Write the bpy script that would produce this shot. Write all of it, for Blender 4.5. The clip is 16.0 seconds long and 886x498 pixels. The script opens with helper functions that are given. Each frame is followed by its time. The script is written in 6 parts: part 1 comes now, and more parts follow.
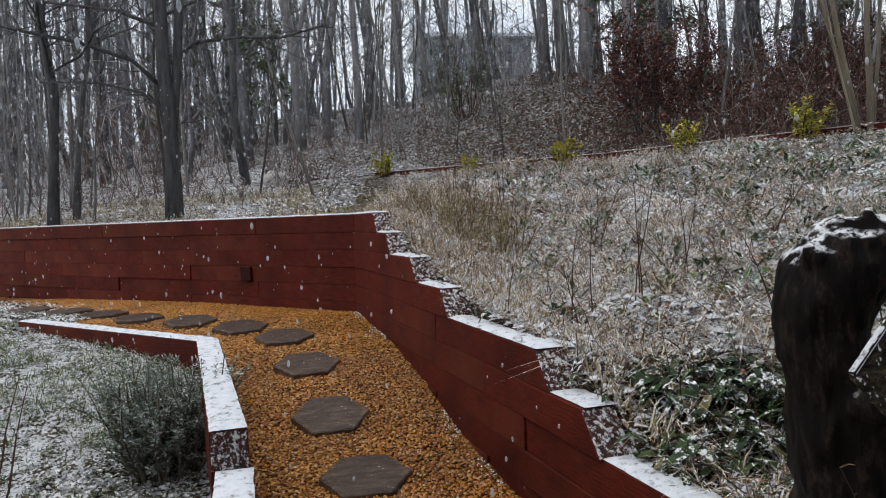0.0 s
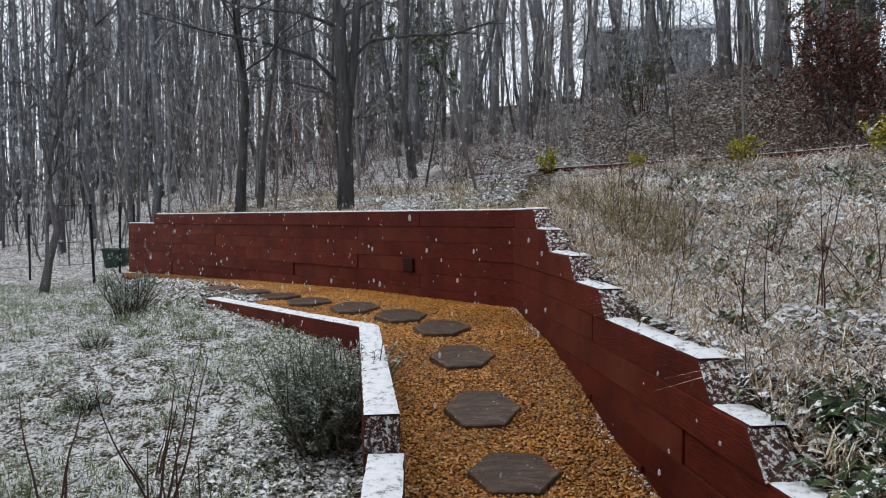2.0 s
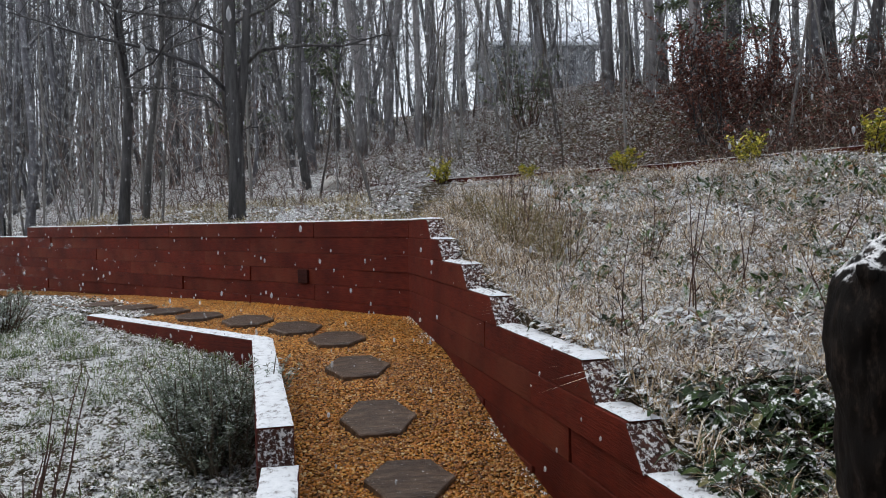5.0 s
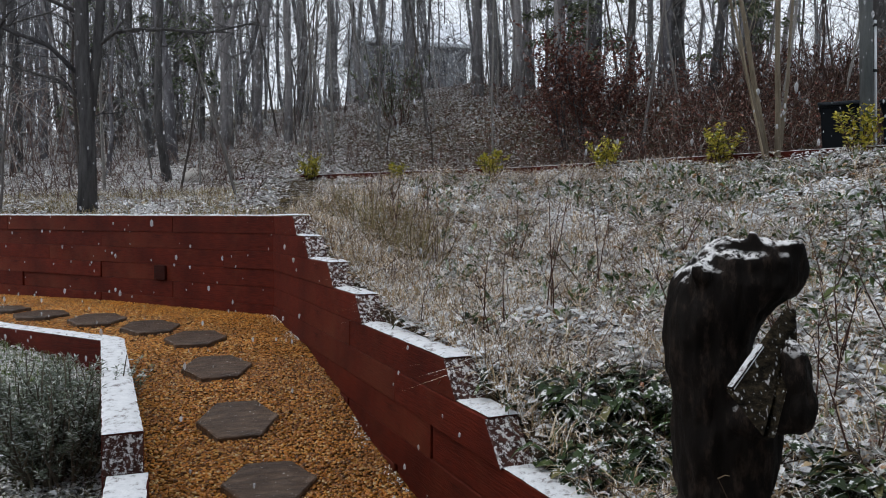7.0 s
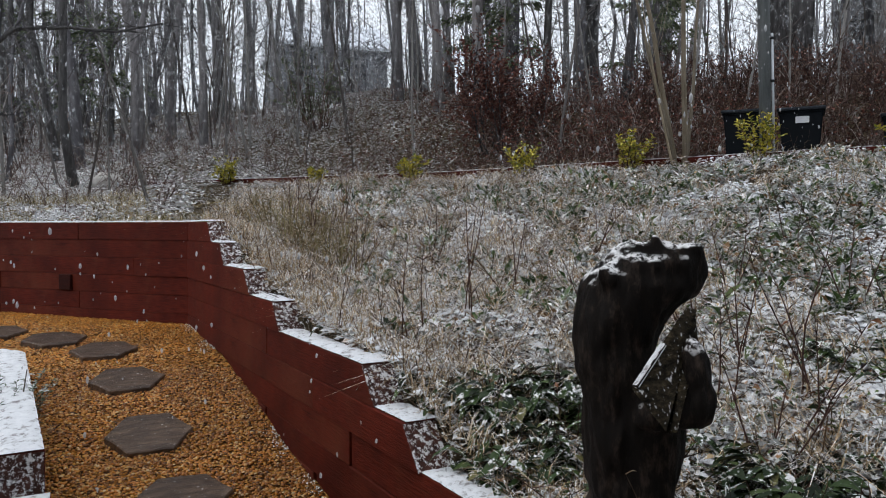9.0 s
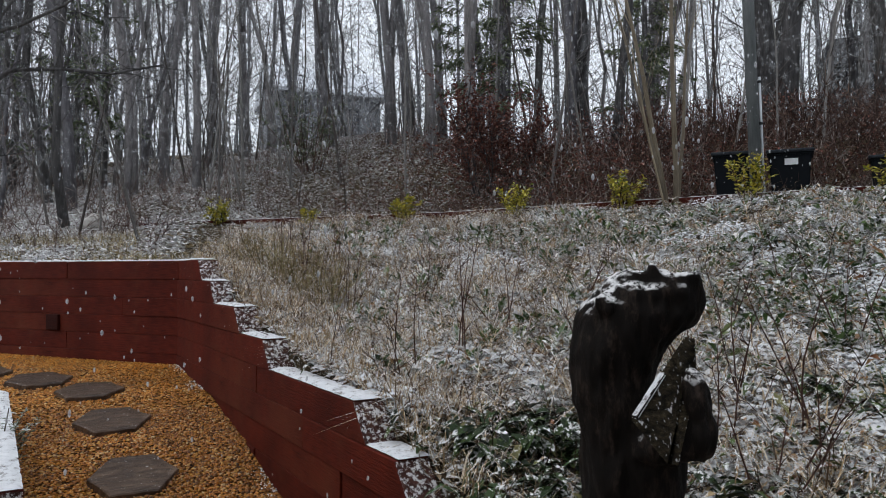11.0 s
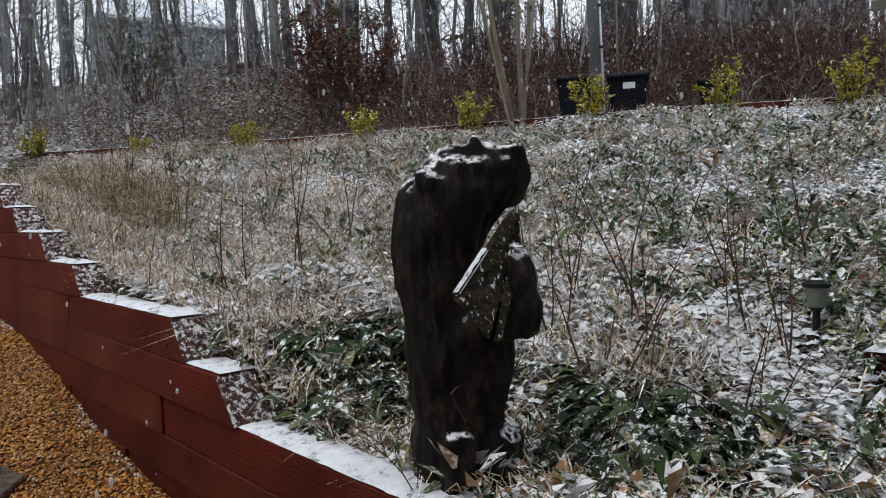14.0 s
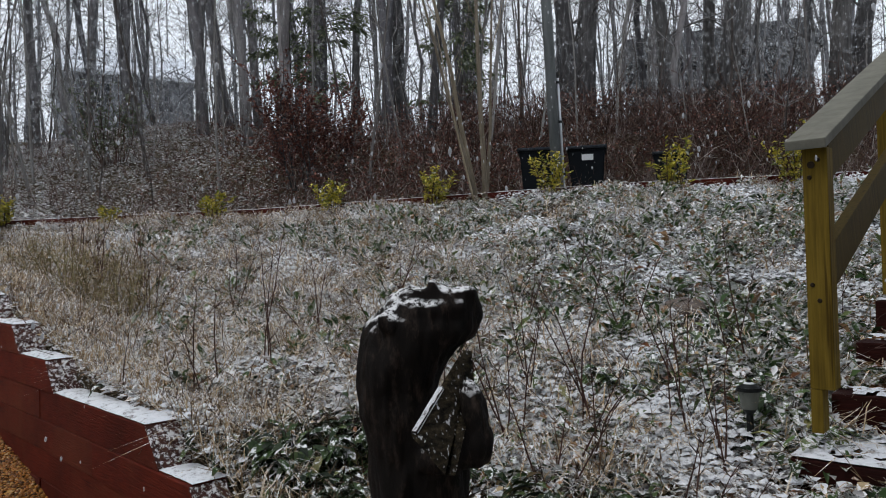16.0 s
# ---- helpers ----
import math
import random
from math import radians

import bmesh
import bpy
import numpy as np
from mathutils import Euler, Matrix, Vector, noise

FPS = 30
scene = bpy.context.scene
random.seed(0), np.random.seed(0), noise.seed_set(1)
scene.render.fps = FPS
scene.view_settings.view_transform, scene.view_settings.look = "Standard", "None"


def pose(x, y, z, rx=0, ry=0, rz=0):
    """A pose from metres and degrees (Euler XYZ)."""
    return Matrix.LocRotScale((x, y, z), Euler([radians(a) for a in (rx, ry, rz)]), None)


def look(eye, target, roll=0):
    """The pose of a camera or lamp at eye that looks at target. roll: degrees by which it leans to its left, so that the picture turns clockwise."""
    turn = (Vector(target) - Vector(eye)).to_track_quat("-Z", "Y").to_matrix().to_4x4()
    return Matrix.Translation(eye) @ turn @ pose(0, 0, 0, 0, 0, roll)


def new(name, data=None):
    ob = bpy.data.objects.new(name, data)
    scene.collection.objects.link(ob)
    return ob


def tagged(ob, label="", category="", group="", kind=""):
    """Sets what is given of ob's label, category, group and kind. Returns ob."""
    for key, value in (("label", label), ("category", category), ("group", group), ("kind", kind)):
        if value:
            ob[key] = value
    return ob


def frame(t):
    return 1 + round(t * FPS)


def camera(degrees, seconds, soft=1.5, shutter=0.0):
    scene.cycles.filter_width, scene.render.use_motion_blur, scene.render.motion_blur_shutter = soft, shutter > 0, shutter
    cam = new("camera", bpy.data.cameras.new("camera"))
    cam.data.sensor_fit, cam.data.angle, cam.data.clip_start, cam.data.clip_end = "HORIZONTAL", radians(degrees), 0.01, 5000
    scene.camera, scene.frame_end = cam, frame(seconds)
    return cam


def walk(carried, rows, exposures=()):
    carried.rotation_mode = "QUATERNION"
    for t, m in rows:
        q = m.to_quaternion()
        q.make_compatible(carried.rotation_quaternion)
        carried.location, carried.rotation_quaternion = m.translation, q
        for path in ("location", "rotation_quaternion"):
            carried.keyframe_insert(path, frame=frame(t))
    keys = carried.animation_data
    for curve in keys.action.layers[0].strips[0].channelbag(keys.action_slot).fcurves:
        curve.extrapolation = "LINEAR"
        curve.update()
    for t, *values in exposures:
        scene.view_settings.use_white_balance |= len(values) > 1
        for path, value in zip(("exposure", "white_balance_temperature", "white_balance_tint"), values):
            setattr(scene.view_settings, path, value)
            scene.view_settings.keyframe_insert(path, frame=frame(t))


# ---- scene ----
cam = camera(62.17, 16.0, soft=1.0)
PATH = [
    (0, (0.000, 0.001, 0.800), (-0.000, 9.991, 0.355), -2.04),
    (0.5, (0.017, 0.013, 0.801), (-0.769, 9.976, 0.445), -0.87),
    (1, (0.008, 0.018, 0.796), (-1.395, 9.912, 0.426), -0.12),
    (1.5, (0.011, 0.023, 0.802), (-1.666, 9.870, 0.343), -0.06),
    (2, (0.017, 0.030, 0.797), (-2.161, 9.780, 0.347), -0.25),
    (2.5, (0.031, 0.025, 0.794), (-2.003, 9.808, 0.402), -0.10),
    (3, (0.034, 0.015, 0.795), (-1.688, 9.858, 0.399), 0.11),
    (3.5, (0.041, 0.010, 0.795), (-1.622, 9.863, 0.393), -0.10),
    (3.7, (0.039, 0.011, 0.790), (-1.564, 9.874, 0.391), -0.17),
    (5.8, (0.042, -0.021, 0.799), (-0.078, 9.973, 0.502), -0.05),
    (6, (0.041, -0.014, 0.799), (0.090, 9.979, 0.437), 0.31),
    (6.5, (0.049, -0.010, 0.800), (0.491, 9.973, 0.420), 0.49),
    (7, (0.062, -0.006, 0.799), (1.021, 9.941, 0.442), 0.43),
    (7.5, (0.068, -0.004, 0.797), (1.503, 9.885, 0.429), 0.39),
    (8, (0.071, -0.006, 0.799), (1.632, 9.864, 0.434), 0.16),
    (8.5, (0.076, -0.018, 0.802), (1.832, 9.822, 0.488), 0.09),
    (8.7, (0.084, -0.017, 0.803), (1.997, 9.794, 0.494), -0.06),
    (10.8, (0.076, 0.003, 0.791), (2.211, 9.772, 0.805), -0.02),
    (11, (0.085, 0.013, 0.764), (2.183, 9.786, 1.069), 0.04),
    (11.5, (0.106, 0.048, 0.665), (2.303, 9.784, 1.287), 0.21),
    (12, (0.081, 0.066, 0.714), (2.324, 9.801, 1.150), -1.44),
    (12.5, (0.063, 0.089, 0.700), (2.419, 9.798, 1.132), -2.13),
    (13, (0.120, 0.135, 0.579), (2.935, 9.730, 0.517), -1.08),
    (13.5, (0.188, 0.154, 0.505), (3.603, 9.549, 0.238), -0.83),
    (14, (0.230, 0.138, 0.620), (4.117, 9.336, 0.088), -1.65),
    (14.5, (0.243, 0.084, 0.779), (4.346, 9.202, 0.957), -2.65),
    (15, (0.226, 0.032, 0.836), (4.406, 9.116, 0.874), -3.23),
    (15.5, (0.201, -0.013, 0.845), (4.045, 9.216, 1.043), -4.04),
    (16, (0.183, -0.036, 0.841), (4.492, 8.987, 0.952), -1.78),
]
walk(cam, [(t, look(eye, target, roll)) for t, eye, target, roll in PATH],
     [(0, 0.05), (0.5, 0.2), (1, 0.2), (2, 0.13), (3.7, 0.12), (5.8, 0.15), (6.5, 0.15), (7.2, -0.15), (8.0, 0.0), (8.7, 0.0), (11, -0.15), (11.5, 0.06), (12, 0.2), (12.5, 0.05), (13, 0.05), (13.5, 0.12), (14.5, 0.08), (15, 0.07), (15.5, 0.0), (16, -0.18)])

# ---- light: overcast winter sky, weak wide sun high behind the clouds ----
world = bpy.data.worlds.new("overcast_sky")
scene.world = world
world.use_nodes = True
wn, wl = world.node_tree.nodes, world.node_tree.links
wn.clear()
w_out = wn.new("ShaderNodeOutputWorld")
w_bg = wn.new("ShaderNodeBackground")
w_sky = wn.new("ShaderNodeTexSky")
w_sky.sky_type = "NISHITA"
w_sky.sun_disc = False
w_sky.sun_elevation, w_sky.sun_rotation = radians(60), radians(270)
w_sky.air_density, w_sky.dust_density = 1.0, 4.0
w_mix = wn.new("ShaderNodeMix")
w_mix.data_type = "RGBA"
w_mix.inputs["Factor"].default_value = 0.9
w_mix.inputs["B"].default_value = (8.0, 8.55, 9.35, 1)
wl.new(w_sky.outputs[0], w_mix.inputs["A"])
wl.new(w_mix.outputs["Result"], w_bg.inputs["Color"])
w_bg.inputs["Strength"].default_value = 0.128
wl.new(w_bg.outputs[0], w_out.inputs[0])
sun = new("sun", bpy.data.lights.new("sun", "SUN"))
sun.data.energy, sun.data.angle, sun.data.color = 0.7, radians(40), (1, 0.97, 0.93)
sun.matrix_world = look((0, 0, 30), (16, 3, 0))

# ---- materials ----
def material(name, rough=0.8, metal=0.0):
    m = bpy.data.materials.new(name)
    m.use_nodes = True
    b = m.node_tree.nodes["Principled BSDF"]
    b.inputs["Roughness"].default_value = rough
    b.inputs["Metallic"].default_value = metal
    b.inputs["Specular IOR Level"].default_value = 0.14
    return m, m.node_tree.nodes, m.node_tree.links, b


def noise_tex(n, l, scale, detail=6.0, rough=0.6, coord="Object", stretch=None, seed=0.0):
    tc = n.new("ShaderNodeTexCoord")
    tx = n.new("ShaderNodeTexNoise")
    tx.inputs["Scale"].default_value = scale
    tx.inputs["Detail"].default_value = detail
    tx.inputs["Roughness"].default_value = rough
    mp = n.new("ShaderNodeMapping")
    mp.inputs["Location"].default_value = (seed, seed * 1.7, seed * 0.3)
    if stretch:
        mp.inputs["Scale"].default_value = stretch
    l.new(tc.outputs[coord], mp.inputs[0])
    l.new(mp.outputs[0], tx.inputs[0])
    return tx.outputs["Fac"]


def ramp(n, l, fac, stops, constant=False):
    r = n.new("ShaderNodeValToRGB")
    r.color_ramp.interpolation = "CONSTANT" if constant else "LINEAR"
    el = r.color_ramp.elements
    while len(el) < len(stops):
        el.new(0.5)
    for e, (p, c) in zip(el, stops):
        e.position = p
        e.color = (*c, 1) if len(c) == 3 else (c[0], c[0], c[0], 1)
    l.new(fac, r.inputs[0])
    return r.outputs[0]


def mixed(n, l, fac, a, b, mode="MIX"):
    m = n.new("ShaderNodeMix")
    m.data_type, m.blend_type = "RGBA", mode
    for key, v in (("Factor", fac), ("A", a), ("B", b)):
        s = m.inputs[key] if key == "Factor" else [i for i in m.inputs if i.name == key and i.type == "RGBA"][0]
        if isinstance(v, (int, float)):
            s.default_value = v
        elif isinstance(v, tuple):
            s.default_value = (*v, 1)
        else:
            l.new(v, s)
    return [o for o in m.outputs if o.type == "RGBA"][0]


def bump(n, l, b, fac, strength=0.4, distance=0.01):
    bp = n.new("ShaderNodeBump")
    bp.inputs["Strength"].default_value = strength
    bp.inputs["Distance"].default_value = distance
    l.new(fac, bp.inputs["Height"])
    l.new(bp.outputs[0], b.inputs["Normal"])


SNOW = (0.85, 0.85, 0.86)


def snowed(n, l, base, low=0.55, high=0.8, cover=0.5, scale=30.0):
    """Lays thin snow over the surfaces that face the sky, broken up by a grain."""
    g = n.new("ShaderNodeNewGeometry")
    sep = n.new("ShaderNodeSeparateXYZ")
    l.new(g.outputs["Normal"], sep.inputs[0])
    up = ramp(n, l, sep.outputs["Z"], [(low, (0,)), (high, (1,))])
    grain = ramp(n, l, noise_tex(n, l, scale, 5, 0.7), [(cover - 0.04, (1,)), (cover + 0.04, (0,))])
    f = n.new("ShaderNodeMath")
    f.operation = "MULTIPLY"
    l.new(up, f.inputs[0])
    l.new(grain, f.inputs[1])
    return mixed(n, l, f.outputs[0], base, SNOW)


def snow_patches(n, l, level, minus=None):
    """Where a thin dusting lies: small drifts broken up by specks."""
    k = n.new("ShaderNodeMath")
    k.operation = "MULTIPLY_ADD"
    l.new(noise_tex(n, l, 10, 6, 0.72, seed=4), k.inputs[0])
    k.inputs[1].default_value = 1.3
    f = n.new("ShaderNodeMath")
    f.operation = "MULTIPLY"
    l.new(noise_tex(n, l, 42, 4, 0.75, seed=2), f.inputs[0])
    f.inputs[1].default_value = 1.8
    l.new(f.outputs[0], k.inputs[2])
    out = k.outputs[0]
    if minus is not None:
        s = n.new("ShaderNodeMath")
        s.operation = "SUBTRACT"
        l.new(out, s.inputs[0])
        l.new(minus, s.inputs[1])
        out = s.outputs[0]
    return ramp(n, l, scaled(n, l, out), [((1.59 - level) / 2.8, (0,)), ((1.64 - level) / 2.8, (1,))])


def scaled(n, l, value):
    s = n.new("ShaderNodeMath")
    s.operation = "DIVIDE"
    l.new(value, s.inputs[0])
    s.inputs[1].default_value = 2.8
    return s.outputs[0]


def timber_material(name="red_stained_timber", depth=1.0):
    m, n, l, b = material(name, 0.7)
    b.inputs["Specular IOR Level"].default_value = 0.14
    oi = n.new("ShaderNodeObjectInfo")
    grain = noise_tex(n, l, 9, 8, 0.65, stretch=(1.2, 14, 14))
    col = ramp(n, l, grain, [(0.3, (0.064, 0.0075, 0.0036)), (0.55, (0.12, 0.0148, 0.006)), (0.75, (0.16, 0.0255, 0.011))])
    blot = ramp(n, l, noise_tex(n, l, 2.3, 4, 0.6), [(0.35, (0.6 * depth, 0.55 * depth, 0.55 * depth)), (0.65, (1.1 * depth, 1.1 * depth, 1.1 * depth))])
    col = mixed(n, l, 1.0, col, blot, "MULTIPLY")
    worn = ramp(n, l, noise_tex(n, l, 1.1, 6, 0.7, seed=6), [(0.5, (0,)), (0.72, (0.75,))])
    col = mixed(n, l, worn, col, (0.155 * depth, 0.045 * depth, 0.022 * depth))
    # drying checks along the grain and small dark knots
    check = ramp(n, l, noise_tex(n, l, 5, 3, 0.5, stretch=(0.5, 30, 30), seed=11), [(0.26, (0.35, 0.33, 0.33)), (0.32, (1, 1, 1))])
    col = mixed(n, l, 1.0, col, check, "MULTIPLY")
    knot = ramp(n, l, noise_tex(n, l, 5.5, 2, 0.4, stretch=(1, 2, 2), seed=21), [(0.7, (1, 1, 1)), (0.76, (0.35, 0.3, 0.3))])
    col = mixed(n, l, 1.0, col, knot, "MULTIPLY")
    tone = ramp(n, l, oi.outputs["Random"], [(0.0, (0.78, 0.76, 0.76)), (1.0, (1.0, 1.01, 1.01))])
    l.new(mixed(n, l, 1.0, col, tone, "MULTIPLY"), b.inputs["Base Color"])
    bump(n, l, b, grain, 0.6, 0.008)
    return m


def timber_end_material():
    m, n, l, b = material("weathered_timber_end", 0.85)
    g = noise_tex(n, l, 30, 6, 0.7)
    l.new(ramp(n, l, g, [(0.35, (0.05, 0.03, 0.02)), (0.65, (0.19, 0.12, 0.08))]), b.inputs["Base Color"])
    bump(n, l, b, g, 0.5, 0.006)
    return m


def speckled_end_material():
    """Sloping cut end with wet snow clinging in specks."""
    m, n, l, b = material("snow_specked_timber_end", 0.85)
    g = noise_tex(n, l, 30, 6, 0.7)
    c = ramp(n, l, g, [(0.35, (0.03, 0.014, 0.012)), (0.65, (0.1, 0.045, 0.035))])
    sp = ramp(n, l, noise_tex(n, l, 48, 5, 0.75, seed=9), [(0.51, (0,)), (0.56, (0.9,))])
    l.new(mixed(n, l, sp, c, SNOW), b.inputs["Base Color"])
    bump(n, l, b, sp, 0.6, 0.01)
    return m


def snow_material():
    m, n, l, b = material("fresh_snow", 0.75)
    g = noise_tex(n, l, 60, 6, 0.7)
    l.new(ramp(n, l, noise_tex(n, l, 25, 5, 0.75), [(0.34, (0.22, 0.2, 0.2)), (0.45, (0.72, 0.74, 0.77)), (0.7, (0.86, 0.875, 0.9))]), b.inputs["Base Color"])
    b.inputs["Subsurface Weight"].default_value = 0.0
    bump(n, l, b, g, 0.6, 0.008)
    return m


def ground_material():
    m, n, l, b = material("snow_dusted_ground", 0.95)
    fine = noise_tex(n, l, 38, 6, 0.8, seed=3)
    soil = ramp(n, l, fine, [(0.3, (0.018, 0.013, 0.008)), (0.5, (0.06, 0.045, 0.026)), (0.7, (0.17, 0.13, 0.078))])
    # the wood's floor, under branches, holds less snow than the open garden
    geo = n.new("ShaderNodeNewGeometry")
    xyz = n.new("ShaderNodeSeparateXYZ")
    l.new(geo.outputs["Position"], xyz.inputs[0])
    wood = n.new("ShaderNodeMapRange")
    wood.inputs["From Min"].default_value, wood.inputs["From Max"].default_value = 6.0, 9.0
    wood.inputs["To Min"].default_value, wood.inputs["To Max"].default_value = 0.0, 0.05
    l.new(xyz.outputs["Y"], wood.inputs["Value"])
    dot = n.new("ShaderNodeVectorMath")
    dot.operation = "DOT_PRODUCT"
    l.new(geo.outputs["Position"], dot.inputs[0])
    dot.inputs[1].default_value = (0.6, 0.8, 0)
    bank = n.new("ShaderNodeMapRange")
    bank.inputs["From Min"].default_value, bank.inputs["From Max"].default_value = 8.8, 10.2
    bank.inputs["To Max"].default_value = 0.22
    l.new(dot.outputs["Value"], bank.inputs["Value"])
    east = n.new("ShaderNodeMapRange")
    east.inputs["From Min"].default_value, east.inputs["From Max"].default_value = 2.5, 6.0
    l.new(xyz.outputs["X"], east.inputs["Value"])
    both = n.new("ShaderNodeMath")
    both.operation = "MULTIPLY_ADD"
    l.new(bank.outputs[0], both.inputs[0])
    l.new(east.outputs[0], both.inputs[1])
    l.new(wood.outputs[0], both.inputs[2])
    # matted growth on the garden's slope lets less snow down to the soil
    mat = n.new("ShaderNodeVectorMath")
    mat.operation = "DOT_PRODUCT"
    l.new(geo.outputs["Position"], mat.inputs[0])
    mat.inputs[1].default_value = (0.9469, 0.3217, 0)
    growth = n.new("ShaderNodeMapRange")
    growth.inputs["From Min"].default_value, growth.inputs["From Max"].default_value = 1.2, 1.35
    growth.inputs["To Max"].default_value = 0.18
    l.new(mat.outputs["Value"], growth.inputs["Value"])
    north = n.new("ShaderNodeMapRange")
    north.inputs["From Min"].default_value, north.inputs["From Max"].default_value = 0.2, 1.4
    l.new(xyz.outputs["Y"], north.inputs["Value"])
    grown = n.new("ShaderNodeMath")
    grown.operation = "MULTIPLY"
    l.new(growth.outputs[0], grown.inputs[0])
    l.new(north.outputs[0], grown.inputs[1])
    less = n.new("ShaderNodeMath")
    less.operation = "ADD"
    l.new(both.outputs[0], less.inputs[0])
    l.new(grown.outputs[0], less.inputs[1])
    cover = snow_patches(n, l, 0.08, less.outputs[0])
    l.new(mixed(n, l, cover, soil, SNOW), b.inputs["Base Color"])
    bump(n, l, b, fine, 0.8, 0.03)
    return m


def gravel_material(name="golden_pea_gravel"):
    m, n, l, b = material(name, 0.45)
    g = n.new("ShaderNodeNewGeometry")
    col = ramp(n, l, g.outputs["Random Per Island"], [(0.0, (0.09, 0.033, 0.008)), (0.2, (0.26, 0.095, 0.012)), (0.5, (0.48, 0.172, 0.018)), (0.75, (0.62, 0.26, 0.032)), (0.9, (0.66, 0.38, 0.1)), (1.0, (0.7, 0.55, 0.32))])
    wet = ramp(n, l, noise_tex(n, l, 2.2, 5, 0.65, seed=12), [(0.35, (0.6, 0.56, 0.52)), (0.62, (1.0, 0.96, 0.9))])
    l.new(mixed(n, l, 1.0, col, wet, "MULTIPLY"), b.inputs["Base Color"])
    b.inputs["Specular IOR Level"].default_value = 0.5
    b.inputs["Roughness"].default_value = 0.32
    return m


def gravel_bed_material():
    m, n, l, b = material("gravel_bed", 0.7)
    v = n.new("ShaderNodeTexVoronoi")
    v.inputs["Scale"].default_value = 75
    tc = n.new("ShaderNodeTexCoord")
    l.new(tc.outputs["Object"], v.inputs["Vector"])
    sep = n.new("ShaderNodeSeparateColor")
    l.new(v.outputs["Color"], sep.inputs[0])
    col = ramp(n, l, sep.outputs[0], [(0.0, (0.02, 0.008, 0.003)), (0.4, (0.12, 0.045, 0.008)), (0.75, (0.3, 0.12, 0.016)), (1.0, (0.45, 0.27, 0.09))])
    l.new(col, b.inputs["Base Color"])
    bump(n, l, b, v.outputs["Distance"], 0.9, -0.012)
    return m


def stone_material(name, dark, light, rough=0.6, scale=14.0):
    m, n, l, b = material(name, rough)
    g = noise_tex(n, l, scale, 8, 0.7)
    big = noise_tex(n, l, 2.5, 3, 0.6, seed=5)
    c = ramp(n, l, g, [(0.3, dark), (0.7, light)])
    l.new(mixed(n, l, 1.0, c, ramp(n, l, big, [(0.3, (0.7, 0.7, 0.7)), (0.7, (1.15, 1.15, 1.15))]), "MULTIPLY"), b.inputs["Base Color"])
    bump(n, l, b, g, 0.6, 0.01)
    return m


def slab_material():
    """Cast stone with a riven face: fine ridges, cracks and a few flecks of snow."""
    m, n, l, b = material("brown_cast_stone", 0.42)
    b.inputs["Specular IOR Level"].default_value = 0.3
    oi = n.new("ShaderNodeObjectInfo")
    ridge = noise_tex(n, l, 7, 7, 0.7, stretch=(1.0, 4.5, 1))
    col = ramp(n, l, ridge, [(0.3, (0.04, 0.026, 0.018)), (0.5, (0.095, 0.064, 0.046)), (0.72, (0.19, 0.135, 0.098))])
    big = ramp(n, l, noise_tex(n, l, 5, 3, 0.6, seed=5), [(0.3, (0.6, 0.6, 0.62)), (0.7, (1.2, 1.17, 1.12))])
    col = mixed(n, l, 1.0, col, big, "MULTIPLY")
    crack = ramp(n, l, noise_tex(n, l, 4, 3, 0.55, stretch=(1, 5, 1), seed=8), [(0.475, (1, 1, 1)), (0.49, (0.3, 0.28, 0.27)), (0.505, (1, 1, 1))])
    col = mixed(n, l, 0.8, col, crack, "MULTIPLY")
    col = mixed(n, l, 1.0, col, ramp(n, l, oi.outputs["Random"], [(0.0, (0.8, 0.8, 0.82)), (1.0, (1.15, 1.12, 1.08))]), "MULTIPLY")
    fleck = ramp(n, l, noise_tex(n, l, 75, 2, 0.5, seed=3), [(0.7, (0,)), (0.74, (0.6,))])
    l.new(mixed(n, l, fleck, col, SNOW), b.inputs["Base Color"])
    bump(n, l, b, ridge, 0.8, 0.012)
    return m


def bark_material(name, dark, light, scale=6.0):
    m, n, l, b = material(name, 0.95)
    g = noise_tex(n, l, scale, 8, 0.7, stretch=(3, 3, 0.5))
    oi = n.new("ShaderNodeObjectInfo")
    c = ramp(n, l, g, [(0.3, dark), (0.7, light)])
    c = mixed(n, l, 1.0, c, ramp(n, l, oi.outputs["Random"], [(0.0, (0.65, 0.65, 0.68)), (1.0, (1.3, 1.27, 1.22))]), "MULTIPLY")
    l.new(c, b.inputs["Base Color"])
    bump(n, l, b, g, 0.9, 0.03)
    return m


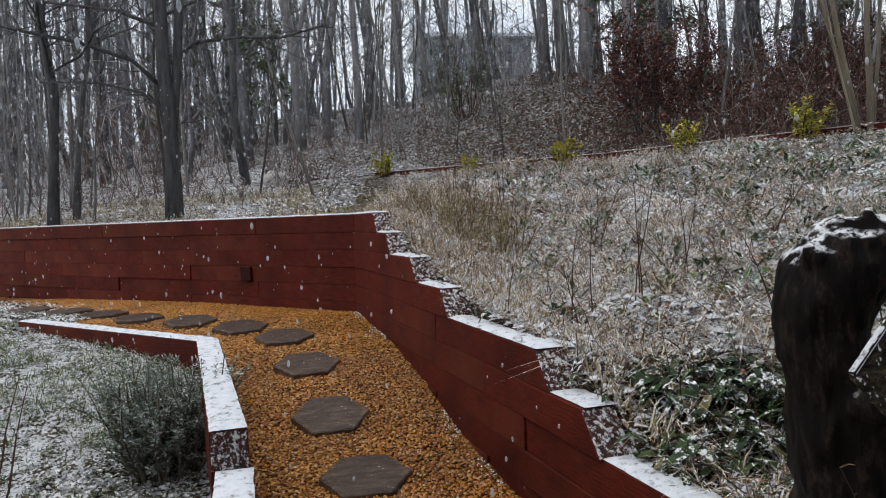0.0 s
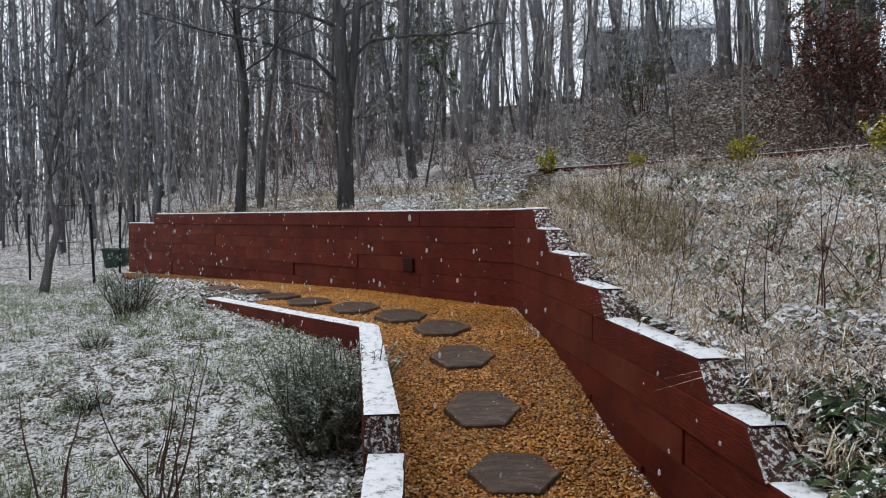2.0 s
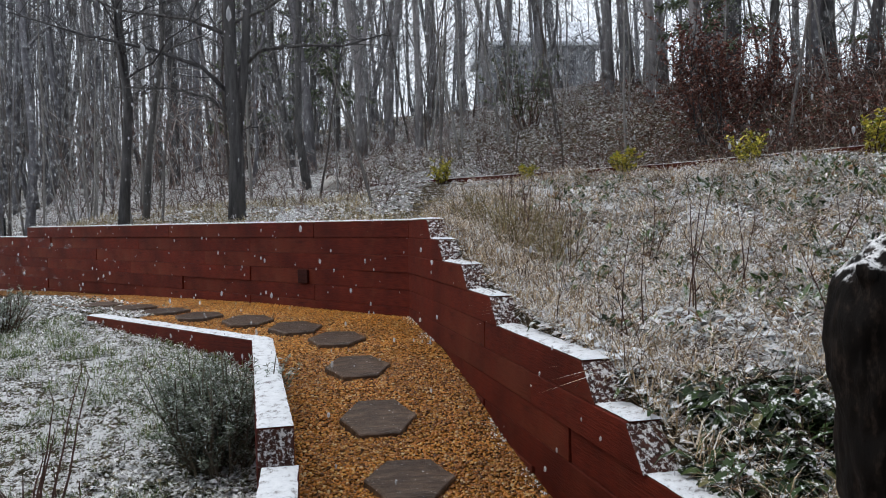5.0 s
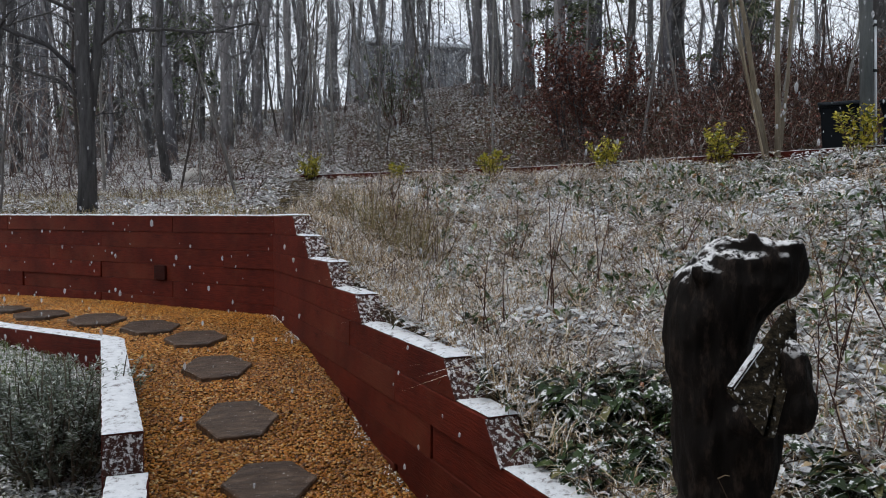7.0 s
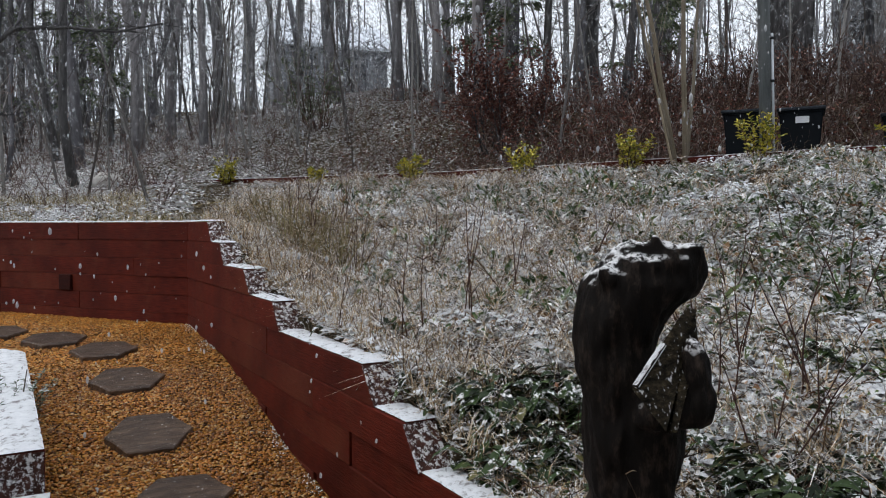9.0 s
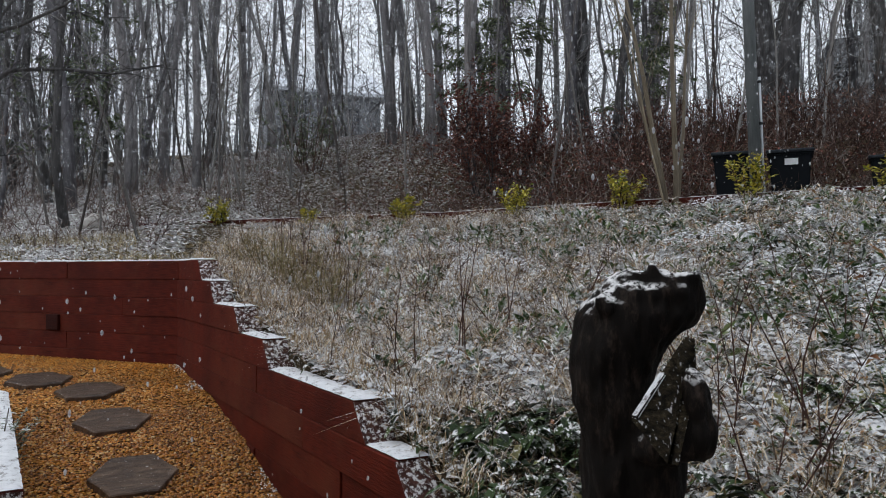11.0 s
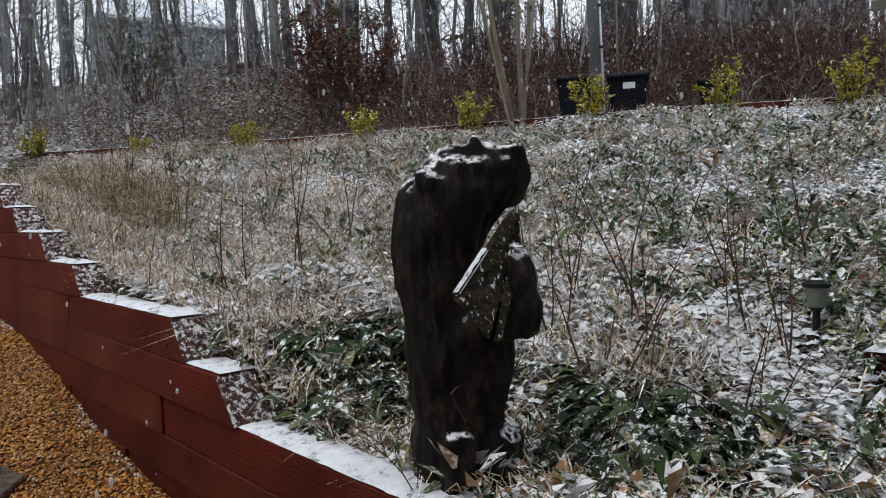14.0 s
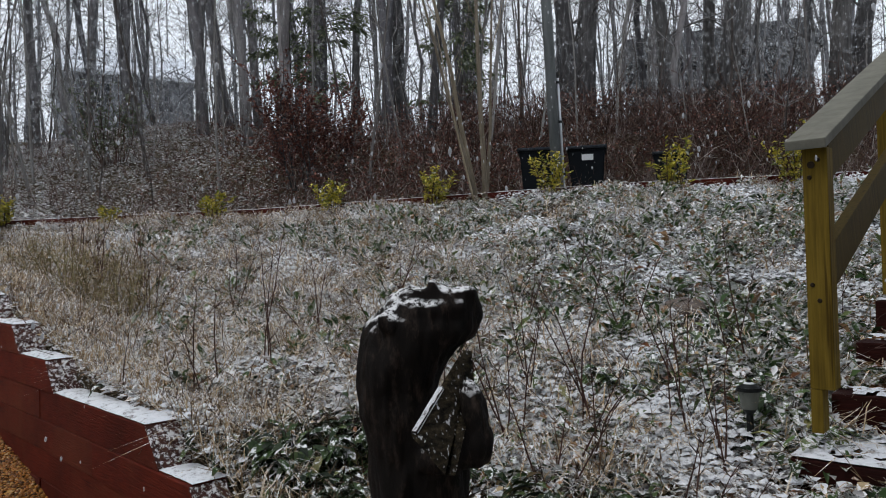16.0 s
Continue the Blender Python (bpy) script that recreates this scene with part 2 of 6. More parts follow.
def island_material(name, stops, rough=0.8, constant=True, dust=None):
    """A material whose pieces each take one of several colours."""
    m, n, l, b = material(name, rough)
    g = n.new("ShaderNodeNewGeometry")
    c = ramp(n, l, g.outputs["Random Per Island"], stops, constant)
    v = ramp(n, l, noise_tex(n, l, 40, 3, 0.6), [(0.3, (0.7, 0.7, 0.7)), (0.7, (1.15, 1.15, 1.15))])
    c = mixed(n, l, 1.0, c, v, "MULTIPLY")
    if dust is not None:
        # a dusting of snow in drifts and specks on what lies flat
        sep = n.new("ShaderNodeSeparateXYZ")
        l.new(g.outputs["Normal"], sep.inputs[0])
        ab = n.new("ShaderNodeMath")
        ab.operation = "ABSOLUTE"
        l.new(sep.outputs["Z"], ab.inputs[0])
        up = ramp(n, l, ab.outputs[0], [(0.4, (0,)), (0.55, (1,))])
        sn = snow_patches(n, l, dust)
        mu = n.new("ShaderNodeMath")
        mu.operation = "MULTIPLY"
        l.new(up, mu.inputs[0])
        l.new(sn, mu.inputs[1])
        c = mixed(n, l, mu.outputs[0], c, SNOW)
    l.new(c, b.inputs["Base Color"])
    return m


def plain_material(name, colour, rough=0.5, metal=0.0, var=0.15, scale=8.0):
    m, n, l, b = material(name, rough, metal)
    g = noise_tex(n, l, scale, 6, 0.65)
    lo, hi = tuple(c * (1 - var) for c in colour), tuple(c * (1 + var) for c in colour)
    l.new(ramp(n, l, g, [(0.3, lo), (0.7, hi)]), b.inputs["Base Color"])
    bump(n, l, b, g, 0.15, 0.004)
    return m


def post_material(name="yellow_treated_pine", depth=1.0):
    m, n, l, b = material(name, 0.7)
    g = noise_tex(n, l, 6, 8, 0.6, stretch=(10, 10, 0.6))
    c = ramp(n, l, g, [(0.3, (0.08, 0.054, 0.006)), (0.5, (0.15, 0.106, 0.011)), (0.7, (0.2, 0.144, 0.019))])
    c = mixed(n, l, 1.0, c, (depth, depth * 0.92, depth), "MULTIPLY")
    split = ramp(n, l, noise_tex(n, l, 3, 3, 0.5, stretch=(14, 14, 0.35), seed=4), [(0.3, (0.4, 0.36, 0.3)), (0.36, (1, 1, 1))])
    c = mixed(n, l, 1.0, c, split, "MULTIPLY")
    l.new(c, b.inputs["Base Color"])
    bump(n, l, b, g, 0.3, 0.004)
    return m


def carving_material():
    m, n, l, b = material("dark_carved_wood", 0.7)
    b.inputs["Specular IOR Level"].default_value = 0.12
    g = noise_tex(n, l, 9, 9, 0.75, stretch=(2.2, 2.2, 0.9))
    c = ramp(n, l, g, [(0.3, (0.002, 0.0017, 0.0015)), (0.52, (0.009, 0.0066, 0.0054)), (0.7, (0.058, 0.041, 0.032))])
    l.new(snowed(n, l, c, 0.5, 0.75, 0.53, 45), b.inputs["Base Color"])
    bump(n, l, b, g, 0.7, 0.012)
    return m


# red timber at 0.28 of its tone, for the steps and the anchor end
M_STEP = timber_material("dark_red_timber", 0.28)
M_EDGING = timber_material("weathered_edging_timber", 0.62)
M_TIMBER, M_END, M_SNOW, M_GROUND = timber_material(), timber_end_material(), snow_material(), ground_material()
M_SPECK = speckled_end_material()
M_GRAVEL, M_GRAVEL_BED = gravel_material(), gravel_bed_material()
M_HEX = slab_material()
M_ROCK = stone_material("field_stone", (0.09, 0.07, 0.06), (0.22, 0.185, 0.165), 0.85)
M_PALE = stone_material("pale_stone", (0.45, 0.42, 0.38), (0.7, 0.68, 0.65), 0.85)
# Distance haze is put into these two barks: lifted grey, then paler still
M_BARK = bark_material("grey_bark", (0.088, 0.085, 0.089), (0.25, 0.242, 0.25))
M_BARK_HAZE = bark_material("hazed_pale_bark", (0.115, 0.113, 0.12), (0.28, 0.277, 0.292))
M_BARK_DARK = bark_material("dark_wet_bark", (0.036, 0.036, 0.038), (0.135, 0.132, 0.132))
M_BARK_TAN = bark_material("smooth_tan_bark", (0.14, 0.115, 0.08), (0.31, 0.265, 0.2), 4)
M_POST, M_CARVED = post_material(), carving_material()
M_BLACK = plain_material("dark_metal", (0.02, 0.022, 0.022), 0.5, 0.6)
M_BIN = plain_material("navy_plastic", (0.0045, 0.0065, 0.009), 0.75)
M_LID = plain_material("frosted_navy_plastic", (0.03, 0.035, 0.042), 0.8, 0, 0.7, 25)
M_BOLT = plain_material("dark_bolt", (0.03, 0.02, 0.012), 0.6, 0.5)
M_POLE = plain_material("galvanised_conduit", (0.5, 0.53, 0.56), 0.45, 0.3)
M_GLASS = plain_material("frosted_lamp_glass", (0.15, 0.16, 0.14), 0.25)
M_PLANTER = plain_material("green_plastic", (0.03, 0.055, 0.035), 0.5)
M_LABEL = plain_material("white_sticker", (0.65, 0.66, 0.68), 0.5)
M_SIDING = plain_material("grey_siding", (0.17, 0.178, 0.195), 0.8, 0, 0.1, 3)
M_ROOF = plain_material("snowy_roof", (0.7, 0.74, 0.8), 0.9, 0, 0.1, 2)
M_ROOF_DARK = plain_material("dark_shingle_roof", (0.016, 0.017, 0.02), 0.9, 0, 0.2, 2)
M_SIDING_DARK = plain_material("slate_siding", (0.018, 0.019, 0.022), 0.85, 0, 0.15, 3)
M_WINDOW = plain_material("dark_window_glass", (0.03, 0.035, 0.045), 0.1)
M_WHITE = plain_material("grey_trim", (0.26, 0.27, 0.29), 0.7)

# ---- helpers for meshes ----
rng = np.random.default_rng(7)


def mesh_from(name, verts, faces, mats, smooth=False, slots=None):
    me = bpy.data.meshes.new(name)
    me.from_pydata([tuple(v) for v in verts], [], [tuple(f) for f in faces])
    for m in mats if isinstance(mats, (list, tuple)) else (mats,):
        me.materials.append(m)
    if smooth:
        me.polygons.foreach_set("use_smooth", [True] * len(me.polygons))
    if slots is not None:
        me.polygons.foreach_set("material_index", slots)
    me.update()
    return me


def part(name, bm, mat, parent, label="", smooth=False):
    """Links a bmesh as one mesh object under a thing or a part."""
    me = bpy.data.meshes.new(name)
    bm.to_mesh(me)
    bm.free()
    for m in mat if isinstance(mat, (list, tuple)) else (mat,):
        me.materials.append(m)
    if smooth:
        me.polygons.foreach_set("use_smooth", [True] * len(me.polygons))
    ob = new(name, me)
    if parent is not None:
        ob.parent = parent
    if label:
        tagged(ob, label)
    return ob


def thing(name, m, label, category, group="", kind=""):
    e = new(name)
    e.matrix_world = m
    e.empty_display_size = 0.1
    return tagged(e, label, category, group, kind)


def box(bm, size, at=(0, 0, 0), turn=None, bevel=0.0, mat=0):
    m = Matrix.Translation(at) @ (turn or Matrix.Identity(4)) @ Matrix.Diagonal((*size, 1))
    r = bmesh.ops.create_cube(bm, size=1, matrix=m)
    fs = {f for v in r["verts"] for f in v.link_faces}
    for f in fs:
        f.material_index = mat
    if bevel:
        es = list({e for v in r["verts"] for e in v.link_edges})
        bmesh.ops.bevel(bm, geom=es, offset=bevel, segments=2, affect="EDGES", profile=0.6)
    return bm


def tube(points, radii, sides=6, caps=True):
    """Verts and faces of a tapering tube along points."""
    pts = np.array(points, float)
    k = len(pts)
    d = np.gradient(pts, axis=0)
    d /= np.linalg.norm(d, axis=1)[:, None] + 1e-9
    ref = np.where(np.abs(d[:, 2:3]) > 0.9, np.array([[1.0, 0, 0]]), np.array([[0, 0, 1.0]]))
    u = np.cross(d, ref)
    u /= np.linalg.norm(u, axis=1)[:, None] + 1e-9
    w = np.cross(d, u)
    a = np.linspace(0, 2 * np.pi, sides, endpoint=False)
    ring = np.cos(a)[None, :, None] * u[:, None] + np.sin(a)[None, :, None] * w[:, None]
    verts = (pts[:, None] + ring * np.array(radii)[:, None, None]).reshape(-1, 3)
    faces = []
    for i in range(k - 1):
        for j in range(sides):
            j2 = (j + 1) % sides
            faces.append((i * sides + j, i * sides + j2, (i + 1) * sides + j2, (i + 1) * sides + j))
    if caps and sides > 3:
        faces.append(tuple(range(sides))[::-1])
        faces.append(tuple(range((k - 1) * sides, k * sides)))
    return verts, faces


class Heap:
    """Collects many small pieces into one mesh."""

    def __init__(self):
        self.v, self.f, self.n = [], [], 0

    def add(self, verts, faces):
        self.v.append(np.asarray(verts, float))
        self.f += [tuple(i + self.n for i in f) for f in faces]
        self.n += len(verts)

    def add_many(self, verts, faces):
        """verts: pieces x k x 3; faces: of one piece."""
        p, k = verts.shape[:2]
        self.v.append(verts.reshape(-1, 3))
        base = self.n + np.arange(p) * k
        for f in faces:
            self.f += (base[:, None] + np.array(f)[None]).tolist()
        self.n += p * k

    def mesh(self, name, mat, smooth=False):
        return mesh_from(name, np.concatenate(self.v), self.f, mat, smooth)


def smooth01(x, a, b):
    t = np.clip((x - a) / (b - a), 0, 1)
    return t * t * (3 - 2 * t)


# ---- plan: retaining walls, path and slope ----
TH = 0.14                                    # height of one timber
CORNER = np.array([-0.697, 5.804])              # inner corner of the two walls
DIR_B = np.array([0.3217, -0.9469])          # along the stepped wall, towards the steps
NOR_B = np.array([0.9469, 0.3217])           # into the slope
DIR_A = np.array([-0.8202, 0.5721])          # along the long wall
NOR_A = np.array([0.5721, 0.8202])
LEN_A = 7.35
STEP_ENDS = [0.63, 1.0, 1.58, 2.1, 3.21, 3.57, 6.0]   # near end of each top course of the stepped wall
DEPTH = 0.13


def gravel_z(x, y):
    return np.interp(y, [0, 1, 2, 2.65, 3.1, 3.65, 4.1, 4.85, 5.7, 7, 8, 9.4, 12], [-0.55, -0.5, -0.42, -0.37, -0.345, -0.255, -0.135, -0.014, 0.06, 0.06, 0.02, -0.03, -0.15])


def bed_z(x, y):
    z = np.interp(y, [-4, 0, 2.5, 4.7, 8, 12, 16], [-0.6, -0.45, -0.2, -0.05, -0.06, -0.12, -0.2])
    z = z - 0.02 * np.clip(-x - 2, 0, 8) + 0.03 * np.sin(1.3 * x + 0.4) * np.sin(1.1 * y)
    # soil drawn up against the far arm of the kerb
    s = (x + 1.42) * -0.8176 + (y - 4.54) * 0.5758
    d = np.abs((x + 1.42) * 0.5758 + (y - 4.54) * 0.8176)
    rim = np.interp(s, [-0.3, 0, 1.2, 2.3], [0.0, 0.03, 0.05, 0.075])
    return z + np.maximum(rim - z, 0) * (1 - smooth01(d, 0.1, 0.9)) * smooth01(s, -0.5, 0.05) * (1 - smooth01(s, 2.3, 3.2))


EDGE_Z = 1.42                                # level of the garden edging


def beyond(x, y):
    """Metres past the line of the edging; below zero on the garden's side."""
    return 0.6 * x + 0.8 * y - 7.52


def edge_point(a, off=0.0):
    """A point of the edging's line, a metres along it from its left end."""
    return np.array([-0.1, 9.475]) + a * np.array([0.8, -0.6]) + off * np.array([0.6, 0.8])


def hill_z(x, y):
    e = beyond(x, y)
    slope = np.interp(e, [-40, -8, -6.2, -5.5, -4.7, -4.2, -3.3, -2.5, -1.1, 0, 0.25, 1.9, 3, 4.5, 6, 10, 12, 20, 60, 200], [-1.2, -0.7, -0.25, -0.07, 0.12, 0.28, 0.47, 0.66, 1.07, 1.335, 1.28, 1.33, 1.85, 2.7, 3.25, 4.45, 4.9, 5.9, 7.5, 9])
    # the ridge lies lower towards the drive
    slope = slope - 0.62 * smooth01(x, 2.5, 6.5) * smooth01(e, 3.5, 9)
    sa = np.clip((x - CORNER[0]) * NOR_A[0] + (y - CORNER[1]) * NOR_A[1], 0.2, 60)
    back = 0.81 + 0.17 * (sa - 0.2) + 0.1 * np.clip(sa - 3, 0, None) - 0.16 * np.clip(sa - 16, 0, None) - 0.08 * np.clip(sa - 30, 0, None)
    z = slope + (back - slope) * smooth01(-x, -0.7, 1.6)
    bumps = 0.035 * np.sin(2.1 * x + 0.7 * y) * np.sin(1.7 * y - 0.5 * x) * smooth01(y, 2, 4) + 0.12 * np.sin(0.5 * x + 1) * np.sin(0.43 * y) * smooth01(e, 3, 7)
    rise = 0.09 * smooth01(x, 2.6, 4.4) * smooth01(e, -2.5, -0.6) * (1 - smooth01(e, 2.0, 3.5))
    return z + bumps + rise


def side_a(x, y):
    return (x - CORNER[0]) * NOR_A[0] + (y - CORNER[1]) * NOR_A[1]


def side_b(x, y):
    return (x - CORNER[0]) * NOR_B[0] + (y - CORNER[1]) * NOR_B[1]


def along_a(x, y):
    return (x - CORNER[0]) * DIR_A[0] + (y - CORNER[1]) * DIR_A[1]


def kerb_x(y):
    """The bed's edge across from the walls."""
    return np.interp(y, [-1, 1.4, 2.5, 4.47, 5.82, 7.2, 9.0, 11.0], [0.2, -0.45, -0.76, -1.44, -3.25, -4.7, -6.6, -8.0])


def ground_z(x, y):
    x, y = np.asarray(x, float), np.asarray(y, float)
    hs = np.maximum(side_a(x, y), side_b(x, y))      # above zero: on the slope's side of the walls
    s = along_a(x, y)
    onto = smooth01(x - kerb_x(y), -0.6 * smooth01(y, 5.8, 6.6) - 0.02, 0.0)
    low = np.minimum(bed_z(x, y), gravel_z(x, y) - 0.03)
    low = low + (gravel_z(x, y) - 0.03 - low) * onto
    f = smooth01(hs, 0.06, 0.115)
    open_end = smooth01(s, LEN_A - 0.6, LEN_A + 0.7)  # past the long wall's far end the bank runs out gently
    gentle = smooth01(hs, -0.5, 5.0)
    f = f * (1 - open_end) + gentle * open_end
    sb = (x - CORNER[0]) * DIR_B[0] + (y - CORNER[1]) * DIR_B[1]
    hill = hill_z(x, y)
    # soil behind the stepped wall stays below its treads
    top = np.interp(sb, [0, 0.63, 1.0, 1.58, 2.1, 3.21, 3.57, 4.0, 8], [0.8, 0.76, 0.63, 0.5, 0.38, 0.24, 0.1, -0.03, -0.06])
    near_b = (1 - smooth01(side_b(x, y), 0.12, 0.75)) * (sb > -0.2)
    hill = hill + (top - hill) * near_b
    near_a = (1 - smooth01(side_a(x, y), 0.12, 0.8)) * (s > -0.3) * (1 - open_end)
    hill = hill + (np.minimum(hill, 0.8) - hill) * near_a
    return low + (hill - low) * f


def spaced(stops):
    out = [stops[0][0]]
    for (a, _), (b, step) in zip(stops, stops[1:]):
        k = max(1, round((b - a) / step))
        out += list(a + (b - a) * np.arange(1, k + 1) / k)
    return np.array(out)


def build_ground():
    xs = spaced([(-1500, 0), (-200, 300), (-40, 20), (-12, 1.0), (-8, 0.2), (2.2, 0.055), (8, 0.2), (16, 0.5), (40, 2), (200, 20), (1500, 300)])
    ys = spaced([(-1500, 0), (-200, 300), (-20, 20), (-3, 1.0), (0.2, 0.25), (11.2, 0.055), (16, 0.2), (30, 0.5), (60, 2), (200, 20), (1500, 300)])
    X, Y = np.meshgrid(xs, ys)
    Z = ground_z(X, Y)
    nx, ny = len(xs), len(ys)
    i = np.arange(nx * ny).reshape(ny, nx)
    faces = np.stack([i[:-1, :-1], i[:-1, 1:], i[1:, 1:], i[1:, :-1]], -1).reshape(-1, 4)
    me = mesh_from("ground", np.stack([X, Y, Z], -1).reshape(-1, 3), faces.tolist(), M_GROUND, True)
    tagged(new("ground", me), "sloping garden soil with leaf litter under thin snow", "ground", kind="structure")


build_ground()


def timber_mesh(length, near_cut=0.0, depth=DEPTH, height=TH, snow=True):
    """A timber along +x from 0, front at y=0, back at y=depth, top at z=0. near_cut slopes its near end."""
    bm = bmesh.new()
    h0 = -height + 0.0012
    v = [(0, 0, h0), (length + near_cut, 0, h0), (length, 0, 0), (0, 0, 0), (0, depth, h0), (length + near_cut, depth, h0), (length, depth, 0), (0, depth, 0)]
    vs = [bm.verts.new(p) for p in v]
    for k, f in enumerate(((0, 1, 2, 3), (5, 4, 7, 6), (3, 2, 6, 7), (1, 0, 4, 5), (1, 5, 6, 2), (4, 0, 3, 7))):
        bm.faces.new([vs[a] for a in f]).material_index = 1 if k >= 4 else 0
    bmesh.ops.bevel(bm, geom=list(bm.edges), offset=0.0028, segments=1, affect="EDGES")
    return bm


def snow_cap(length, depth, thick=0.012, seed=0, cover=1.0):
    """A thin uneven layer of snow on a level top, ragged at its edges and broken where it is thin."""
    r = np.random.default_rng(seed)
    cell = 0.03 if cover == 1.0 else 0.016
    nx, ny = max(4, int(length / cell)), 6 if cover == 1.0 else max(5, int(depth / cell))
    verts, faces = [], []
    for a in range(nx + 1):
        for b in range(ny + 1):
            x, y = length * a / nx, depth * b / ny
            edge = min(a, nx - a, 2 * b, 2 * (ny - b))
            x += r.uniform(-0.006, 0.006) if 0 < a < nx else 0
            y += r.uniform(-0.005, 0.005)
            z = thick * (0.35 if edge == 0 else r.uniform(0.6, 1.25))
            verts.append((x, min(max(y, 0.001), depth - 0.001), z))
    for a in range(nx):
        for b in range(ny):
            k = a * (ny + 1) + b
            p = Vector((length * a / nx * 9 + seed, depth * b / ny * 9, seed * 0.7))
            if cover == 1.0 or noise.noise(p) + 0.5 * noise.noise(p * 3.1) < 1.3 * (cover - 0.5) + r.normal(0, 0.06):
                faces.append((k, k + ny + 1, k + ny + 2, k + 1))
    return mesh_from("snow_layer", verts, faces, M_SNOW, True)


def build_wall_b():
    wall = thing("stepped_timber_wall", Matrix.Identity(4), "red-stained timber retaining wall stepping down with snow on treads", "retaining wall", kind="structure")
    tops = STEP_ENDS
    for k in range(9):
        top = 6 - k
        end = tops[min(k, 6)] if k < 7 else 6.0
        cut = 0.12 if k < 6 else 0.0
        start = 0.0
        # joints along the course
        cuts = [start] + [c for c in ((1.3 + 0.7 * (k % 3)), (3.1 + 0.55 * ((k * 2) % 3))) if c < end - 0.5] + [end]
        for a, b in zip(cuts, cuts[1:]):
            last = b == end
            bm = timber_mesh(b - a - 0.004, cut if last else 0.0)
            ob = part("timber", bm, (M_TIMBER, M_SPECK if last else M_TIMBER), wall)
            p = CORNER + DIR_B * a
            # local y must point into the slope: the axes are left-handed here
            ob.matrix_local = Matrix(((DIR_B[0], NOR_B[0], 0, p[0] + rng.uniform(-0.009, 0.008)), (DIR_B[1], NOR_B[1], 0, p[1]), (0, 0, 1, top * TH), (0, 0, 0, 1))) @ pose(0, 0, 0, rng.normal(0, 0.7), 0, rng.normal(0, 0.12))
        if k < 7:
            a0 = tops[k - 1] - 0.02 if k else 0.0
            a0 = a0 + 0.12 if k else a0
            sn = new("tread_snow", snow_cap(end - a0, DEPTH, 0.014, 50 + k))
            sn.parent = wall
            p = CORNER + DIR_B * a0
            sn.matrix_local = Matrix(((DIR_B[0], NOR_B[0], 0, p[0]), (DIR_B[1], NOR_B[1], 0, p[1]), (0, 0, 1, top * TH), (0, 0, 0, 1)))


def build_wall_a():
    wall = thing("long_timber_wall", Matrix.Identity(4), "long red-stained timber retaining wall beside the gravel path", "retaining wall", kind="structure")
    r = np.random.default_rng(3)
    for k in range(8):
        top = 6 - k
        end = LEN_A + (0.0 if k == 0 else 1.1)
        c, cuts = (0.55 if k == 2 else 1.15 + (k % 2) * 0.95), [0.0]
        while c < end - 0.5:
            cuts.append(c)
            c += 2.44 - 0.3 * r.random()
        cuts.append(end)
        for a, b in zip(cuts, cuts[1:]):
            bm = timber_mesh(b - a - 0.006)
            ob = part("timber", bm, (M_TIMBER, M_TIMBER), wall)
            p = CORNER + DIR_A * a + NOR_A * r.uniform(-0.007, 0.006)
            ob.matrix_local = Matrix(((DIR_A[0], NOR_A[0], 0, p[0]), (DIR_A[1], NOR_A[1], 0, p[1]), (0, 0, 1, top * TH), (0, 0, 0, 1))) @ pose(0, 0, 0, r.normal(0, 0.8), 0, r.normal(0, 0.12))
    # the cut end of an anchor timber, set into the face
    bm = bmesh.new()
    box(bm, (0.135, 0.1, 0.125), (0, 0.03, -0.07), None, 0.006)
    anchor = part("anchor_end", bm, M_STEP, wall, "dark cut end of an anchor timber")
    p = CORNER + DIR_A * 1.29
    anchor.matrix_local = Matrix(((DIR_A[0], NOR_A[0], 0, p[0]), (DIR_A[1], NOR_A[1], 0, p[1]), (0, 0, 1, 3 * TH), (0, 0, 0, 1)))
    for a, b, z in ((0.0, LEN_A, 6), (LEN_A, LEN_A + 1.1, 5)):
        sn = new("top_snow", snow_cap(b - a, DEPTH, 0.012, 80 + z))
        sn.parent = wall
        p = CORNER + DIR_A * a
        sn.matrix_local = Matrix(((DIR_A[0], NOR_A[0], 0, p[0]), (DIR_A[1], NOR_A[1], 0, p[1]), (0, 0, 1, z * TH), (0, 0, 0, 1)))


build_wall_b()
build_wall_a()


def build_sky_blocker():
    """Unseen lapped siding wall added behind the viewer to shut off skylight from there."""
    wall = thing("sky_blocker_wall", Matrix.Identity(4), "unseen grey lapped siding wall added to block skylight", "wall", kind="structure")
    bm = bmesh.new()
    box(bm, (16, 0.2, 6.2), (1.5, -1.8, 1.9))
    part("core", bm, M_SIDING, wall)
    bm = bmesh.new()
    box(bm, (16, 0.02, 0.19), (0, 0, 0), Euler((radians(3), 0, 0)).to_matrix().to_4x4())
    board = bpy.data.meshes.new("board")
    bm.to_mesh(board)
    bm.free()
    board.materials.append(M_SIDING)
    for k in range(33):
        ob = new("board", board)
        ob.parent = wall
        ob.matrix_local = Matrix.Translation((1.5, -1.685, -1.1 + 0.185 * k))


build_sky_blocker()

# kerb of the bed: timbers with snow on top
KERB = [((-0.45, 1.4), (-0.745, 2.5), -0.05), ((-0.76, 2.5), (-1.47, 4.50), 0.09), ((-1.42, 4.54), (-3.28, 5.85), 0.09)]


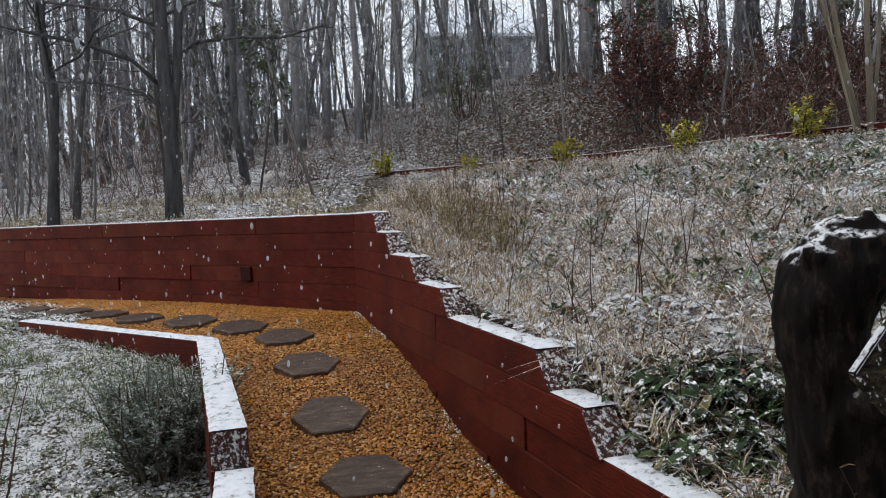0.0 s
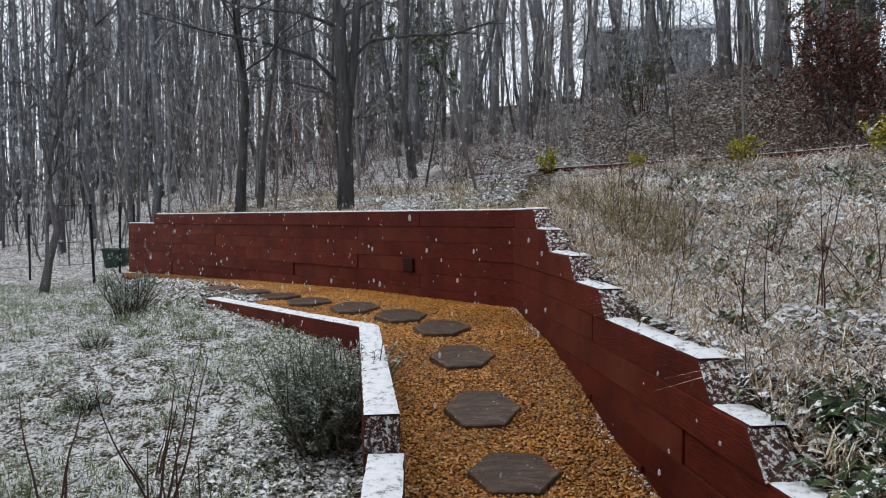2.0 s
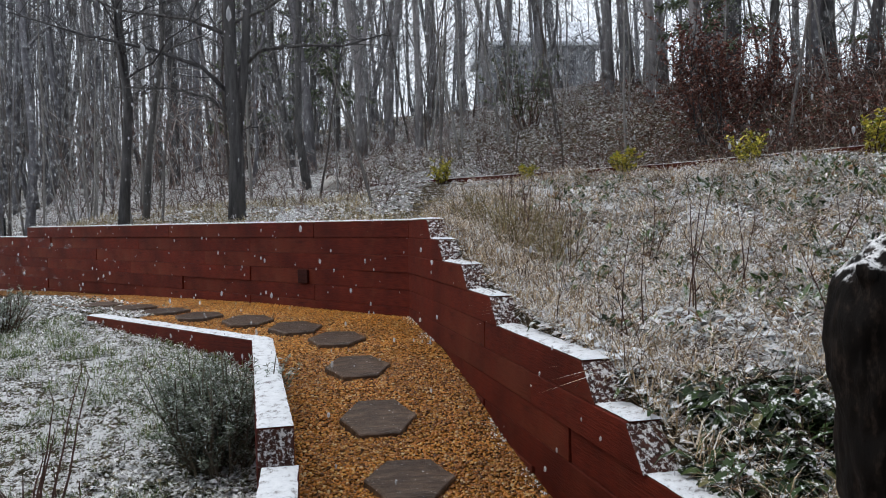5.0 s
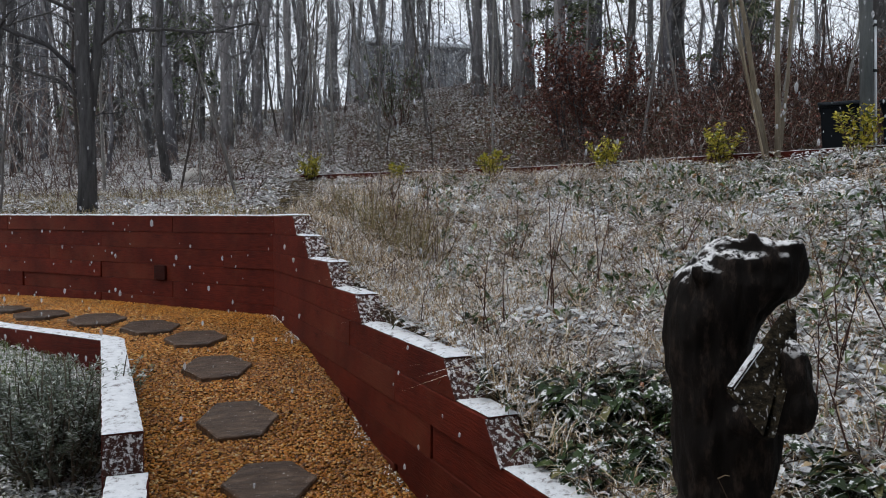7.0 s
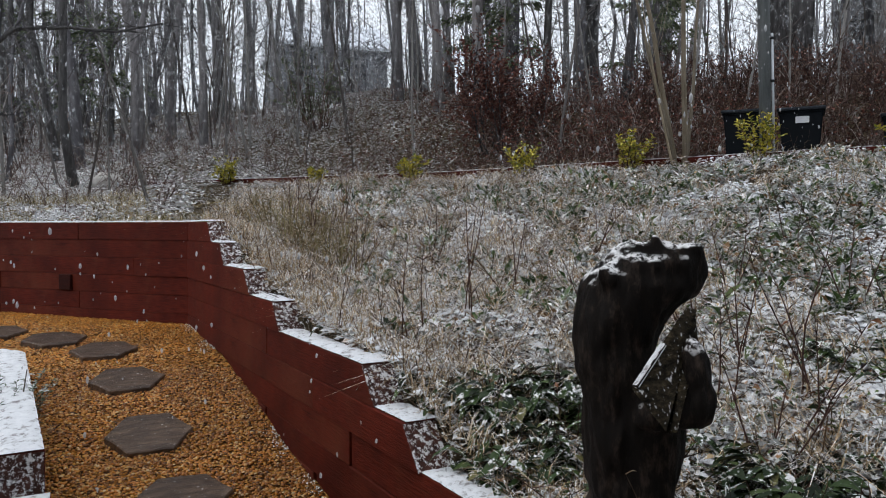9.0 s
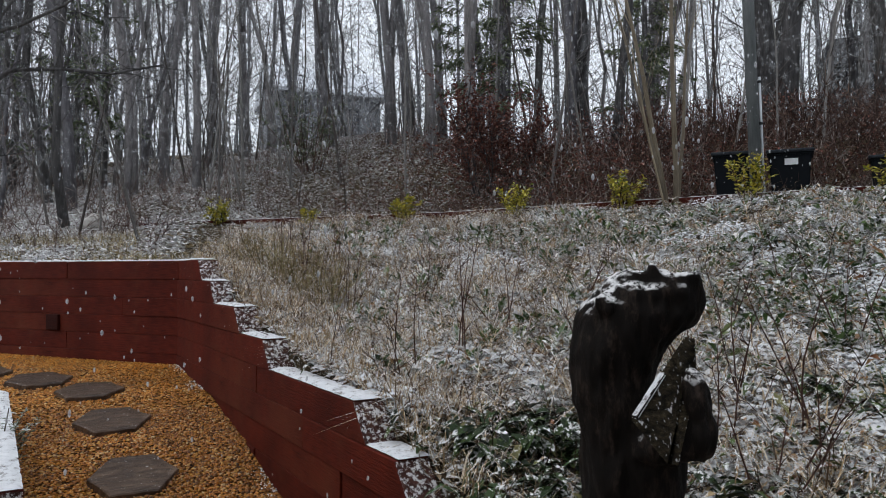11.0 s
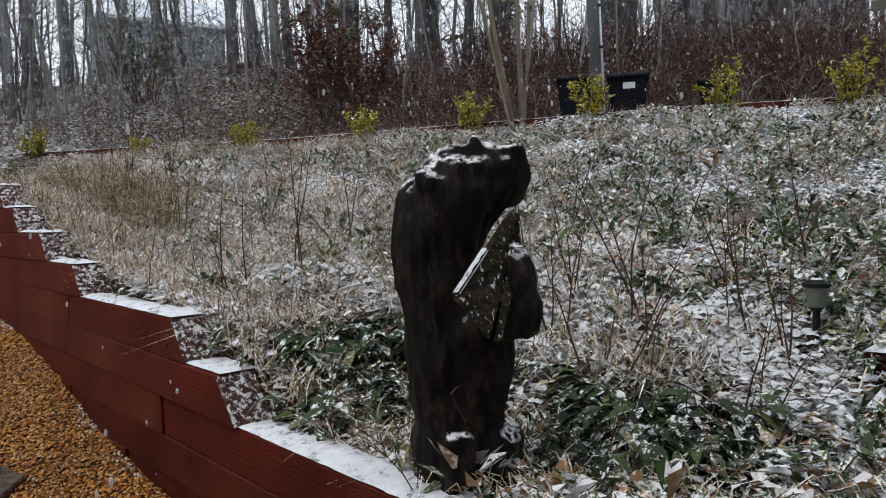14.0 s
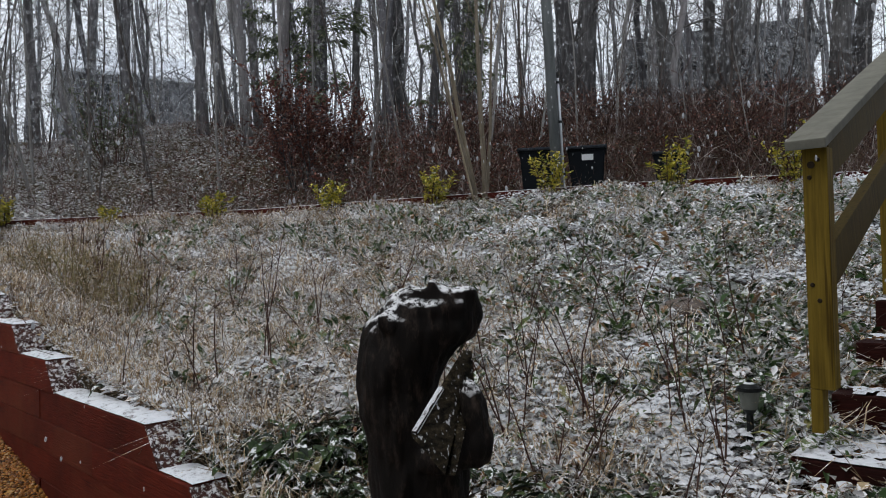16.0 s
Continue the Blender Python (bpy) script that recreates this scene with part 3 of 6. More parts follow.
def build_kerb():
    kerb = thing("path_kerb", Matrix.Identity(4), "low red timber kerb with snow on top edging the bed", "kerb", kind="structure")
    for k, (a, b, z) in enumerate(KERB):
        a, b = np.array(a), np.array(b)
        d = b - a
        ln = float(np.linalg.norm(d))
        d /= ln
        nrm = np.array([-d[1], d[0]])
        o = a - nrm * 0.065 if k < 2 else a
        for row in range(2):
            bm = timber_mesh(ln, 0.0, 0.13)
            ob = part("timber", bm, (M_TIMBER, M_SPECK), kerb)
            ob.matrix_local = Matrix(((d[0], nrm[0], 0, o[0]), (d[1], nrm[1], 0, o[1]), (0, 0, 1, z - row * TH), (0, 0, 0, 1)))
        sn = new("kerb_snow", snow_cap(ln, 0.13, 0.012, 120 + k))
        sn.parent = kerb
        sn.matrix_local = Matrix(((d[0], nrm[0], 0, o[0]), (d[1], nrm[1], 0, o[1]), (0, 0, 1, z), (0, 0, 0, 1)))


build_kerb()


def on_path(x, y):
    return (side_a(x, y) < -0.005) & (side_b(x, y) < -0.005) & (x > kerb_x(y)) & (along_a(x, y) < 7.6)


def build_gravel():
    s = 0.05
    xs, ys = np.arange(-7.2, 1.8, s), np.arange(-0.5, 10.8, s)
    X, Y = np.meshgrid(xs, ys)
    keep = (side_a(X, Y) < 0.03) & (side_b(X, Y) < 0.03) & (X > kerb_x(Y) - 0.03) & (along_a(X, Y) < 7.6)
    Z = gravel_z(X, Y) + 0.006 * np.sin(7 * X) * np.sin(6 * Y)
    nx, ny = len(xs), len(ys)
    i = np.arange(nx * ny).reshape(ny, nx)
    faces = np.stack([i[:-1, :-1], i[:-1, 1:], i[1:, 1:], i[1:, :-1]], -1)[keep[:-1, :-1]]
    used = np.unique(faces)
    remap = -np.ones(nx * ny, int)
    remap[used] = np.arange(len(used))
    me = mesh_from("gravel_path", np.stack([X, Y, Z], -1).reshape(-1, 3)[used], remap[faces].tolist(), M_GRAVEL_BED, True)
    path = tagged(new("gravel_path", me), "path of golden pea gravel between timber walls", "path", kind="structure")
    # pebbles: round ones near, simpler ones farther along
    h = Heap()
    g = (1 + 5 ** 0.5) / 2
    near = np.array([(-1, g, 0), (1, g, 0), (-1, -g, 0), (1, -g, 0), (0, -1, g), (0, 1, g), (0, -1, -g), (0, 1, -g), (g, 0, -1), (g, 0, 1), (-g, 0, -1), (-g, 0, 1)]) / 1.9
    near_faces = [(0, 11, 5), (0, 5, 1), (0, 10, 11), (1, 5, 9), (5, 11, 4), (3, 9, 4), (3, 4, 2), (3, 8, 9), (4, 9, 5), (2, 4, 11), (9, 8, 1), (0, 1, 7), (10, 2, 11)]
    far = np.array([(1, 0, 0), (-1, 0, 0), (0, 1, 0), (0, -1, 0), (0, 0, 1)], float)
    far_faces = [(0, 2, 4), (2, 1, 4), (1, 3, 4), (3, 0, 4)]
    for form, faces_of, k, y0, y1 in ((near, near_faces, 110000, 1.9, 4.6), (far, far_faces, 110000, 4.6, 8.4)):
        x, y = rng.uniform(-5.0, 0.9, k), rng.uniform(y0, y1, k)
        ok = on_path(x, y)
        x, y = x[ok], y[ok]
        size = rng.uniform(0.0042, 0.0085, len(x)) * (1.0 if y0 < 4 else 1.2)
        a = rng.uniform(0, 6.28, len(x))
        sc = np.stack([size * rng.uniform(0.9, 1.4, len(x)), size, size * rng.uniform(0.6, 0.95, len(x))], -1)
        v = form[None] * sc[:, None] * rng.uniform(0.82, 1.12, (len(x), len(form), 1))
        c, s_ = np.cos(a)[:, None], np.sin(a)[:, None]
        v = np.stack([c * v[..., 0] - s_ * v[..., 1], s_ * v[..., 0] + c * v[..., 1], v[..., 2]], -1)
        v += np.stack([x, y, gravel_z(x, y) + size * 0.35 + rng.uniform(0.0, 0.006, len(x))], -1)[:, None]
        h.add_many(v, faces_of)
    tagged(new("pea_gravel", h.mesh("pea_gravel", M_GRAVEL, True)), "golden brown wet pea gravel scattered over the path", "gravel", kind="stuff")


build_gravel()


def build_wall_foot():
    r = np.random.default_rng(83)
    k = 700
    s, d = r.uniform(0.05, 4.3, k), 0.012 + 0.07 * r.random(k) ** 2.2
    q = CORNER[None] + s[:, None] * DIR_B[None] - d[:, None] * NOR_B[None]
    q = q[np.array([noise.noise(Vector((a * 2.6, b * 2.6, 4.0))) for a, b in q]) > -0.05]
    a = np.arange(5) * 2 * math.pi / 5
    rad = r.uniform(0.0025, 0.006, (len(q), 1)) * r.uniform(0.6, 1.3, (len(q), 5))
    ring = np.stack([np.cos(a)[None] * rad, np.sin(a)[None] * rad, 0 * rad], -1)
    top = np.zeros((len(q), 1, 3))
    top[:, 0, 2] = r.uniform(0.003, 0.007, len(q))
    base = np.concatenate([q, gravel_z(q[:, 0], q[:, 1])[:, None] + r.uniform(0.008, 0.016, (len(q), 1))], 1)
    h = Heap()
    h.add_many(np.concatenate([ring, top], 1) + base[:, None], [(j, (j + 1) % 5, 5) for j in range(5)])
    tagged(new("wall_foot_snow", h.mesh("wall_foot_snow", M_SNOW)), "crumbs of snow along the foot of the stepped wall", "snow", kind="stuff")


build_wall_foot()

HEXES = [(-0.37, 3.15, 8), (-0.61, 3.76, 12), (-0.845, 4.41, 16), (-1.1, 4.98, 5), (-1.49, 5.32, 25), (-1.94, 5.57, 10), (-2.42, 5.78, 0), (-2.86, 6.12, 15), (-3.3, 6.42, 8), (-3.76, 6.66, 20), (-0.16, 2.5, 14)]


def build_hexes():
    bm = bmesh.new()
    r = 0.205
    lower, upper = [], []
    for k in range(6):
        a = math.radians(60 * k)
        lower.append(bm.verts.new((r * math.cos(a), r * math.sin(a), -0.03)))
        upper.append(bm.verts.new((r * math.cos(a), r * math.sin(a), 0.025)))
    bm.faces.new(lower[::-1])
    bm.faces.new(upper)
    for k in range(6):
        bm.faces.new((lower[k], lower[(k + 1) % 6], upper[(k + 1) % 6], upper[k]))
    bmesh.ops.subdivide_edges(bm, edges=list(bm.edges), cuts=5, use_grid_fill=True)
    for v in bm.verts:
        p = v.co
        v.co += Vector((noise.noise(p * 9), noise.noise(p * 9 + Vector((5, 1, 2))), 0.6 * noise.noise(p * 14 + Vector((1, 8, 3))))) * 0.007
    bmesh.ops.bevel(bm, geom=[e for e in bm.edges if e.calc_face_angle(0) > 0.7], offset=0.006, segments=1, affect="EDGES")
    me = bpy.data.meshes.new("stepping_stone")
    bm.to_mesh(me)
    bm.free()
    me.materials.append(M_HEX)
    first = None
    for x, y, turn in HEXES:
        tilt = -math.degrees(math.atan2(float(gravel_z(x, y + 0.15) - gravel_z(x, y - 0.15)), 0.3))
        ob = new("stepping_stone", me)
        ob.matrix_world = pose(x, y, float(gravel_z(x, y)) + 0.008, -tilt, 0, turn)
        tagged(ob, "wet brown hexagonal stepping stone set in gravel", "stepping stone", "stepping stones on the path")


build_hexes()

# ---- garden edging along the top of the slope ----
def build_edging():
    edge = thing("garden_edging", Matrix.Identity(4), "low red timber edging along the top of the slope", "edging", kind="structure")
    turn = math.atan2(-0.6, 0.8)
    for k in range(-2, 6):
        p = edge_point(0.4 + 2.0 * k)
        bm = bmesh.new()
        box(bm, (1.99, 0.1, 0.24), (1.0, 0, -0.12), None, 0.008)
        ob = part("timber", bm, M_EDGING, edge)
        z0, z1 = (EDGE_Z + 0.09 * float(smooth01(edge_point(q)[0], 2.4, 4.4)) for q in (0.4 + 2.0 * k, 2.4 + 2.0 * k))
        place = Matrix.Translation((p[0], p[1], z0)) @ Matrix.Rotation(turn, 4, "Z") @ Matrix.Rotation(-math.atan2(z1 - z0, 2.0), 4, "Y")
        ob.matrix_local = place
        sn = new("edging_snow", snow_cap(1.99, 0.09, 0.007, 300 + k, 0.8))
        sn.parent = edge
        sn.matrix_local = place @ Matrix.Translation((0, -0.045, 0.001))


build_edging()


# ---- bare trees ----
def limb(r, base, direction, length, radius, bend=0.12, steps=6, lift=0.1):
    pts, d, p = [np.array(base, float)], np.array(direction, float), np.array(base, float)
    for _ in range(steps):
        d = d + r.normal(0, bend, 3) + np.array([0, 0, lift])
        d /= np.linalg.norm(d)
        p = p + d * length / steps
        pts.append(p)
    rad = radius * np.linspace(1, 0.25, steps + 1)
    return pts, rad


def tree_meshes(seed, height, radius, mat, branches=16, fork=0.0, first=0.3, lean=(0, 0), twig=True, spread=1.0, wander=0.07):
    r = np.random.default_rng(seed)
    trunk, crown = Heap(), Heap()
    steps = 10
    pts, rad = [], []
    off = np.zeros(2)
    for k in range(steps + 1):
        f = k / steps
        off = off + r.normal(0, wander, 2) * (f > 0)
        pts.append(np.array([off[0] + lean[0] * f * height, off[1] + lean[1] * f * height, f * height - (0.15 if k == 0 else 0)]))
        rad.append(radius * (1.35 if k == 0 else 1.0) * (1 - 0.8 * f ** 1.2))
    trunk.add(*tube(pts, rad, 9))
    stems = [(pts, rad)]
    if fork:
        i = int(fork * steps)
        q, qr = limb(r, pts[i], (0.12, 0.05, 1), height * (1 - fork), rad[i] * 0.75, 0.03, 8, 0.25)
        trunk.add(*tube(q, qr, 8))
        stems.append((q, qr))
    for k in range(branches):
        sp, sr = stems[k % len(stems)]
        lo = first if len(stems) == 1 or k % 2 == 0 else 0.15
        f = lo + (0.97 - lo) * (k + r.random()) / branches
        i = min(int(f * (len(sp) - 1)), len(sp) - 2)
        w = f * (len(sp) - 1) - i
        base = sp[i] * (1 - w) + sp[i + 1] * w
        a = r.uniform(0, 6.283)
        up = r.uniform(0.2, 1.5)
        low = 0.45 if f < 0.35 and height > 8.8 else 1.0
        ln = height * (0.1 + 0.2 * (1 - f)) * r.uniform(0.6, 1.3) * spread * low
        q, qr = limb(r, base, (math.cos(a), math.sin(a), up), ln, max(sr[i] * r.uniform(0.22, 0.42) * (0.5 if low < 1 else 1), 0.01), 0.17, 6, 0.06)
        crown.add(*tube(q, qr, 4, False))
        for _ in range(6):
            j = r.integers(1, 6)
            d = r.normal(0, 0.8, 3) + np.array([math.cos(a), math.sin(a), 0.6])
            t, tr = limb(r, q[j], d / np.linalg.norm(d), ln * r.uniform(0.25, 0.6), max(qr[j] * 0.5, 0.006), 0.2, 4, 0.05)
            crown.add(*tube(t, tr, 3))
            for _ in range(3 if twig else 0):
                jj = r.integers(1, 4)
                d2 = d + r.normal(0, 0.9, 3)
                t2, tr2 = limb(r, t[jj], d2 / np.linalg.norm(d2), ln * r.uniform(0.14, 0.35), max(tr[jj] * 0.6, 0.0045), 0.25, 2, 0.03)
                crown.add(*tube(t2, tr2, 3))
    return trunk.mesh("trunk", mat, True), crown.mesh("branches", mat, True)


def tree(m, meshes, label, group="", name="tree"):
    e = thing(name, m, label, "tree", group)
    for n, me in zip(("trunk", "crown"), meshes):
        ob = new(n, me)
        ob.parent = e
    return e


def on_ground(x, y, turn=0.0, dz=0.0, tilt=(0, 0)):
    return pose(x, y, float(ground_z(x, y)) + dz, tilt[0], tilt[1], turn)


# the large forked tree behind the long wall, and its neighbours
forked = tree(on_ground(-2.94, 8.1, 0), tree_meshes(11, 8.5, 0.08, M_BARK_DARK, 24, 0.16, 0.25, (-0.034, 0), True, 1.0, 0.04), "forked dark-barked bare tree with long side limbs", name="forked_tree")
tree(on_ground(-4.71, 8.9, 0), tree_meshes(12, 8, 0.06, M_BARK_DARK, 22, 0, 0.2, (-0.02, 0)), "slim dark bare tree behind the long wall", name="slim_tree")
tree(on_ground(-4.68, 9.42, 0), tree_meshes(13, 8, 0.04, M_BARK_DARK, 18, 0, 0.25), "thin straight bare tree behind the long wall", name="slim_tree")
tree(on_ground(-2.94, 11.25, 0), tree_meshes(14, 9, 0.058, M_BARK_DARK, 20, 0, 0.3, (0.015, 0)), "straight bare tree on the wooded slope", name="slim_tree")
tree(on_ground(-6.95, 7.95, 40), tree_meshes(15, 4.2, 0.05, M_BARK_DARK, 16, 0, 0.3, (0.13, 0.08), True, 1.0, 0.1), "leaning bare sapling beside the wire fence", name="sapling")
tree(on_ground(-3.35, 8.9, 0), tree_meshes(16, 2.6, 0.02, M_BARK_DARK, 8, 0, 0.2, (-0.1, 0.05), False), "thin leaning sapling at the wood's edge", name="sapling")

def long_limb(points, radius, seed):
    r = np.random.default_rng(seed)
    h = Heap()
    pts = [np.array(p, float) for p in points]
    h.add(*tube(pts, radius * np.linspace(1, 0.3, len(pts)), 6))
    for k in range(26):
        i = r.integers(0, len(pts) - 1)
        b = pts[i] + (pts[i + 1] - pts[i]) * r.random()
        d = np.array([r.normal(0, 0.7) + np.sign(points[-1][0]) * 0.5, r.normal(0, 0.6), r.normal(0.1, 0.4)])
        q, qr = limb(r, b, d / np.linalg.norm(d), r.uniform(0.25, 0.8), 0.007, 0.15, 5, 0.0)
        h.add(*tube(q, qr, 3))
    ob = new("limb", h.mesh("limb", M_BARK_DARK, True))
    ob.parent = forked


long_limb([(0.05, 0, 1.7), (0.3, 0, 1.93), (0.8, 0.05, 1.98), (1.25, 0.05, 1.96), (1.75, 0.1, 2.1)], 0.028, 1)
long_limb([(-0.05, 0, 1.45), (-0.35, -0.05, 1.75), (-0.9, -0.1, 1.95), (-1.6, -0.2, 2.1), (-2.4, -0.3, 2.35)], 0.03, 2)
long_limb([(-0.05, 0, 1.2), (-0.3, 0.05, 1.42), (-0.8, 0.1, 1.55), (-1.5, 0.2, 1.6)], 0.02, 3)
long_limb([(-0.05, 0, 2.1), (-0.5, 0, 2.3), (-1.3, -0.1, 2.4), (-2.2, -0.2, 2.9)], 0.026, 4)

# forest of repeated bare trees
# height, radius, bark, branches, height of the fork, lean of each form
FORMS = [(15, 0.095, M_BARK, 22, 0, (0, 0)), (13, 0.08, M_BARK, 20, 0, (-0.03, 0.01)), (11, 0.06, M_BARK, 20, 0.35, (0.04, 0)), (9, 0.042, M_BARK, 18, 0, (-0.02, 0.02)),
         (12, 0.07, M_BARK_DARK, 22, 0, (0.01, 0)), (14, 0.085, M_BARK_DARK, 22, 0.3, (0.03, 0)), (16, 0.125, M_BARK, 24, 0.22, (0.02, 0)), (17, 0.145, M_BARK, 24, 0.4, (0, 0)),
         (16, 0.125, M_BARK, 24, 0, (-0.02, 0)), (15, 0.1, M_BARK, 24, 0.18, (0.03, 0)), (16, 0.165, M_BARK_DARK, 24, 0, (0.01, 0)), (15, 0.12, M_BARK_DARK, 24, 0.25, (-0.02, 0.01))]
variants = [tree_meshes(30 + k, ht, rad, bark, count, fork, 0.1, lean, wander=0.11) for k, (ht, rad, bark, count, fork, lean) in enumerate(FORMS)]


def build_forest():
    r = np.random.default_rng(21)
    placed = [(-2.97, 8.1), (-4.7, 8.9), (-4.68, 9.42), (-2.94, 11.25)]
    spots = [(-2.52, 16.95, 0), (-4.43, 15.6, 5), (-1.77, 20.2, 7), (0.0, 24.5, 7), (-1.1, 21.6, 6), (2.4, 16.5, 9), (3.2, 18.5, 8), (8.4, 11.0, 10), (10.4, 9.6, 11), (5.4, 13.2, 9), (9.5, 13.0, 10), (11.6, 8.2, 10), (1.1, 17.5, 9), (4.9, 16.0, 7), (2.9, 14.2, 9), (12.5, 11.5, 11)]
    tries = 0
    while len(spots) < 205 and tries < 14000:
        tries += 1
        y = 7.0 + 36 * r.random() ** 1.05
        x = r.uniform(-0.75 * y - 5, 1.15 * y + 6) if r.random() < 0.55 else r.uniform(-0.75 * y - 3, -1)
        e, far = beyond(x, y), math.hypot(x, y)
        keep = np.interp(x / y, [-0.6, -0.4, -0.25, -0.02, 0.0, 0.11, 0.13, 0.4, 0.75, 1.0], [0.8, 0.7, 0.45, 0.3, 0.2, 0.2, 0.42, 0.3, 0.24, 0.4])
        if r.random() > keep:
            continue
        if far < 12.5 and x < 3 or (x > -1 and e < 4.2) or (x <= -1 and side_a(x, y) < 3.6) or far > 46:
            continue
        gap = 0.6 + 0.035 * y
        if all((x - a) ** 2 + (y - b) ** 2 > gap ** 2 for a, b, *_ in spots + placed):
            spots.append((x, y, int(r.integers(0, 6) if x < -1.5 else r.choice([2, 4, 5, 10, 11]) if x / y > 0.42 else r.choice([0, 1, 2, 3, 3, 4, 5, 8, 9]))))
    for x, y, k in spots:
        s = r.uniform(0.85, 1.2)
        m = on_ground(x, y, r.uniform(0, 360), -0.05, (r.normal(0, 4.0), r.normal(0, 4.0)))
        e = thing("forest_tree", m, "tall bare grey-barked tree in the snowy wood", "tree", "bare trees of the wood")
        e.scale = (s, s, s)
        for n, me in zip(("trunk", "crown"), variants[k]):
            ob = new(n, me)
            ob.parent = e


build_forest()


def build_far_wood():
    """The farther wood: many thin trunks and boughs as one mass."""
    r = np.random.default_rng(5)
    h = Heap()
    for k in range(760):
        y = r.uniform(18, 70) if k < 650 else r.uniform(14, 44)
        x = r.uniform(-1.3 * y - 5, 1.4 * y + 10) if k < 440 else r.uniform(-1.5, -0.34) * y if k < 650 else r.uniform(-1.3, -0.55) * y
        if math.hypot(x, y) < (28 if x / y > -0.35 else 19 if k < 650 else 17) or (-0.01 < x / y < 0.12 and y < 50 and r.random() < 0.75) or (x / y > 0.3 and r.random() < 0.5):
            continue
        z = float(ground_z(x, y)) - 0.2
        ht, rad = r.uniform(9, 15), r.uniform(0.04, 0.12)
        lean = r.normal(0, 0.04, 2)
        pts = [(x + lean[0] * ht * f + r.normal(0, 0.06), y + lean[1] * ht * f, z + ht * f) for f in np.linspace(0, 1, 6)]
        h.add(*tube(pts, rad * np.linspace(1, 0.2, 6), 5))
        for _ in range(9):
            k = r.integers(2, 6)
            a = r.uniform(0, 6.28)
            q, qr = limb(r, pts[k], (math.cos(a), math.sin(a), 0.8), r.uniform(1.2, 3.6), rad * 0.3, 0.15, 4)
            h.add(*tube(q, qr, 3))
    for _ in range(1100):
        y = r.uniform(22, 62)
        x = r.uniform(-1.3, 1.3) * y
        if math.hypot(x, y) < 24 or (0.0 < x / y < 0.1 and y < 48 and r.random() < 0.6):
            continue
        base = np.array([x, y, float(ground_z(x, y)) - 0.2])
        ht = r.uniform(1.5, 4.5)
        q, qr = limb(r, base, (r.normal(0, 0.15), r.normal(0, 0.15), 1), ht, 0.03, 0.08, 4, 0.02)
        h.add(*tube(q, qr, 3))
        for _ in range(5):
            a = r.uniform(0, 6.28)
            t, tr = limb(r, q[r.integers(1, 5)], (math.cos(a), math.sin(a), 0.7), ht * r.uniform(0.2, 0.45), 0.02, 0.15, 2, 0)
            h.add(*tube(t, tr, 3))
    tagged(new("far_wood", h.mesh("far_wood", M_BARK_HAZE, True)), "distant bare woodland on the snowy ridge", "woods", kind="stuff")


build_far_wood()


# ---- leafy pieces ----
def leaves(points, length, width, normal_up=0.5, r=None, curl=0.25, turn=None, rise=None):
    """Leaves as blades folded along the midrib, of two faces each."""
    r = r or rng
    k = len(points)
    a = r.uniform(0, 6.283, k) if turn is None else turn
    el = r.uniform(-0.3, 0.3, k) + (1 - normal_up) * r.uniform(0, 1.3, k) if rise is None else rise
    d = np.stack([np.cos(a) * np.cos(el), np.sin(a) * np.cos(el), np.sin(el)], -1)
    side = np.stack([-np.sin(a), np.cos(a), r.normal(0, 0.35, k)], -1)
    side /= np.linalg.norm(side, axis=1)[:, None]
    up = np.cross(d, side)
    L = (length * r.uniform(0.6, 1.35, k))[:, None]
    W = (width * r.uniform(0.6, 1.3, k))[:, None]
    p = np.asarray(points, float)
    tip = p + d * L - np.array([0, 0, 1]) * L * curl * r.random((k, 1))
    mid = p + d * L * 0.5 + up * W * 0.2
    return np.stack([p, mid - side * W / 2, tip, mid + side * W / 2], 1), [(0, 1, 2), (0, 2, 3)]


def blades(points, height, width, lean, r=None, turn=None):
    """Grass blades bent over, of two faces each."""
    r = r or rng
    k = len(points)
    a = r.uniform(0, 6.283, k) if turn is None else turn
    d = np.stack([np.cos(a), np.sin(a), 0 * a], -1)
    side = np.stack([-np.sin(a), np.cos(a), 0 * a], -1)
    H = (height * r.uniform(0.5, 1.4, k))[:, None]
    ln = (lean * r.uniform(0.3, 1.6, k))[:, None]
    p = np.asarray(points, float)
    z = np.array([0, 0, 1.0])
    w = side * width / 2
    m = p + z * H * 0.6 * (1 - 0.3 * ln) + d * H * ln * 0.4
    t = p + z * H * np.clip(1 - 0.62 * ln, -0.05, 1) + d * H * ln
    return np.stack([p - w, p + w, m + w * 0.8, m - w * 0.8, t], 1), [(0, 1, 2, 3), (3, 2, 4)]


def slope_points(k, x0, x1, y0, y1, power=1.0, r=None):
    r = r or rng
    x = r.uniform(x0, x1, k)
    y = y0 + (y1 - y0) * r.random(k) ** power
    hs = side_b(x, y)
    ok = (np.maximum(side_a(x, y), hs) > 0.11) & (beyond(x, y) < -0.06)
    x, y = x[ok], y[ok]
    return np.stack([x, y, ground_z(x, y)], -1)


def cleared(p):
    """Leaves out what grows close round the path light."""
    u, v = p[:, 0] - 2.13, p[:, 1] - 1.73
    return p[np.hypot((u * 0.74 + v * 0.67) / 0.27, (u * 0.67 - v * 0.74) / 0.11) > 1]


def patchy(p, scale, seed, low):
    """Keeps the points where a slow noise is high."""
    v = np.array([noise.noise(Vector((a * scale + seed, b * scale - seed, seed))) for a, b, _ in p])
    return p[v > low]


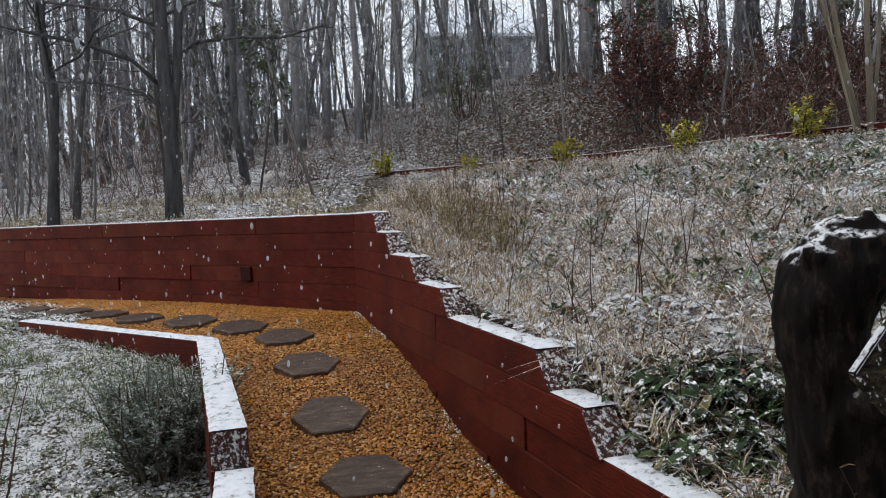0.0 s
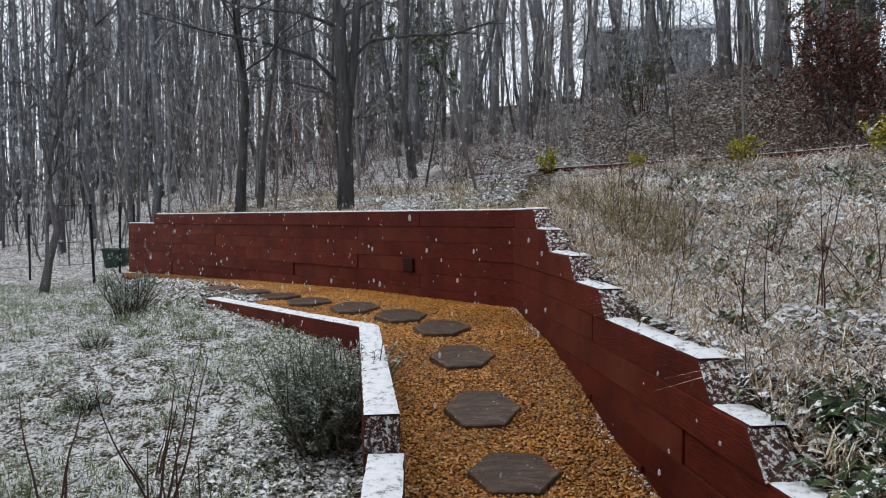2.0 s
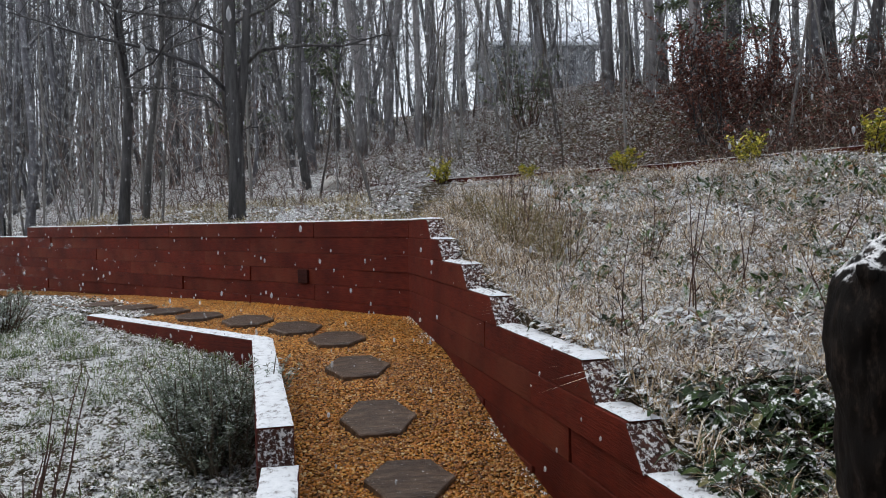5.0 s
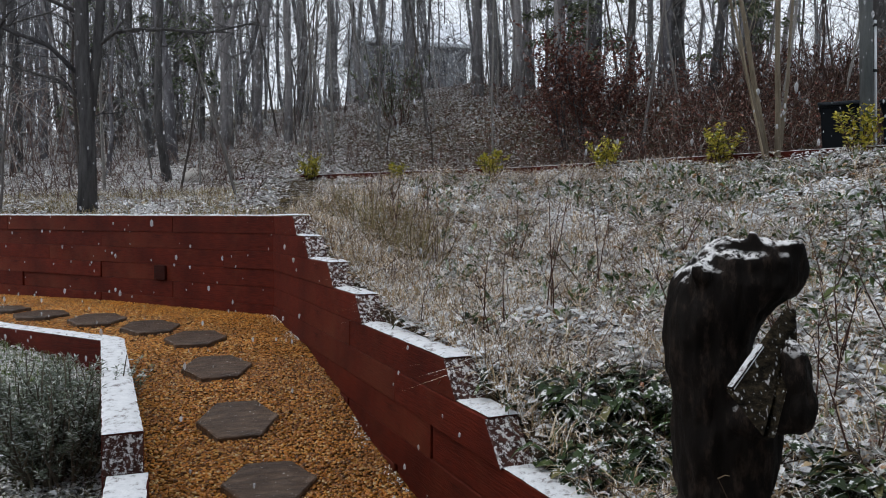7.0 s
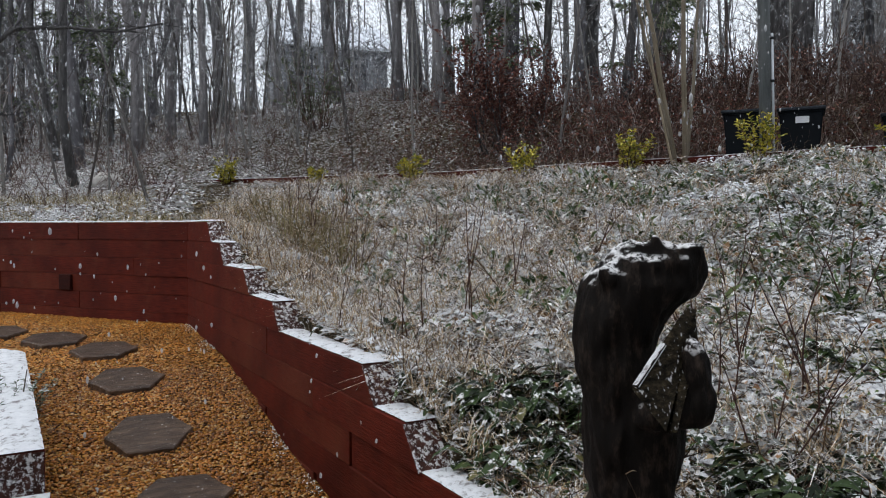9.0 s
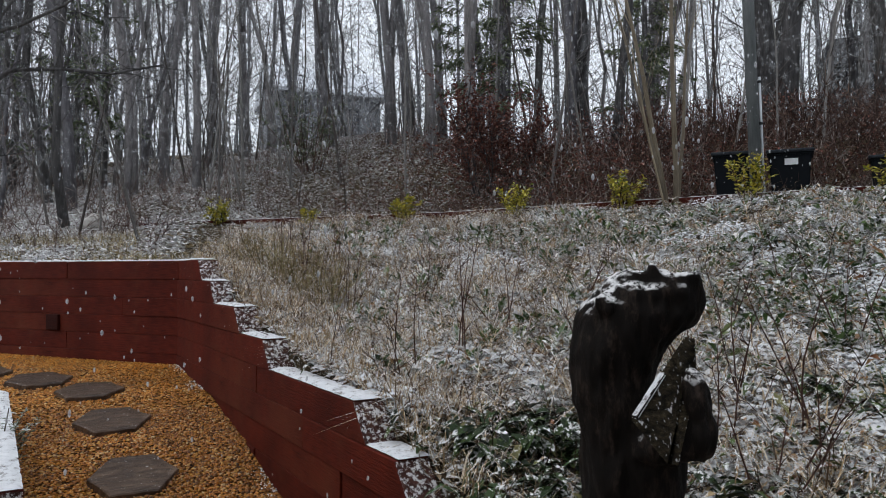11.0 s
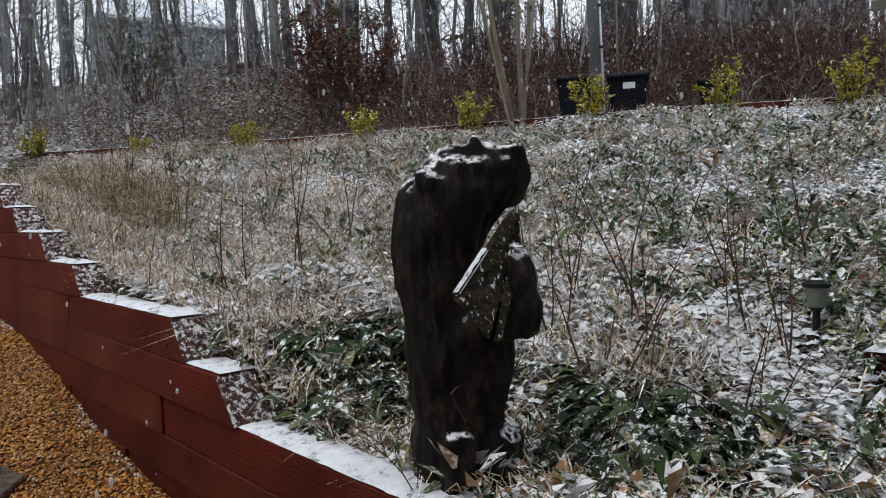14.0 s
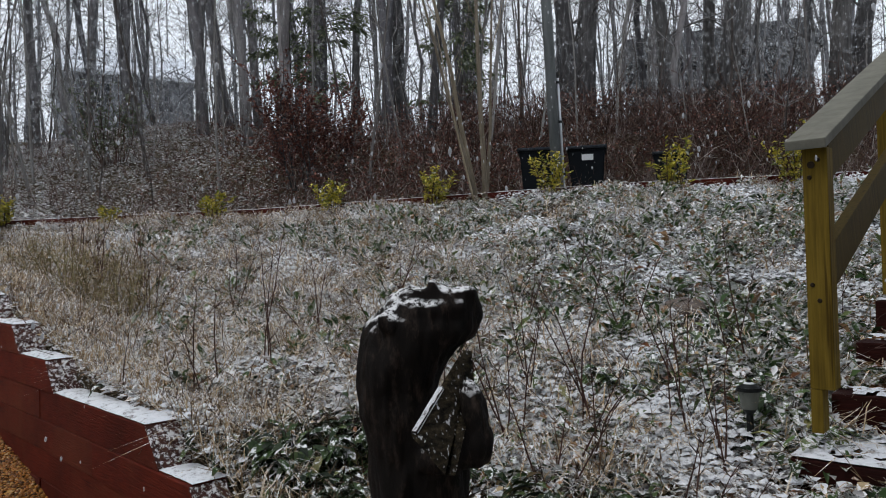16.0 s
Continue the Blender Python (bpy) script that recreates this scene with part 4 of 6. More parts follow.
M_LITTER = island_material("leaf_litter", [(0.0, (0.2, 0.115, 0.06)), (0.22, (0.4, 0.25, 0.14)), (0.42, (0.08, 0.055, 0.036)), (0.55, (0.27, 0.14, 0.085)), (0.68, (0.5, 0.38, 0.25)), (0.86, (0.1, 0.1, 0.05))], dust=0.2)
M_WOOD_LITTER = island_material("woodland_leaves", [(0.0, (0.15, 0.09, 0.06)), (0.25, (0.26, 0.17, 0.12)), (0.5, (0.08, 0.05, 0.04)), (0.7, (0.2, 0.1, 0.07)), (0.85, (0.38, 0.3, 0.22))], dust=0.2)
M_BANK = island_material("bank_leaves", [(0.0, (0.1, 0.05, 0.036)), (0.25, (0.16, 0.085, 0.06)), (0.5, (0.05, 0.028, 0.022)), (0.7, (0.13, 0.06, 0.044)), (0.9, (0.26, 0.18, 0.13))], dust=-0.14)
M_COVER = island_material("snowy_groundcover", [(0.0, (0.05, 0.095, 0.03)), (0.22, (0.1, 0.15, 0.05)), (0.4, (0.025, 0.045, 0.018)), (0.52, (0.17, 0.2, 0.07)), (0.6, (0.4, 0.23, 0.11)), (0.76, (0.22, 0.1, 0.05)), (0.9, (0.5, 0.38, 0.22))], 0.5, dust=0.08)
M_STRAW = island_material("dry_grass", [(0.0, (0.5, 0.37, 0.22)), (0.22, (0.25, 0.165, 0.095)), (0.36, (0.64, 0.5, 0.34)), (0.56, (0.1, 0.062, 0.034)), (0.72, (0.4, 0.3, 0.18)), (0.9, (0.74, 0.64, 0.5))], dust=0.01)
M_GREEN = island_material("green_grass", [(0.0, (0.12, 0.18, 0.055)), (0.4, (0.19, 0.24, 0.09)), (0.7, (0.08, 0.115, 0.045)), (0.88, (0.34, 0.32, 0.18))], dust=0.04)
M_BED = island_material("bed_scraps", [(0.0, (0.11, 0.1, 0.06)), (0.3, (0.18, 0.16, 0.1)), (0.55, (0.06, 0.065, 0.035)), (0.8, (0.34, 0.3, 0.22))], dust=0.1)
M_STALK = island_material("dark_stalks", [(0.0, (0.05, 0.03, 0.024)), (0.45, (0.09, 0.05, 0.04)), (0.78, (0.14, 0.088, 0.062))])
M_YELLOW = island_material("variegated_leaves", [(0.0, (0.56, 0.48, 0.06)), (0.4, (0.64, 0.57, 0.12)), (0.65, (0.2, 0.24, 0.045)), (0.85, (0.3, 0.3, 0.04)), (0.95, (0.75, 0.77, 0.72))], 0.5)
M_HELL = island_material("dark_leathery_leaves", [(0.0, (0.02, 0.038, 0.012)), (0.35, (0.04, 0.07, 0.022)), (0.6, (0.01, 0.018, 0.007)), (0.78, (0.08, 0.115, 0.04)), (0.94, (0.2, 0.19, 0.08))], 0.3, dust=-0.09)
M_ROSETTE = island_material("rosette_leaves", [(0.0, (0.045, 0.085, 0.028)), (0.3, (0.085, 0.14, 0.045)), (0.55, (0.022, 0.042, 0.016)), (0.68, (0.15, 0.19, 0.075)), (0.84, (0.3, 0.18, 0.09))], 0.4, dust=0.05)
M_FRESH = island_material("fresh_green_leaves", [(0.0, (0.05, 0.095, 0.03)), (0.3, (0.1, 0.16, 0.05)), (0.55, (0.025, 0.05, 0.018)), (0.7, (0.17, 0.22, 0.08)), (0.88, (0.3, 0.29, 0.1))], 0.35, dust=0.0)
M_ROSE = island_material("grey_green_needles", [(0.0, (0.16, 0.2, 0.14)), (0.3, (0.28, 0.32, 0.26)), (0.6, (0.42, 0.46, 0.4)), (0.84, (0.68, 0.72, 0.72))])
M_RUSSET = island_material("russet_leaves", [(0.0, (0.17, 0.07, 0.055)), (0.35, (0.24, 0.105, 0.08)), (0.62, (0.1, 0.045, 0.038)), (0.88, (0.32, 0.2, 0.16))])
M_UNDER = island_material("thin_grey_stems", [(0.0, (0.12, 0.11, 0.105)), (0.4, (0.2, 0.19, 0.18)), (0.8, (0.07, 0.06, 0.055))])
M_TWIG = island_material("grey_brown_stems", [(0.0, (0.1, 0.085, 0.065)), (0.5, (0.16, 0.14, 0.11)), (0.8, (0.22, 0.19, 0.14))])
M_TAN = island_material("tan_stalks", [(0.0, (0.2, 0.14, 0.085)), (0.4, (0.32, 0.24, 0.15)), (0.75, (0.11, 0.075, 0.05))])
M_OLIVE = island_material("olive_stems", [(0.0, (0.2, 0.17, 0.085)), (0.4, (0.34, 0.29, 0.16)), (0.75, (0.13, 0.1, 0.055))])
M_FRINGE = island_material("olive_dry_grass", [(0.0, (0.36, 0.28, 0.14)), (0.25, (0.2, 0.17, 0.075)), (0.45, (0.5, 0.4, 0.24)), (0.65, (0.11, 0.09, 0.045)), (0.82, (0.58, 0.5, 0.36))], dust=-0.06)
M_BRUSH = island_material("brown_brush", [(0.0, (0.08, 0.05, 0.044)), (0.3, (0.14, 0.095, 0.082)), (0.6, (0.22, 0.17, 0.15)), (0.85, (0.38, 0.34, 0.31))])
M_PINE = island_material("evergreen_needles", [(0.0, (0.085, 0.11, 0.06)), (0.4, (0.14, 0.17, 0.095)), (0.8, (0.24, 0.26, 0.16))])


def thinned(p, r=None, keep=0.3):
    """Fewer scraps under the dark leafy clumps behind the lower steps."""
    r = r or rng
    d = np.hypot((p[:, 0] - 0.95) / 0.62, (p[:, 1] - 2.38) / 0.62)
    d2 = np.hypot((p[:, 0] - 1.3) / 0.62, (p[:, 1] - 1.6) / 0.55)
    return p[r.random(len(p)) < keep + (1 - keep) * smooth01(np.minimum(d, d2), 0.6, 1.1)]


def build_slope_cover():
    # flat litter and groundcover leaves
    h = Heap()
    p = patchy(thinned(slope_points(120000, -0.6, 7.5, 0.9, 9.6, 1.15), None, 0.12), 3.5, 1.7, -0.12)
    p[:, 2] += rng.uniform(0.0, 0.04, len(p))
    h.add_many(*leaves(p, 0.055, 0.026, 0.85))
    p = thinned(slope_points(70000, 0.1, 3.6, 1.0, 4.2), None, 0.12)
    p[:, 2] += rng.uniform(0.0, 0.05, len(p))
    h.add_many(*leaves(p, 0.03, 0.013, 0.7))
    tagged(new("leaf_litter", h.mesh("leaf_litter", M_LITTER)), "fallen brown leaves and snow flecks on the slope", "leaf litter", kind="stuff")
    h = Heap()
    p = cleared(slope_points(240000, 0.3, 8, 0.8, 9.0, 1.1))
    w = smooth01(p[:, 0] - 0.12 * p[:, 1], 0.3, 2.6)
    p = p[rng.random(len(p)) < 0.12 + 0.6 * w]
    p = patchy(p, 2.6, 3.3, 0.04)
    p[:, 2] += rng.uniform(0.0, 0.1, len(p))
    near = p[:, 0] - 0.2 * p[:, 1] > 1.2
    h.add_many(*leaves(p[~near], 0.046, 0.022, 0.5))
    h.add_many(*leaves(p[near], 0.058, 0.028, 0.5))
    tagged(new("groundcover", h.mesh("groundcover", M_COVER, False)), "low green groundcover dusted with snow on the slope", "groundcover", kind="stuff")
    # dry grass, thick near the stepped wall, matted in all directions
    h = Heap()
    p = thinned(cleared(slope_points(80000, -0.6, 6, 1.2, 9.5, 0.9)), None, 0.04)
    w = 1 - smooth01(p[:, 0] - 0.22 * p[:, 1], 0.2, 2.6)
    p = p[rng.random(len(p)) < 0.16 + 0.7 * w]
    p = patchy(p, 1.3, 6.6, -0.25)
    p = p[np.maximum(side_a(p[:, 0], p[:, 1]), side_b(p[:, 0], p[:, 1])) > 0.3]
    p = p[rng.random(len(p)) < 1 - 0.75 * smooth01(beyond(p[:, 0], p[:, 1]), -2.6, -1.2)]
    p[:, 2] += rng.uniform(0, 0.04, len(p))
    h.add_many(*blades(p, 0.14, 0.0052, 1.6))
    q = slope_points(5000, -0.75, 0.9, 4.2, 7.6)
    q = patchy(q, 1.9, 8.1, 0.05)
    h.add_many(*blades(q, 0.24, 0.0042, 1.1))
    for cx, cy, k in ((1.45, 2.5, 260), (1.5, 2.85, 200), (1.15, 2.95, 160), (0.3, 4.9, 200), (0.15, 5.3, 200), (0.05, 5.8, 200), (0.45, 5.4, 160), (2.2, 3.9, 160), (1.5, 4.6, 180), (1.8, 1.95, 200), (1.7, 3.4, 240), (1.1, 3.7, 260), (2.1, 2.9, 220), (0.9, 4.3, 260)):
        g = rng.normal(0, 1, (k, 2)) * np.array([0.14, 0.14]) * rng.uniform(0.6, 1.2)
        q = np.array([cx, cy]) + g
        q = q[np.maximum(side_a(q[:, 0], q[:, 1]), side_b(q[:, 0], q[:, 1])) > 0.16]
        h.add_many(*blades(np.concatenate([q, ground_z(q[:, 0], q[:, 1])[:, None]], 1), 0.2, 0.0036, 1.3))
    tagged(new("dry_grass", h.mesh("dry_grass", M_STRAW)), "matted straw-coloured dry grass with frost on the slope", "dry grass", kind="stuff")
    # scraps along the back of the walls
    s, d = rng.uniform(0, 5.5, 9000), 0.12 + 0.45 * rng.random(9000)
    q = CORNER[None] + s[:, None] * DIR_B[None] + d[:, None] * NOR_B[None]
    q = np.concatenate([q, ground_z(q[:, 0], q[:, 1])[:, None] + rng.uniform(0, 0.04, (9000, 1))], 1)
    h = Heap()
    h.add_many(*leaves(q[:5000], 0.036, 0.015, 0.7))
    h.add_many(*blades(q, 0.12, 0.0045, 1.0))
    tagged(new("wall_back_litter", h.mesh("wall_back_litter", M_STRAW)), "leaf scraps and dead grass behind the stepped wall", "leaf litter", kind="stuff")
    # small leafy rosettes
    r = np.random.default_rng(29)
    h = Heap()
    p = cleared(slope_points(2600, 0.3, 7.6, 0.9, 8.8, 1.15, r))
    w = smooth01(p[:, 0] - 0.12 * p[:, 1], 0.0, 2.2)
    near = np.hypot((p[:, 0] - 0.95) / 0.62, (p[:, 1] - 2.38) / 0.62) < 0.9
    p, w = p[~near], w[~near]
    p = patchy(p[(r.random(len(p)) < 0.42 + 0.58 * w) & (beyond(p[:, 0], p[:, 1]) < -0.45)], 1.5, 12.2, -0.1)
    n = 11
    k = len(p) * n
    size = np.repeat(r.uniform(0.6, 1.3, len(p)), n)
    turn = (np.arange(k) % n) * 2.4 + r.normal(0, 0.3, k)
    rise = r.uniform(0.05, 1.1, k)
    base = np.repeat(p, n, 0) + np.stack([np.cos(turn), np.sin(turn), 0 * turn], -1) * (0.02 * size)[:, None] + np.stack([0 * rise, 0 * rise, 0.02 + 0.05 * rise * size], -1)
    h.add_many(*leaves(base, 0.1, 0.042, 0.5, r, 0.35, turn, rise))
    tagged(new("leafy_rosettes", h.mesh("leafy_rosettes", M_ROSETTE)), "low green leaf rosettes among snow and straw", "groundcover", kind="stuff")
    # crumbs of snow resting on the matted growth
    h = Heap()
    p = patchy(thinned(slope_points(120000, -0.4, 7.8, 0.9, 9.6, 0.8, r), r, 0.2), 2.4, 9.4, -0.12)
    p = p[(side_b(p[:, 0], p[:, 1]) > 0.3 + 0.5 * r.random(len(p))) & ((p[:, 0] > 1.8) | (beyond(p[:, 0], p[:, 1]) < -0.7))]
    p = np.concatenate([p, patchy(thinned(slope_points(20000, 0.3, 4.5, 1.0, 5.0, 1.0, r), r, 0.15), 3.0, 2.8, -0.02)])
    # drift of snow in the hollow that runs down past the small stones
    f = r.random(2600)
    q = np.stack([np.interp(f, [0, 0.35, 0.7, 1], [2.66, 2.4, 2.14, 1.95]) + r.normal(0, 0.07, 2600), np.interp(f, [0, 0.35, 0.7, 1], [2.8, 2.47, 2.16, 1.84]) + r.normal(0, 0.07, 2600)], -1)
    q = patchy(np.concatenate([q, ground_z(q[:, 0], q[:, 1])[:, None]], 1), 5.0, 4.1, -0.15)
    p = np.concatenate([p, q])
    k = len(p)
    a = np.arange(6) * math.pi / 3
    rad = r.uniform(0.007, 0.026, (k, 1)) * r.uniform(0.6, 1.3, (k, 6))
    ring = np.stack([np.cos(a)[None] * rad, np.sin(a)[None] * rad, r.normal(-0.004, 0.004, (k, 6))], -1)
    top = np.stack([r.normal(0, 0.004, k), r.normal(0, 0.004, k), r.uniform(0.003, 0.011, k)], -1)[:, None]
    rise = np.stack([0 * p[:, 0], 0 * p[:, 0], r.uniform(0.012, 0.07, k)], -1)
    h.add_many(np.concatenate([ring, top], 1) + (p + rise)[:, None], [(j, (j + 1) % 6, 6) for j in range(6)])
    tagged(new("snow_crumbs", h.mesh("snow_crumbs", M_SNOW, True)), "small crumbs of snow caught on the matted growth", "snow", kind="stuff")
    # combed mats of fallen straw
    h = Heap()
    p = cleared(slope_points(1900, -0.5, 6.0, 1.2, 8.8, 1.0, r))
    w = 1 - smooth01(p[:, 0] - 0.3 * p[:, 1], 0.3, 2.8)
    p = thinned(p[(r.random(len(p)) < 0.22 + 0.7 * w) & (side_b(p[:, 0], p[:, 1]) > 0.35)], r, 0.0)
    n = 34
    k = len(p) * n
    q = np.repeat(p, n, 0) + np.stack([r.normal(0, 0.07, k), r.normal(0, 0.07, k), r.uniform(0.01, 0.05, k)], -1)
    turn = np.repeat(r.uniform(0, 6.283, len(p)), n) + r.normal(0, 0.45, k)
    h.add_many(*blades(q, 0.17, 0.0055, 1.6, r, turn))
    tagged(new("straw_mats", h.mesh("straw_mats", M_STRAW)), "pale combed mats of fallen dead grass", "dry grass", kind="stuff")
    # twiggy weed stalks
    for name, mat, k, seed, low, high in (("weed_stalks", M_STALK, 1500, 9, 0.12, 0.42), ("tan_stalks", M_TAN, 1400, 19, 0.1, 0.34)):
        h = Heap()
        r = np.random.default_rng(seed)
        p = slope_points(k, -0.6, 4.6, 1.2, 8.5, 1.0, r)
        p = p[r.random(len(p)) < 0.2 + 0.8 * (1 - smooth01(p[:, 0] - 0.25 * p[:, 1], 0.3, 2.0))]
        for b in p:
            ht = r.uniform(low, high)
            d = np.array([r.normal(0, 1.0), r.normal(0, 1.0), 0.8])
            q, qr = limb(r, b - (0, 0, 0.02), d / np.linalg.norm(d), ht, 0.0026, 0.18, 4, 0.02)
            h.add(*tube(q, qr, 3))
            for _ in range(3):
                j = r.integers(1, 5)
                d2 = np.array([r.normal(0, 1), r.normal(0, 1), 0.6])
                t, tr = limb(r, q[j], d2 / np.linalg.norm(d2), ht * r.uniform(0.15, 0.4), 0.0018, 0.15, 2, 0.05)
                h.add(*tube(t, tr, 3))
        tagged(new(name, h.mesh(name, mat)), "dead dark weed stalks standing on the slope" if name == "weed_stalks" else "dry tan weed stalks tangled on the slope", "weeds", kind="stuff")


build_slope_cover()


def build_woodland_floor():
    h = Heap()
    r = np.random.default_rng(14)
    k = 190000
    y = 5.0 + 19 * r.random(k) ** 1.15
    x = r.uniform(-12, 12, k)
    ok = (side_a(x, y) > 0.2) & ((beyond(x, y) > 0.1) | (x < -0.9))
    x, y = x[ok], y[ok]
    p = np.stack([x, y, ground_z(x, y) + r.uniform(0, 0.04, len(x))], -1)
    on_bank = (beyond(p[:, 0], p[:, 1]) > 1.3) & (p[:, 0] > 0.8 + 3.2 * r.random(len(p)))
    h.add_many(*leaves(p[on_bank], 0.06, 0.034, 0.75, r))
    tagged(new("bank_litter", h.mesh("bank_litter", M_BANK)), "reddish-brown fallen leaves on the bank", "leaf litter", kind="stuff")
    h = Heap()
    p = p[~on_bank]
    h.add_many(*leaves(p, 0.06, 0.034, 0.75, r))
    tagged(new("woodland_litter", h.mesh("woodland_litter", M_WOOD_LITTER)), "snow-flecked fallen leaves on the woodland floor", "leaf litter", kind="stuff")
    # brush on the bank
    h = Heap()
    k = 2400
    u, v = r.uniform(-2.5, 16, k), 1.7 + 4.6 * r.random(k) ** 1.2
    x, y = edge_point(0)[0] + 0.8 * u + 0.6 * v, edge_point(0)[1] - 0.6 * u + 0.8 * v
    ok = r.random(k) < 0.08 + 0.92 * smooth01(u, -0.5, 4.0)
    for a, b in zip(x[ok], y[ok]):
        base = np.array([a, b, float(ground_z(a, b)) - 0.03])
        ht = r.uniform(0.2, 0.75)
        for _ in range(2):
            d = np.array([r.normal(0, 0.45), r.normal(0, 0.45), 1])
            q, qr = limb(r, base, d / np.linalg.norm(d), ht * r.uniform(0.6, 1.1), 0.007, 0.14, 3, -0.03)
            h.add(*tube(q, qr, 3))
            for _ in range(3):
                j = r.integers(1, 4)
                d2 = d + r.normal(0, 0.8, 3)
                t, tr = limb(r, q[j], d2 / np.linalg.norm(d2), ht * r.uniform(0.25, 0.6), 0.0045, 0.15, 2, 0)
                h.add(*tube(t, tr, 3))
    for _ in range(800):
        s, d = r.uniform(-2.5, 11), 0.8 + 10 * r.random() ** 1.1
        a, b = CORNER + DIR_A * s + NOR_A * d
        if beyond(a, b) < 1.0 and a > -1.2:
            continue
        base = np.array([a, b, float(ground_z(a, b)) - 0.03])
        ht = r.uniform(0.2, 0.7) * (0.35 + 0.65 * smooth01(d, 1, 3))
        for _ in range(2):
            dr = np.array([r.normal(0, 0.4), r.normal(0, 0.4), 1])
            q, qr = limb(r, base, dr / np.linalg.norm(dr), ht * r.uniform(0.6, 1.1), 0.007, 0.14, 4, -0.03)
            h.add(*tube(q, qr, 3))
            for _ in range(4):
                j = r.integers(1, 5)
                d2 = dr + r.normal(0, 0.8, 3)
                t, tr = limb(r, q[j], d2 / np.linalg.norm(d2), ht * r.uniform(0.25, 0.6), 0.005, 0.15, 2, 0)
                h.add(*tube(t, tr, 3))
    tagged(new("brushwood", h.mesh("brushwood", M_BRUSH)), "tangled reddish-brown brush on the bank below the wood", "brush", kind="stuff")
    h = Heap()
    k = 70000
    u, v = r.uniform(-1.0, 16, k), 1.8 + 4.4 * r.random(k)
    x, y = edge_point(0)[0] + 0.8 * u + 0.6 * v, edge_point(0)[1] - 0.6 * u + 0.8 * v
    p = np.stack([x, y, ground_z(x, y) + 0.7 * r.random(k) ** 1.5], -1)
    p = p[r.random(k) < 0.1 + 0.6 * smooth01(u, 0, 4)]
    p = patchy(p, 0.6, 5.5, -0.15)
    h.add_many(*leaves(p, 0.055, 0.03, 0.4, r))
    tagged(new("bank_foliage", h.mesh("bank_foliage", M_RUSSET)), "withered russet leaves clinging to brush on the bank", "brush", kind="stuff")
    h = Heap()
    for _ in range(900):
        u, v = r.uniform(3.5, 17), 2.6 + 3.6 * r.random()
        a, b = edge_point(u, v)
        base = np.array([a, b, float(ground_z(a, b)) - 0.03])
        ht = r.uniform(0.35, 1.0)
        for _ in range(2):
            dr = np.array([r.normal(0, 0.5), r.normal(0, 0.5), 1])
            q, qr = limb(r, base, dr / np.linalg.norm(dr), ht * r.uniform(0.6, 1.1), 0.009, 0.18, 3, -0.05)
            h.add(*tube(q, qr, 3))
            for _ in range(6):
                d2 = dr + r.normal(0, 0.9, 3)
                t, tr = limb(r, q[r.integers(1, 4)], d2 / np.linalg.norm(d2), ht * r.uniform(0.25, 0.6), 0.006, 0.15, 2, -0.03)
                h.add(*tube(t, tr, 3))
    tagged(new("bank_thicket", h.mesh("bank_thicket", M_STALK)), "dark tangled briars along the foot of the wood", "brush", kind="stuff")
    # thin saplings through the near wood
    h = Heap()
    for _ in range(520):
        y = r.uniform(6.5, 24)
        x = r.uniform(-0.95 * y - 3, -0.48 * y) if r.random() < 0.55 else r.uniform(-0.48 * y, 14)
        if side_a(x, y) < 0.4 or (x > -0.8 and beyond(x, y) < 2.4):
            continue
        base = np.array([x, y, float(ground_z(x, y)) - 0.05])
        ht, d = r.uniform(1.2, 5.5), np.array([r.normal(0, 0.12), r.normal(0, 0.12), 1])
        q, qr = limb(r, base, d / np.linalg.norm(d), ht, 0.008 + 0.004 * ht, 0.05, 7, 0.02)
        h.add(*tube(q, qr, 4))
        for _ in range(9):
            j = r.integers(2, 8)
            a = r.uniform(0, 6.28)
            t, tr = limb(r, q[j], (math.cos(a) * 0.8, math.sin(a) * 0.8, 0.6), ht * r.uniform(0.12, 0.3), 0.006, 0.15, 4, 0.03)
            h.add(*tube(t, tr, 3))
    tagged(new("understorey_saplings", h.mesh("understorey_saplings", M_UNDER)), "thin bare understorey saplings in the wood", "saplings", kind="stuff")
    h = Heap()
    for _ in range(620):
        s, d = r.uniform(1.5, 15), 3.0 + 11 * r.random()
        a, b = CORNER + DIR_A * s + NOR_A * d
        if a > -3.0 - 0.12 * b:
            continue
        base = np.array([a, b, float(ground_z(a, b)) - 0.05])
        ht = r.uniform(0.8, 2.4)
        dr = np.array([r.normal(0, 0.3), r.normal(0, 0.3), 1])
        q, qr = limb(r, base, dr / np.linalg.norm(dr), ht, 0.012, 0.12, 4, 0.0)
        h.add(*tube(q, qr, 3))
        for _ in range(8):
            d2 = dr + r.normal(0, 0.8, 3)
            t, tr = limb(r, q[r.integers(1, 5)], d2 / np.linalg.norm(d2), ht * r.uniform(0.25, 0.55), 0.008, 0.15, 2, 0)
            h.add(*tube(t, tr, 3))
    tagged(new("thicket", h.mesh("thicket", M_BRUSH)), "brown twiggy thicket under the trees", "brush", kind="stuff")
    # grass fringe behind the long wall
    h = Heap()
    s, d = r.uniform(-0.3, 7.5, 15000), 0.2 + 2.2 * r.random(15000) ** 1.5
    x, y = CORNER[0] + DIR_A[0] * s + NOR_A[0] * d, CORNER[1] + DIR_A[1] * s + NOR_A[1] * d
    p = patchy(np.stack([x, y, ground_z(x, y)], -1), 1.4, 7.7, -0.08)
    h.add_many(*blades(p, 0.15, 0.006, 0.9, r))
    p = patchy(np.stack([x, y, ground_z(x, y)], -1), 2.1, 1.3, 0.1)
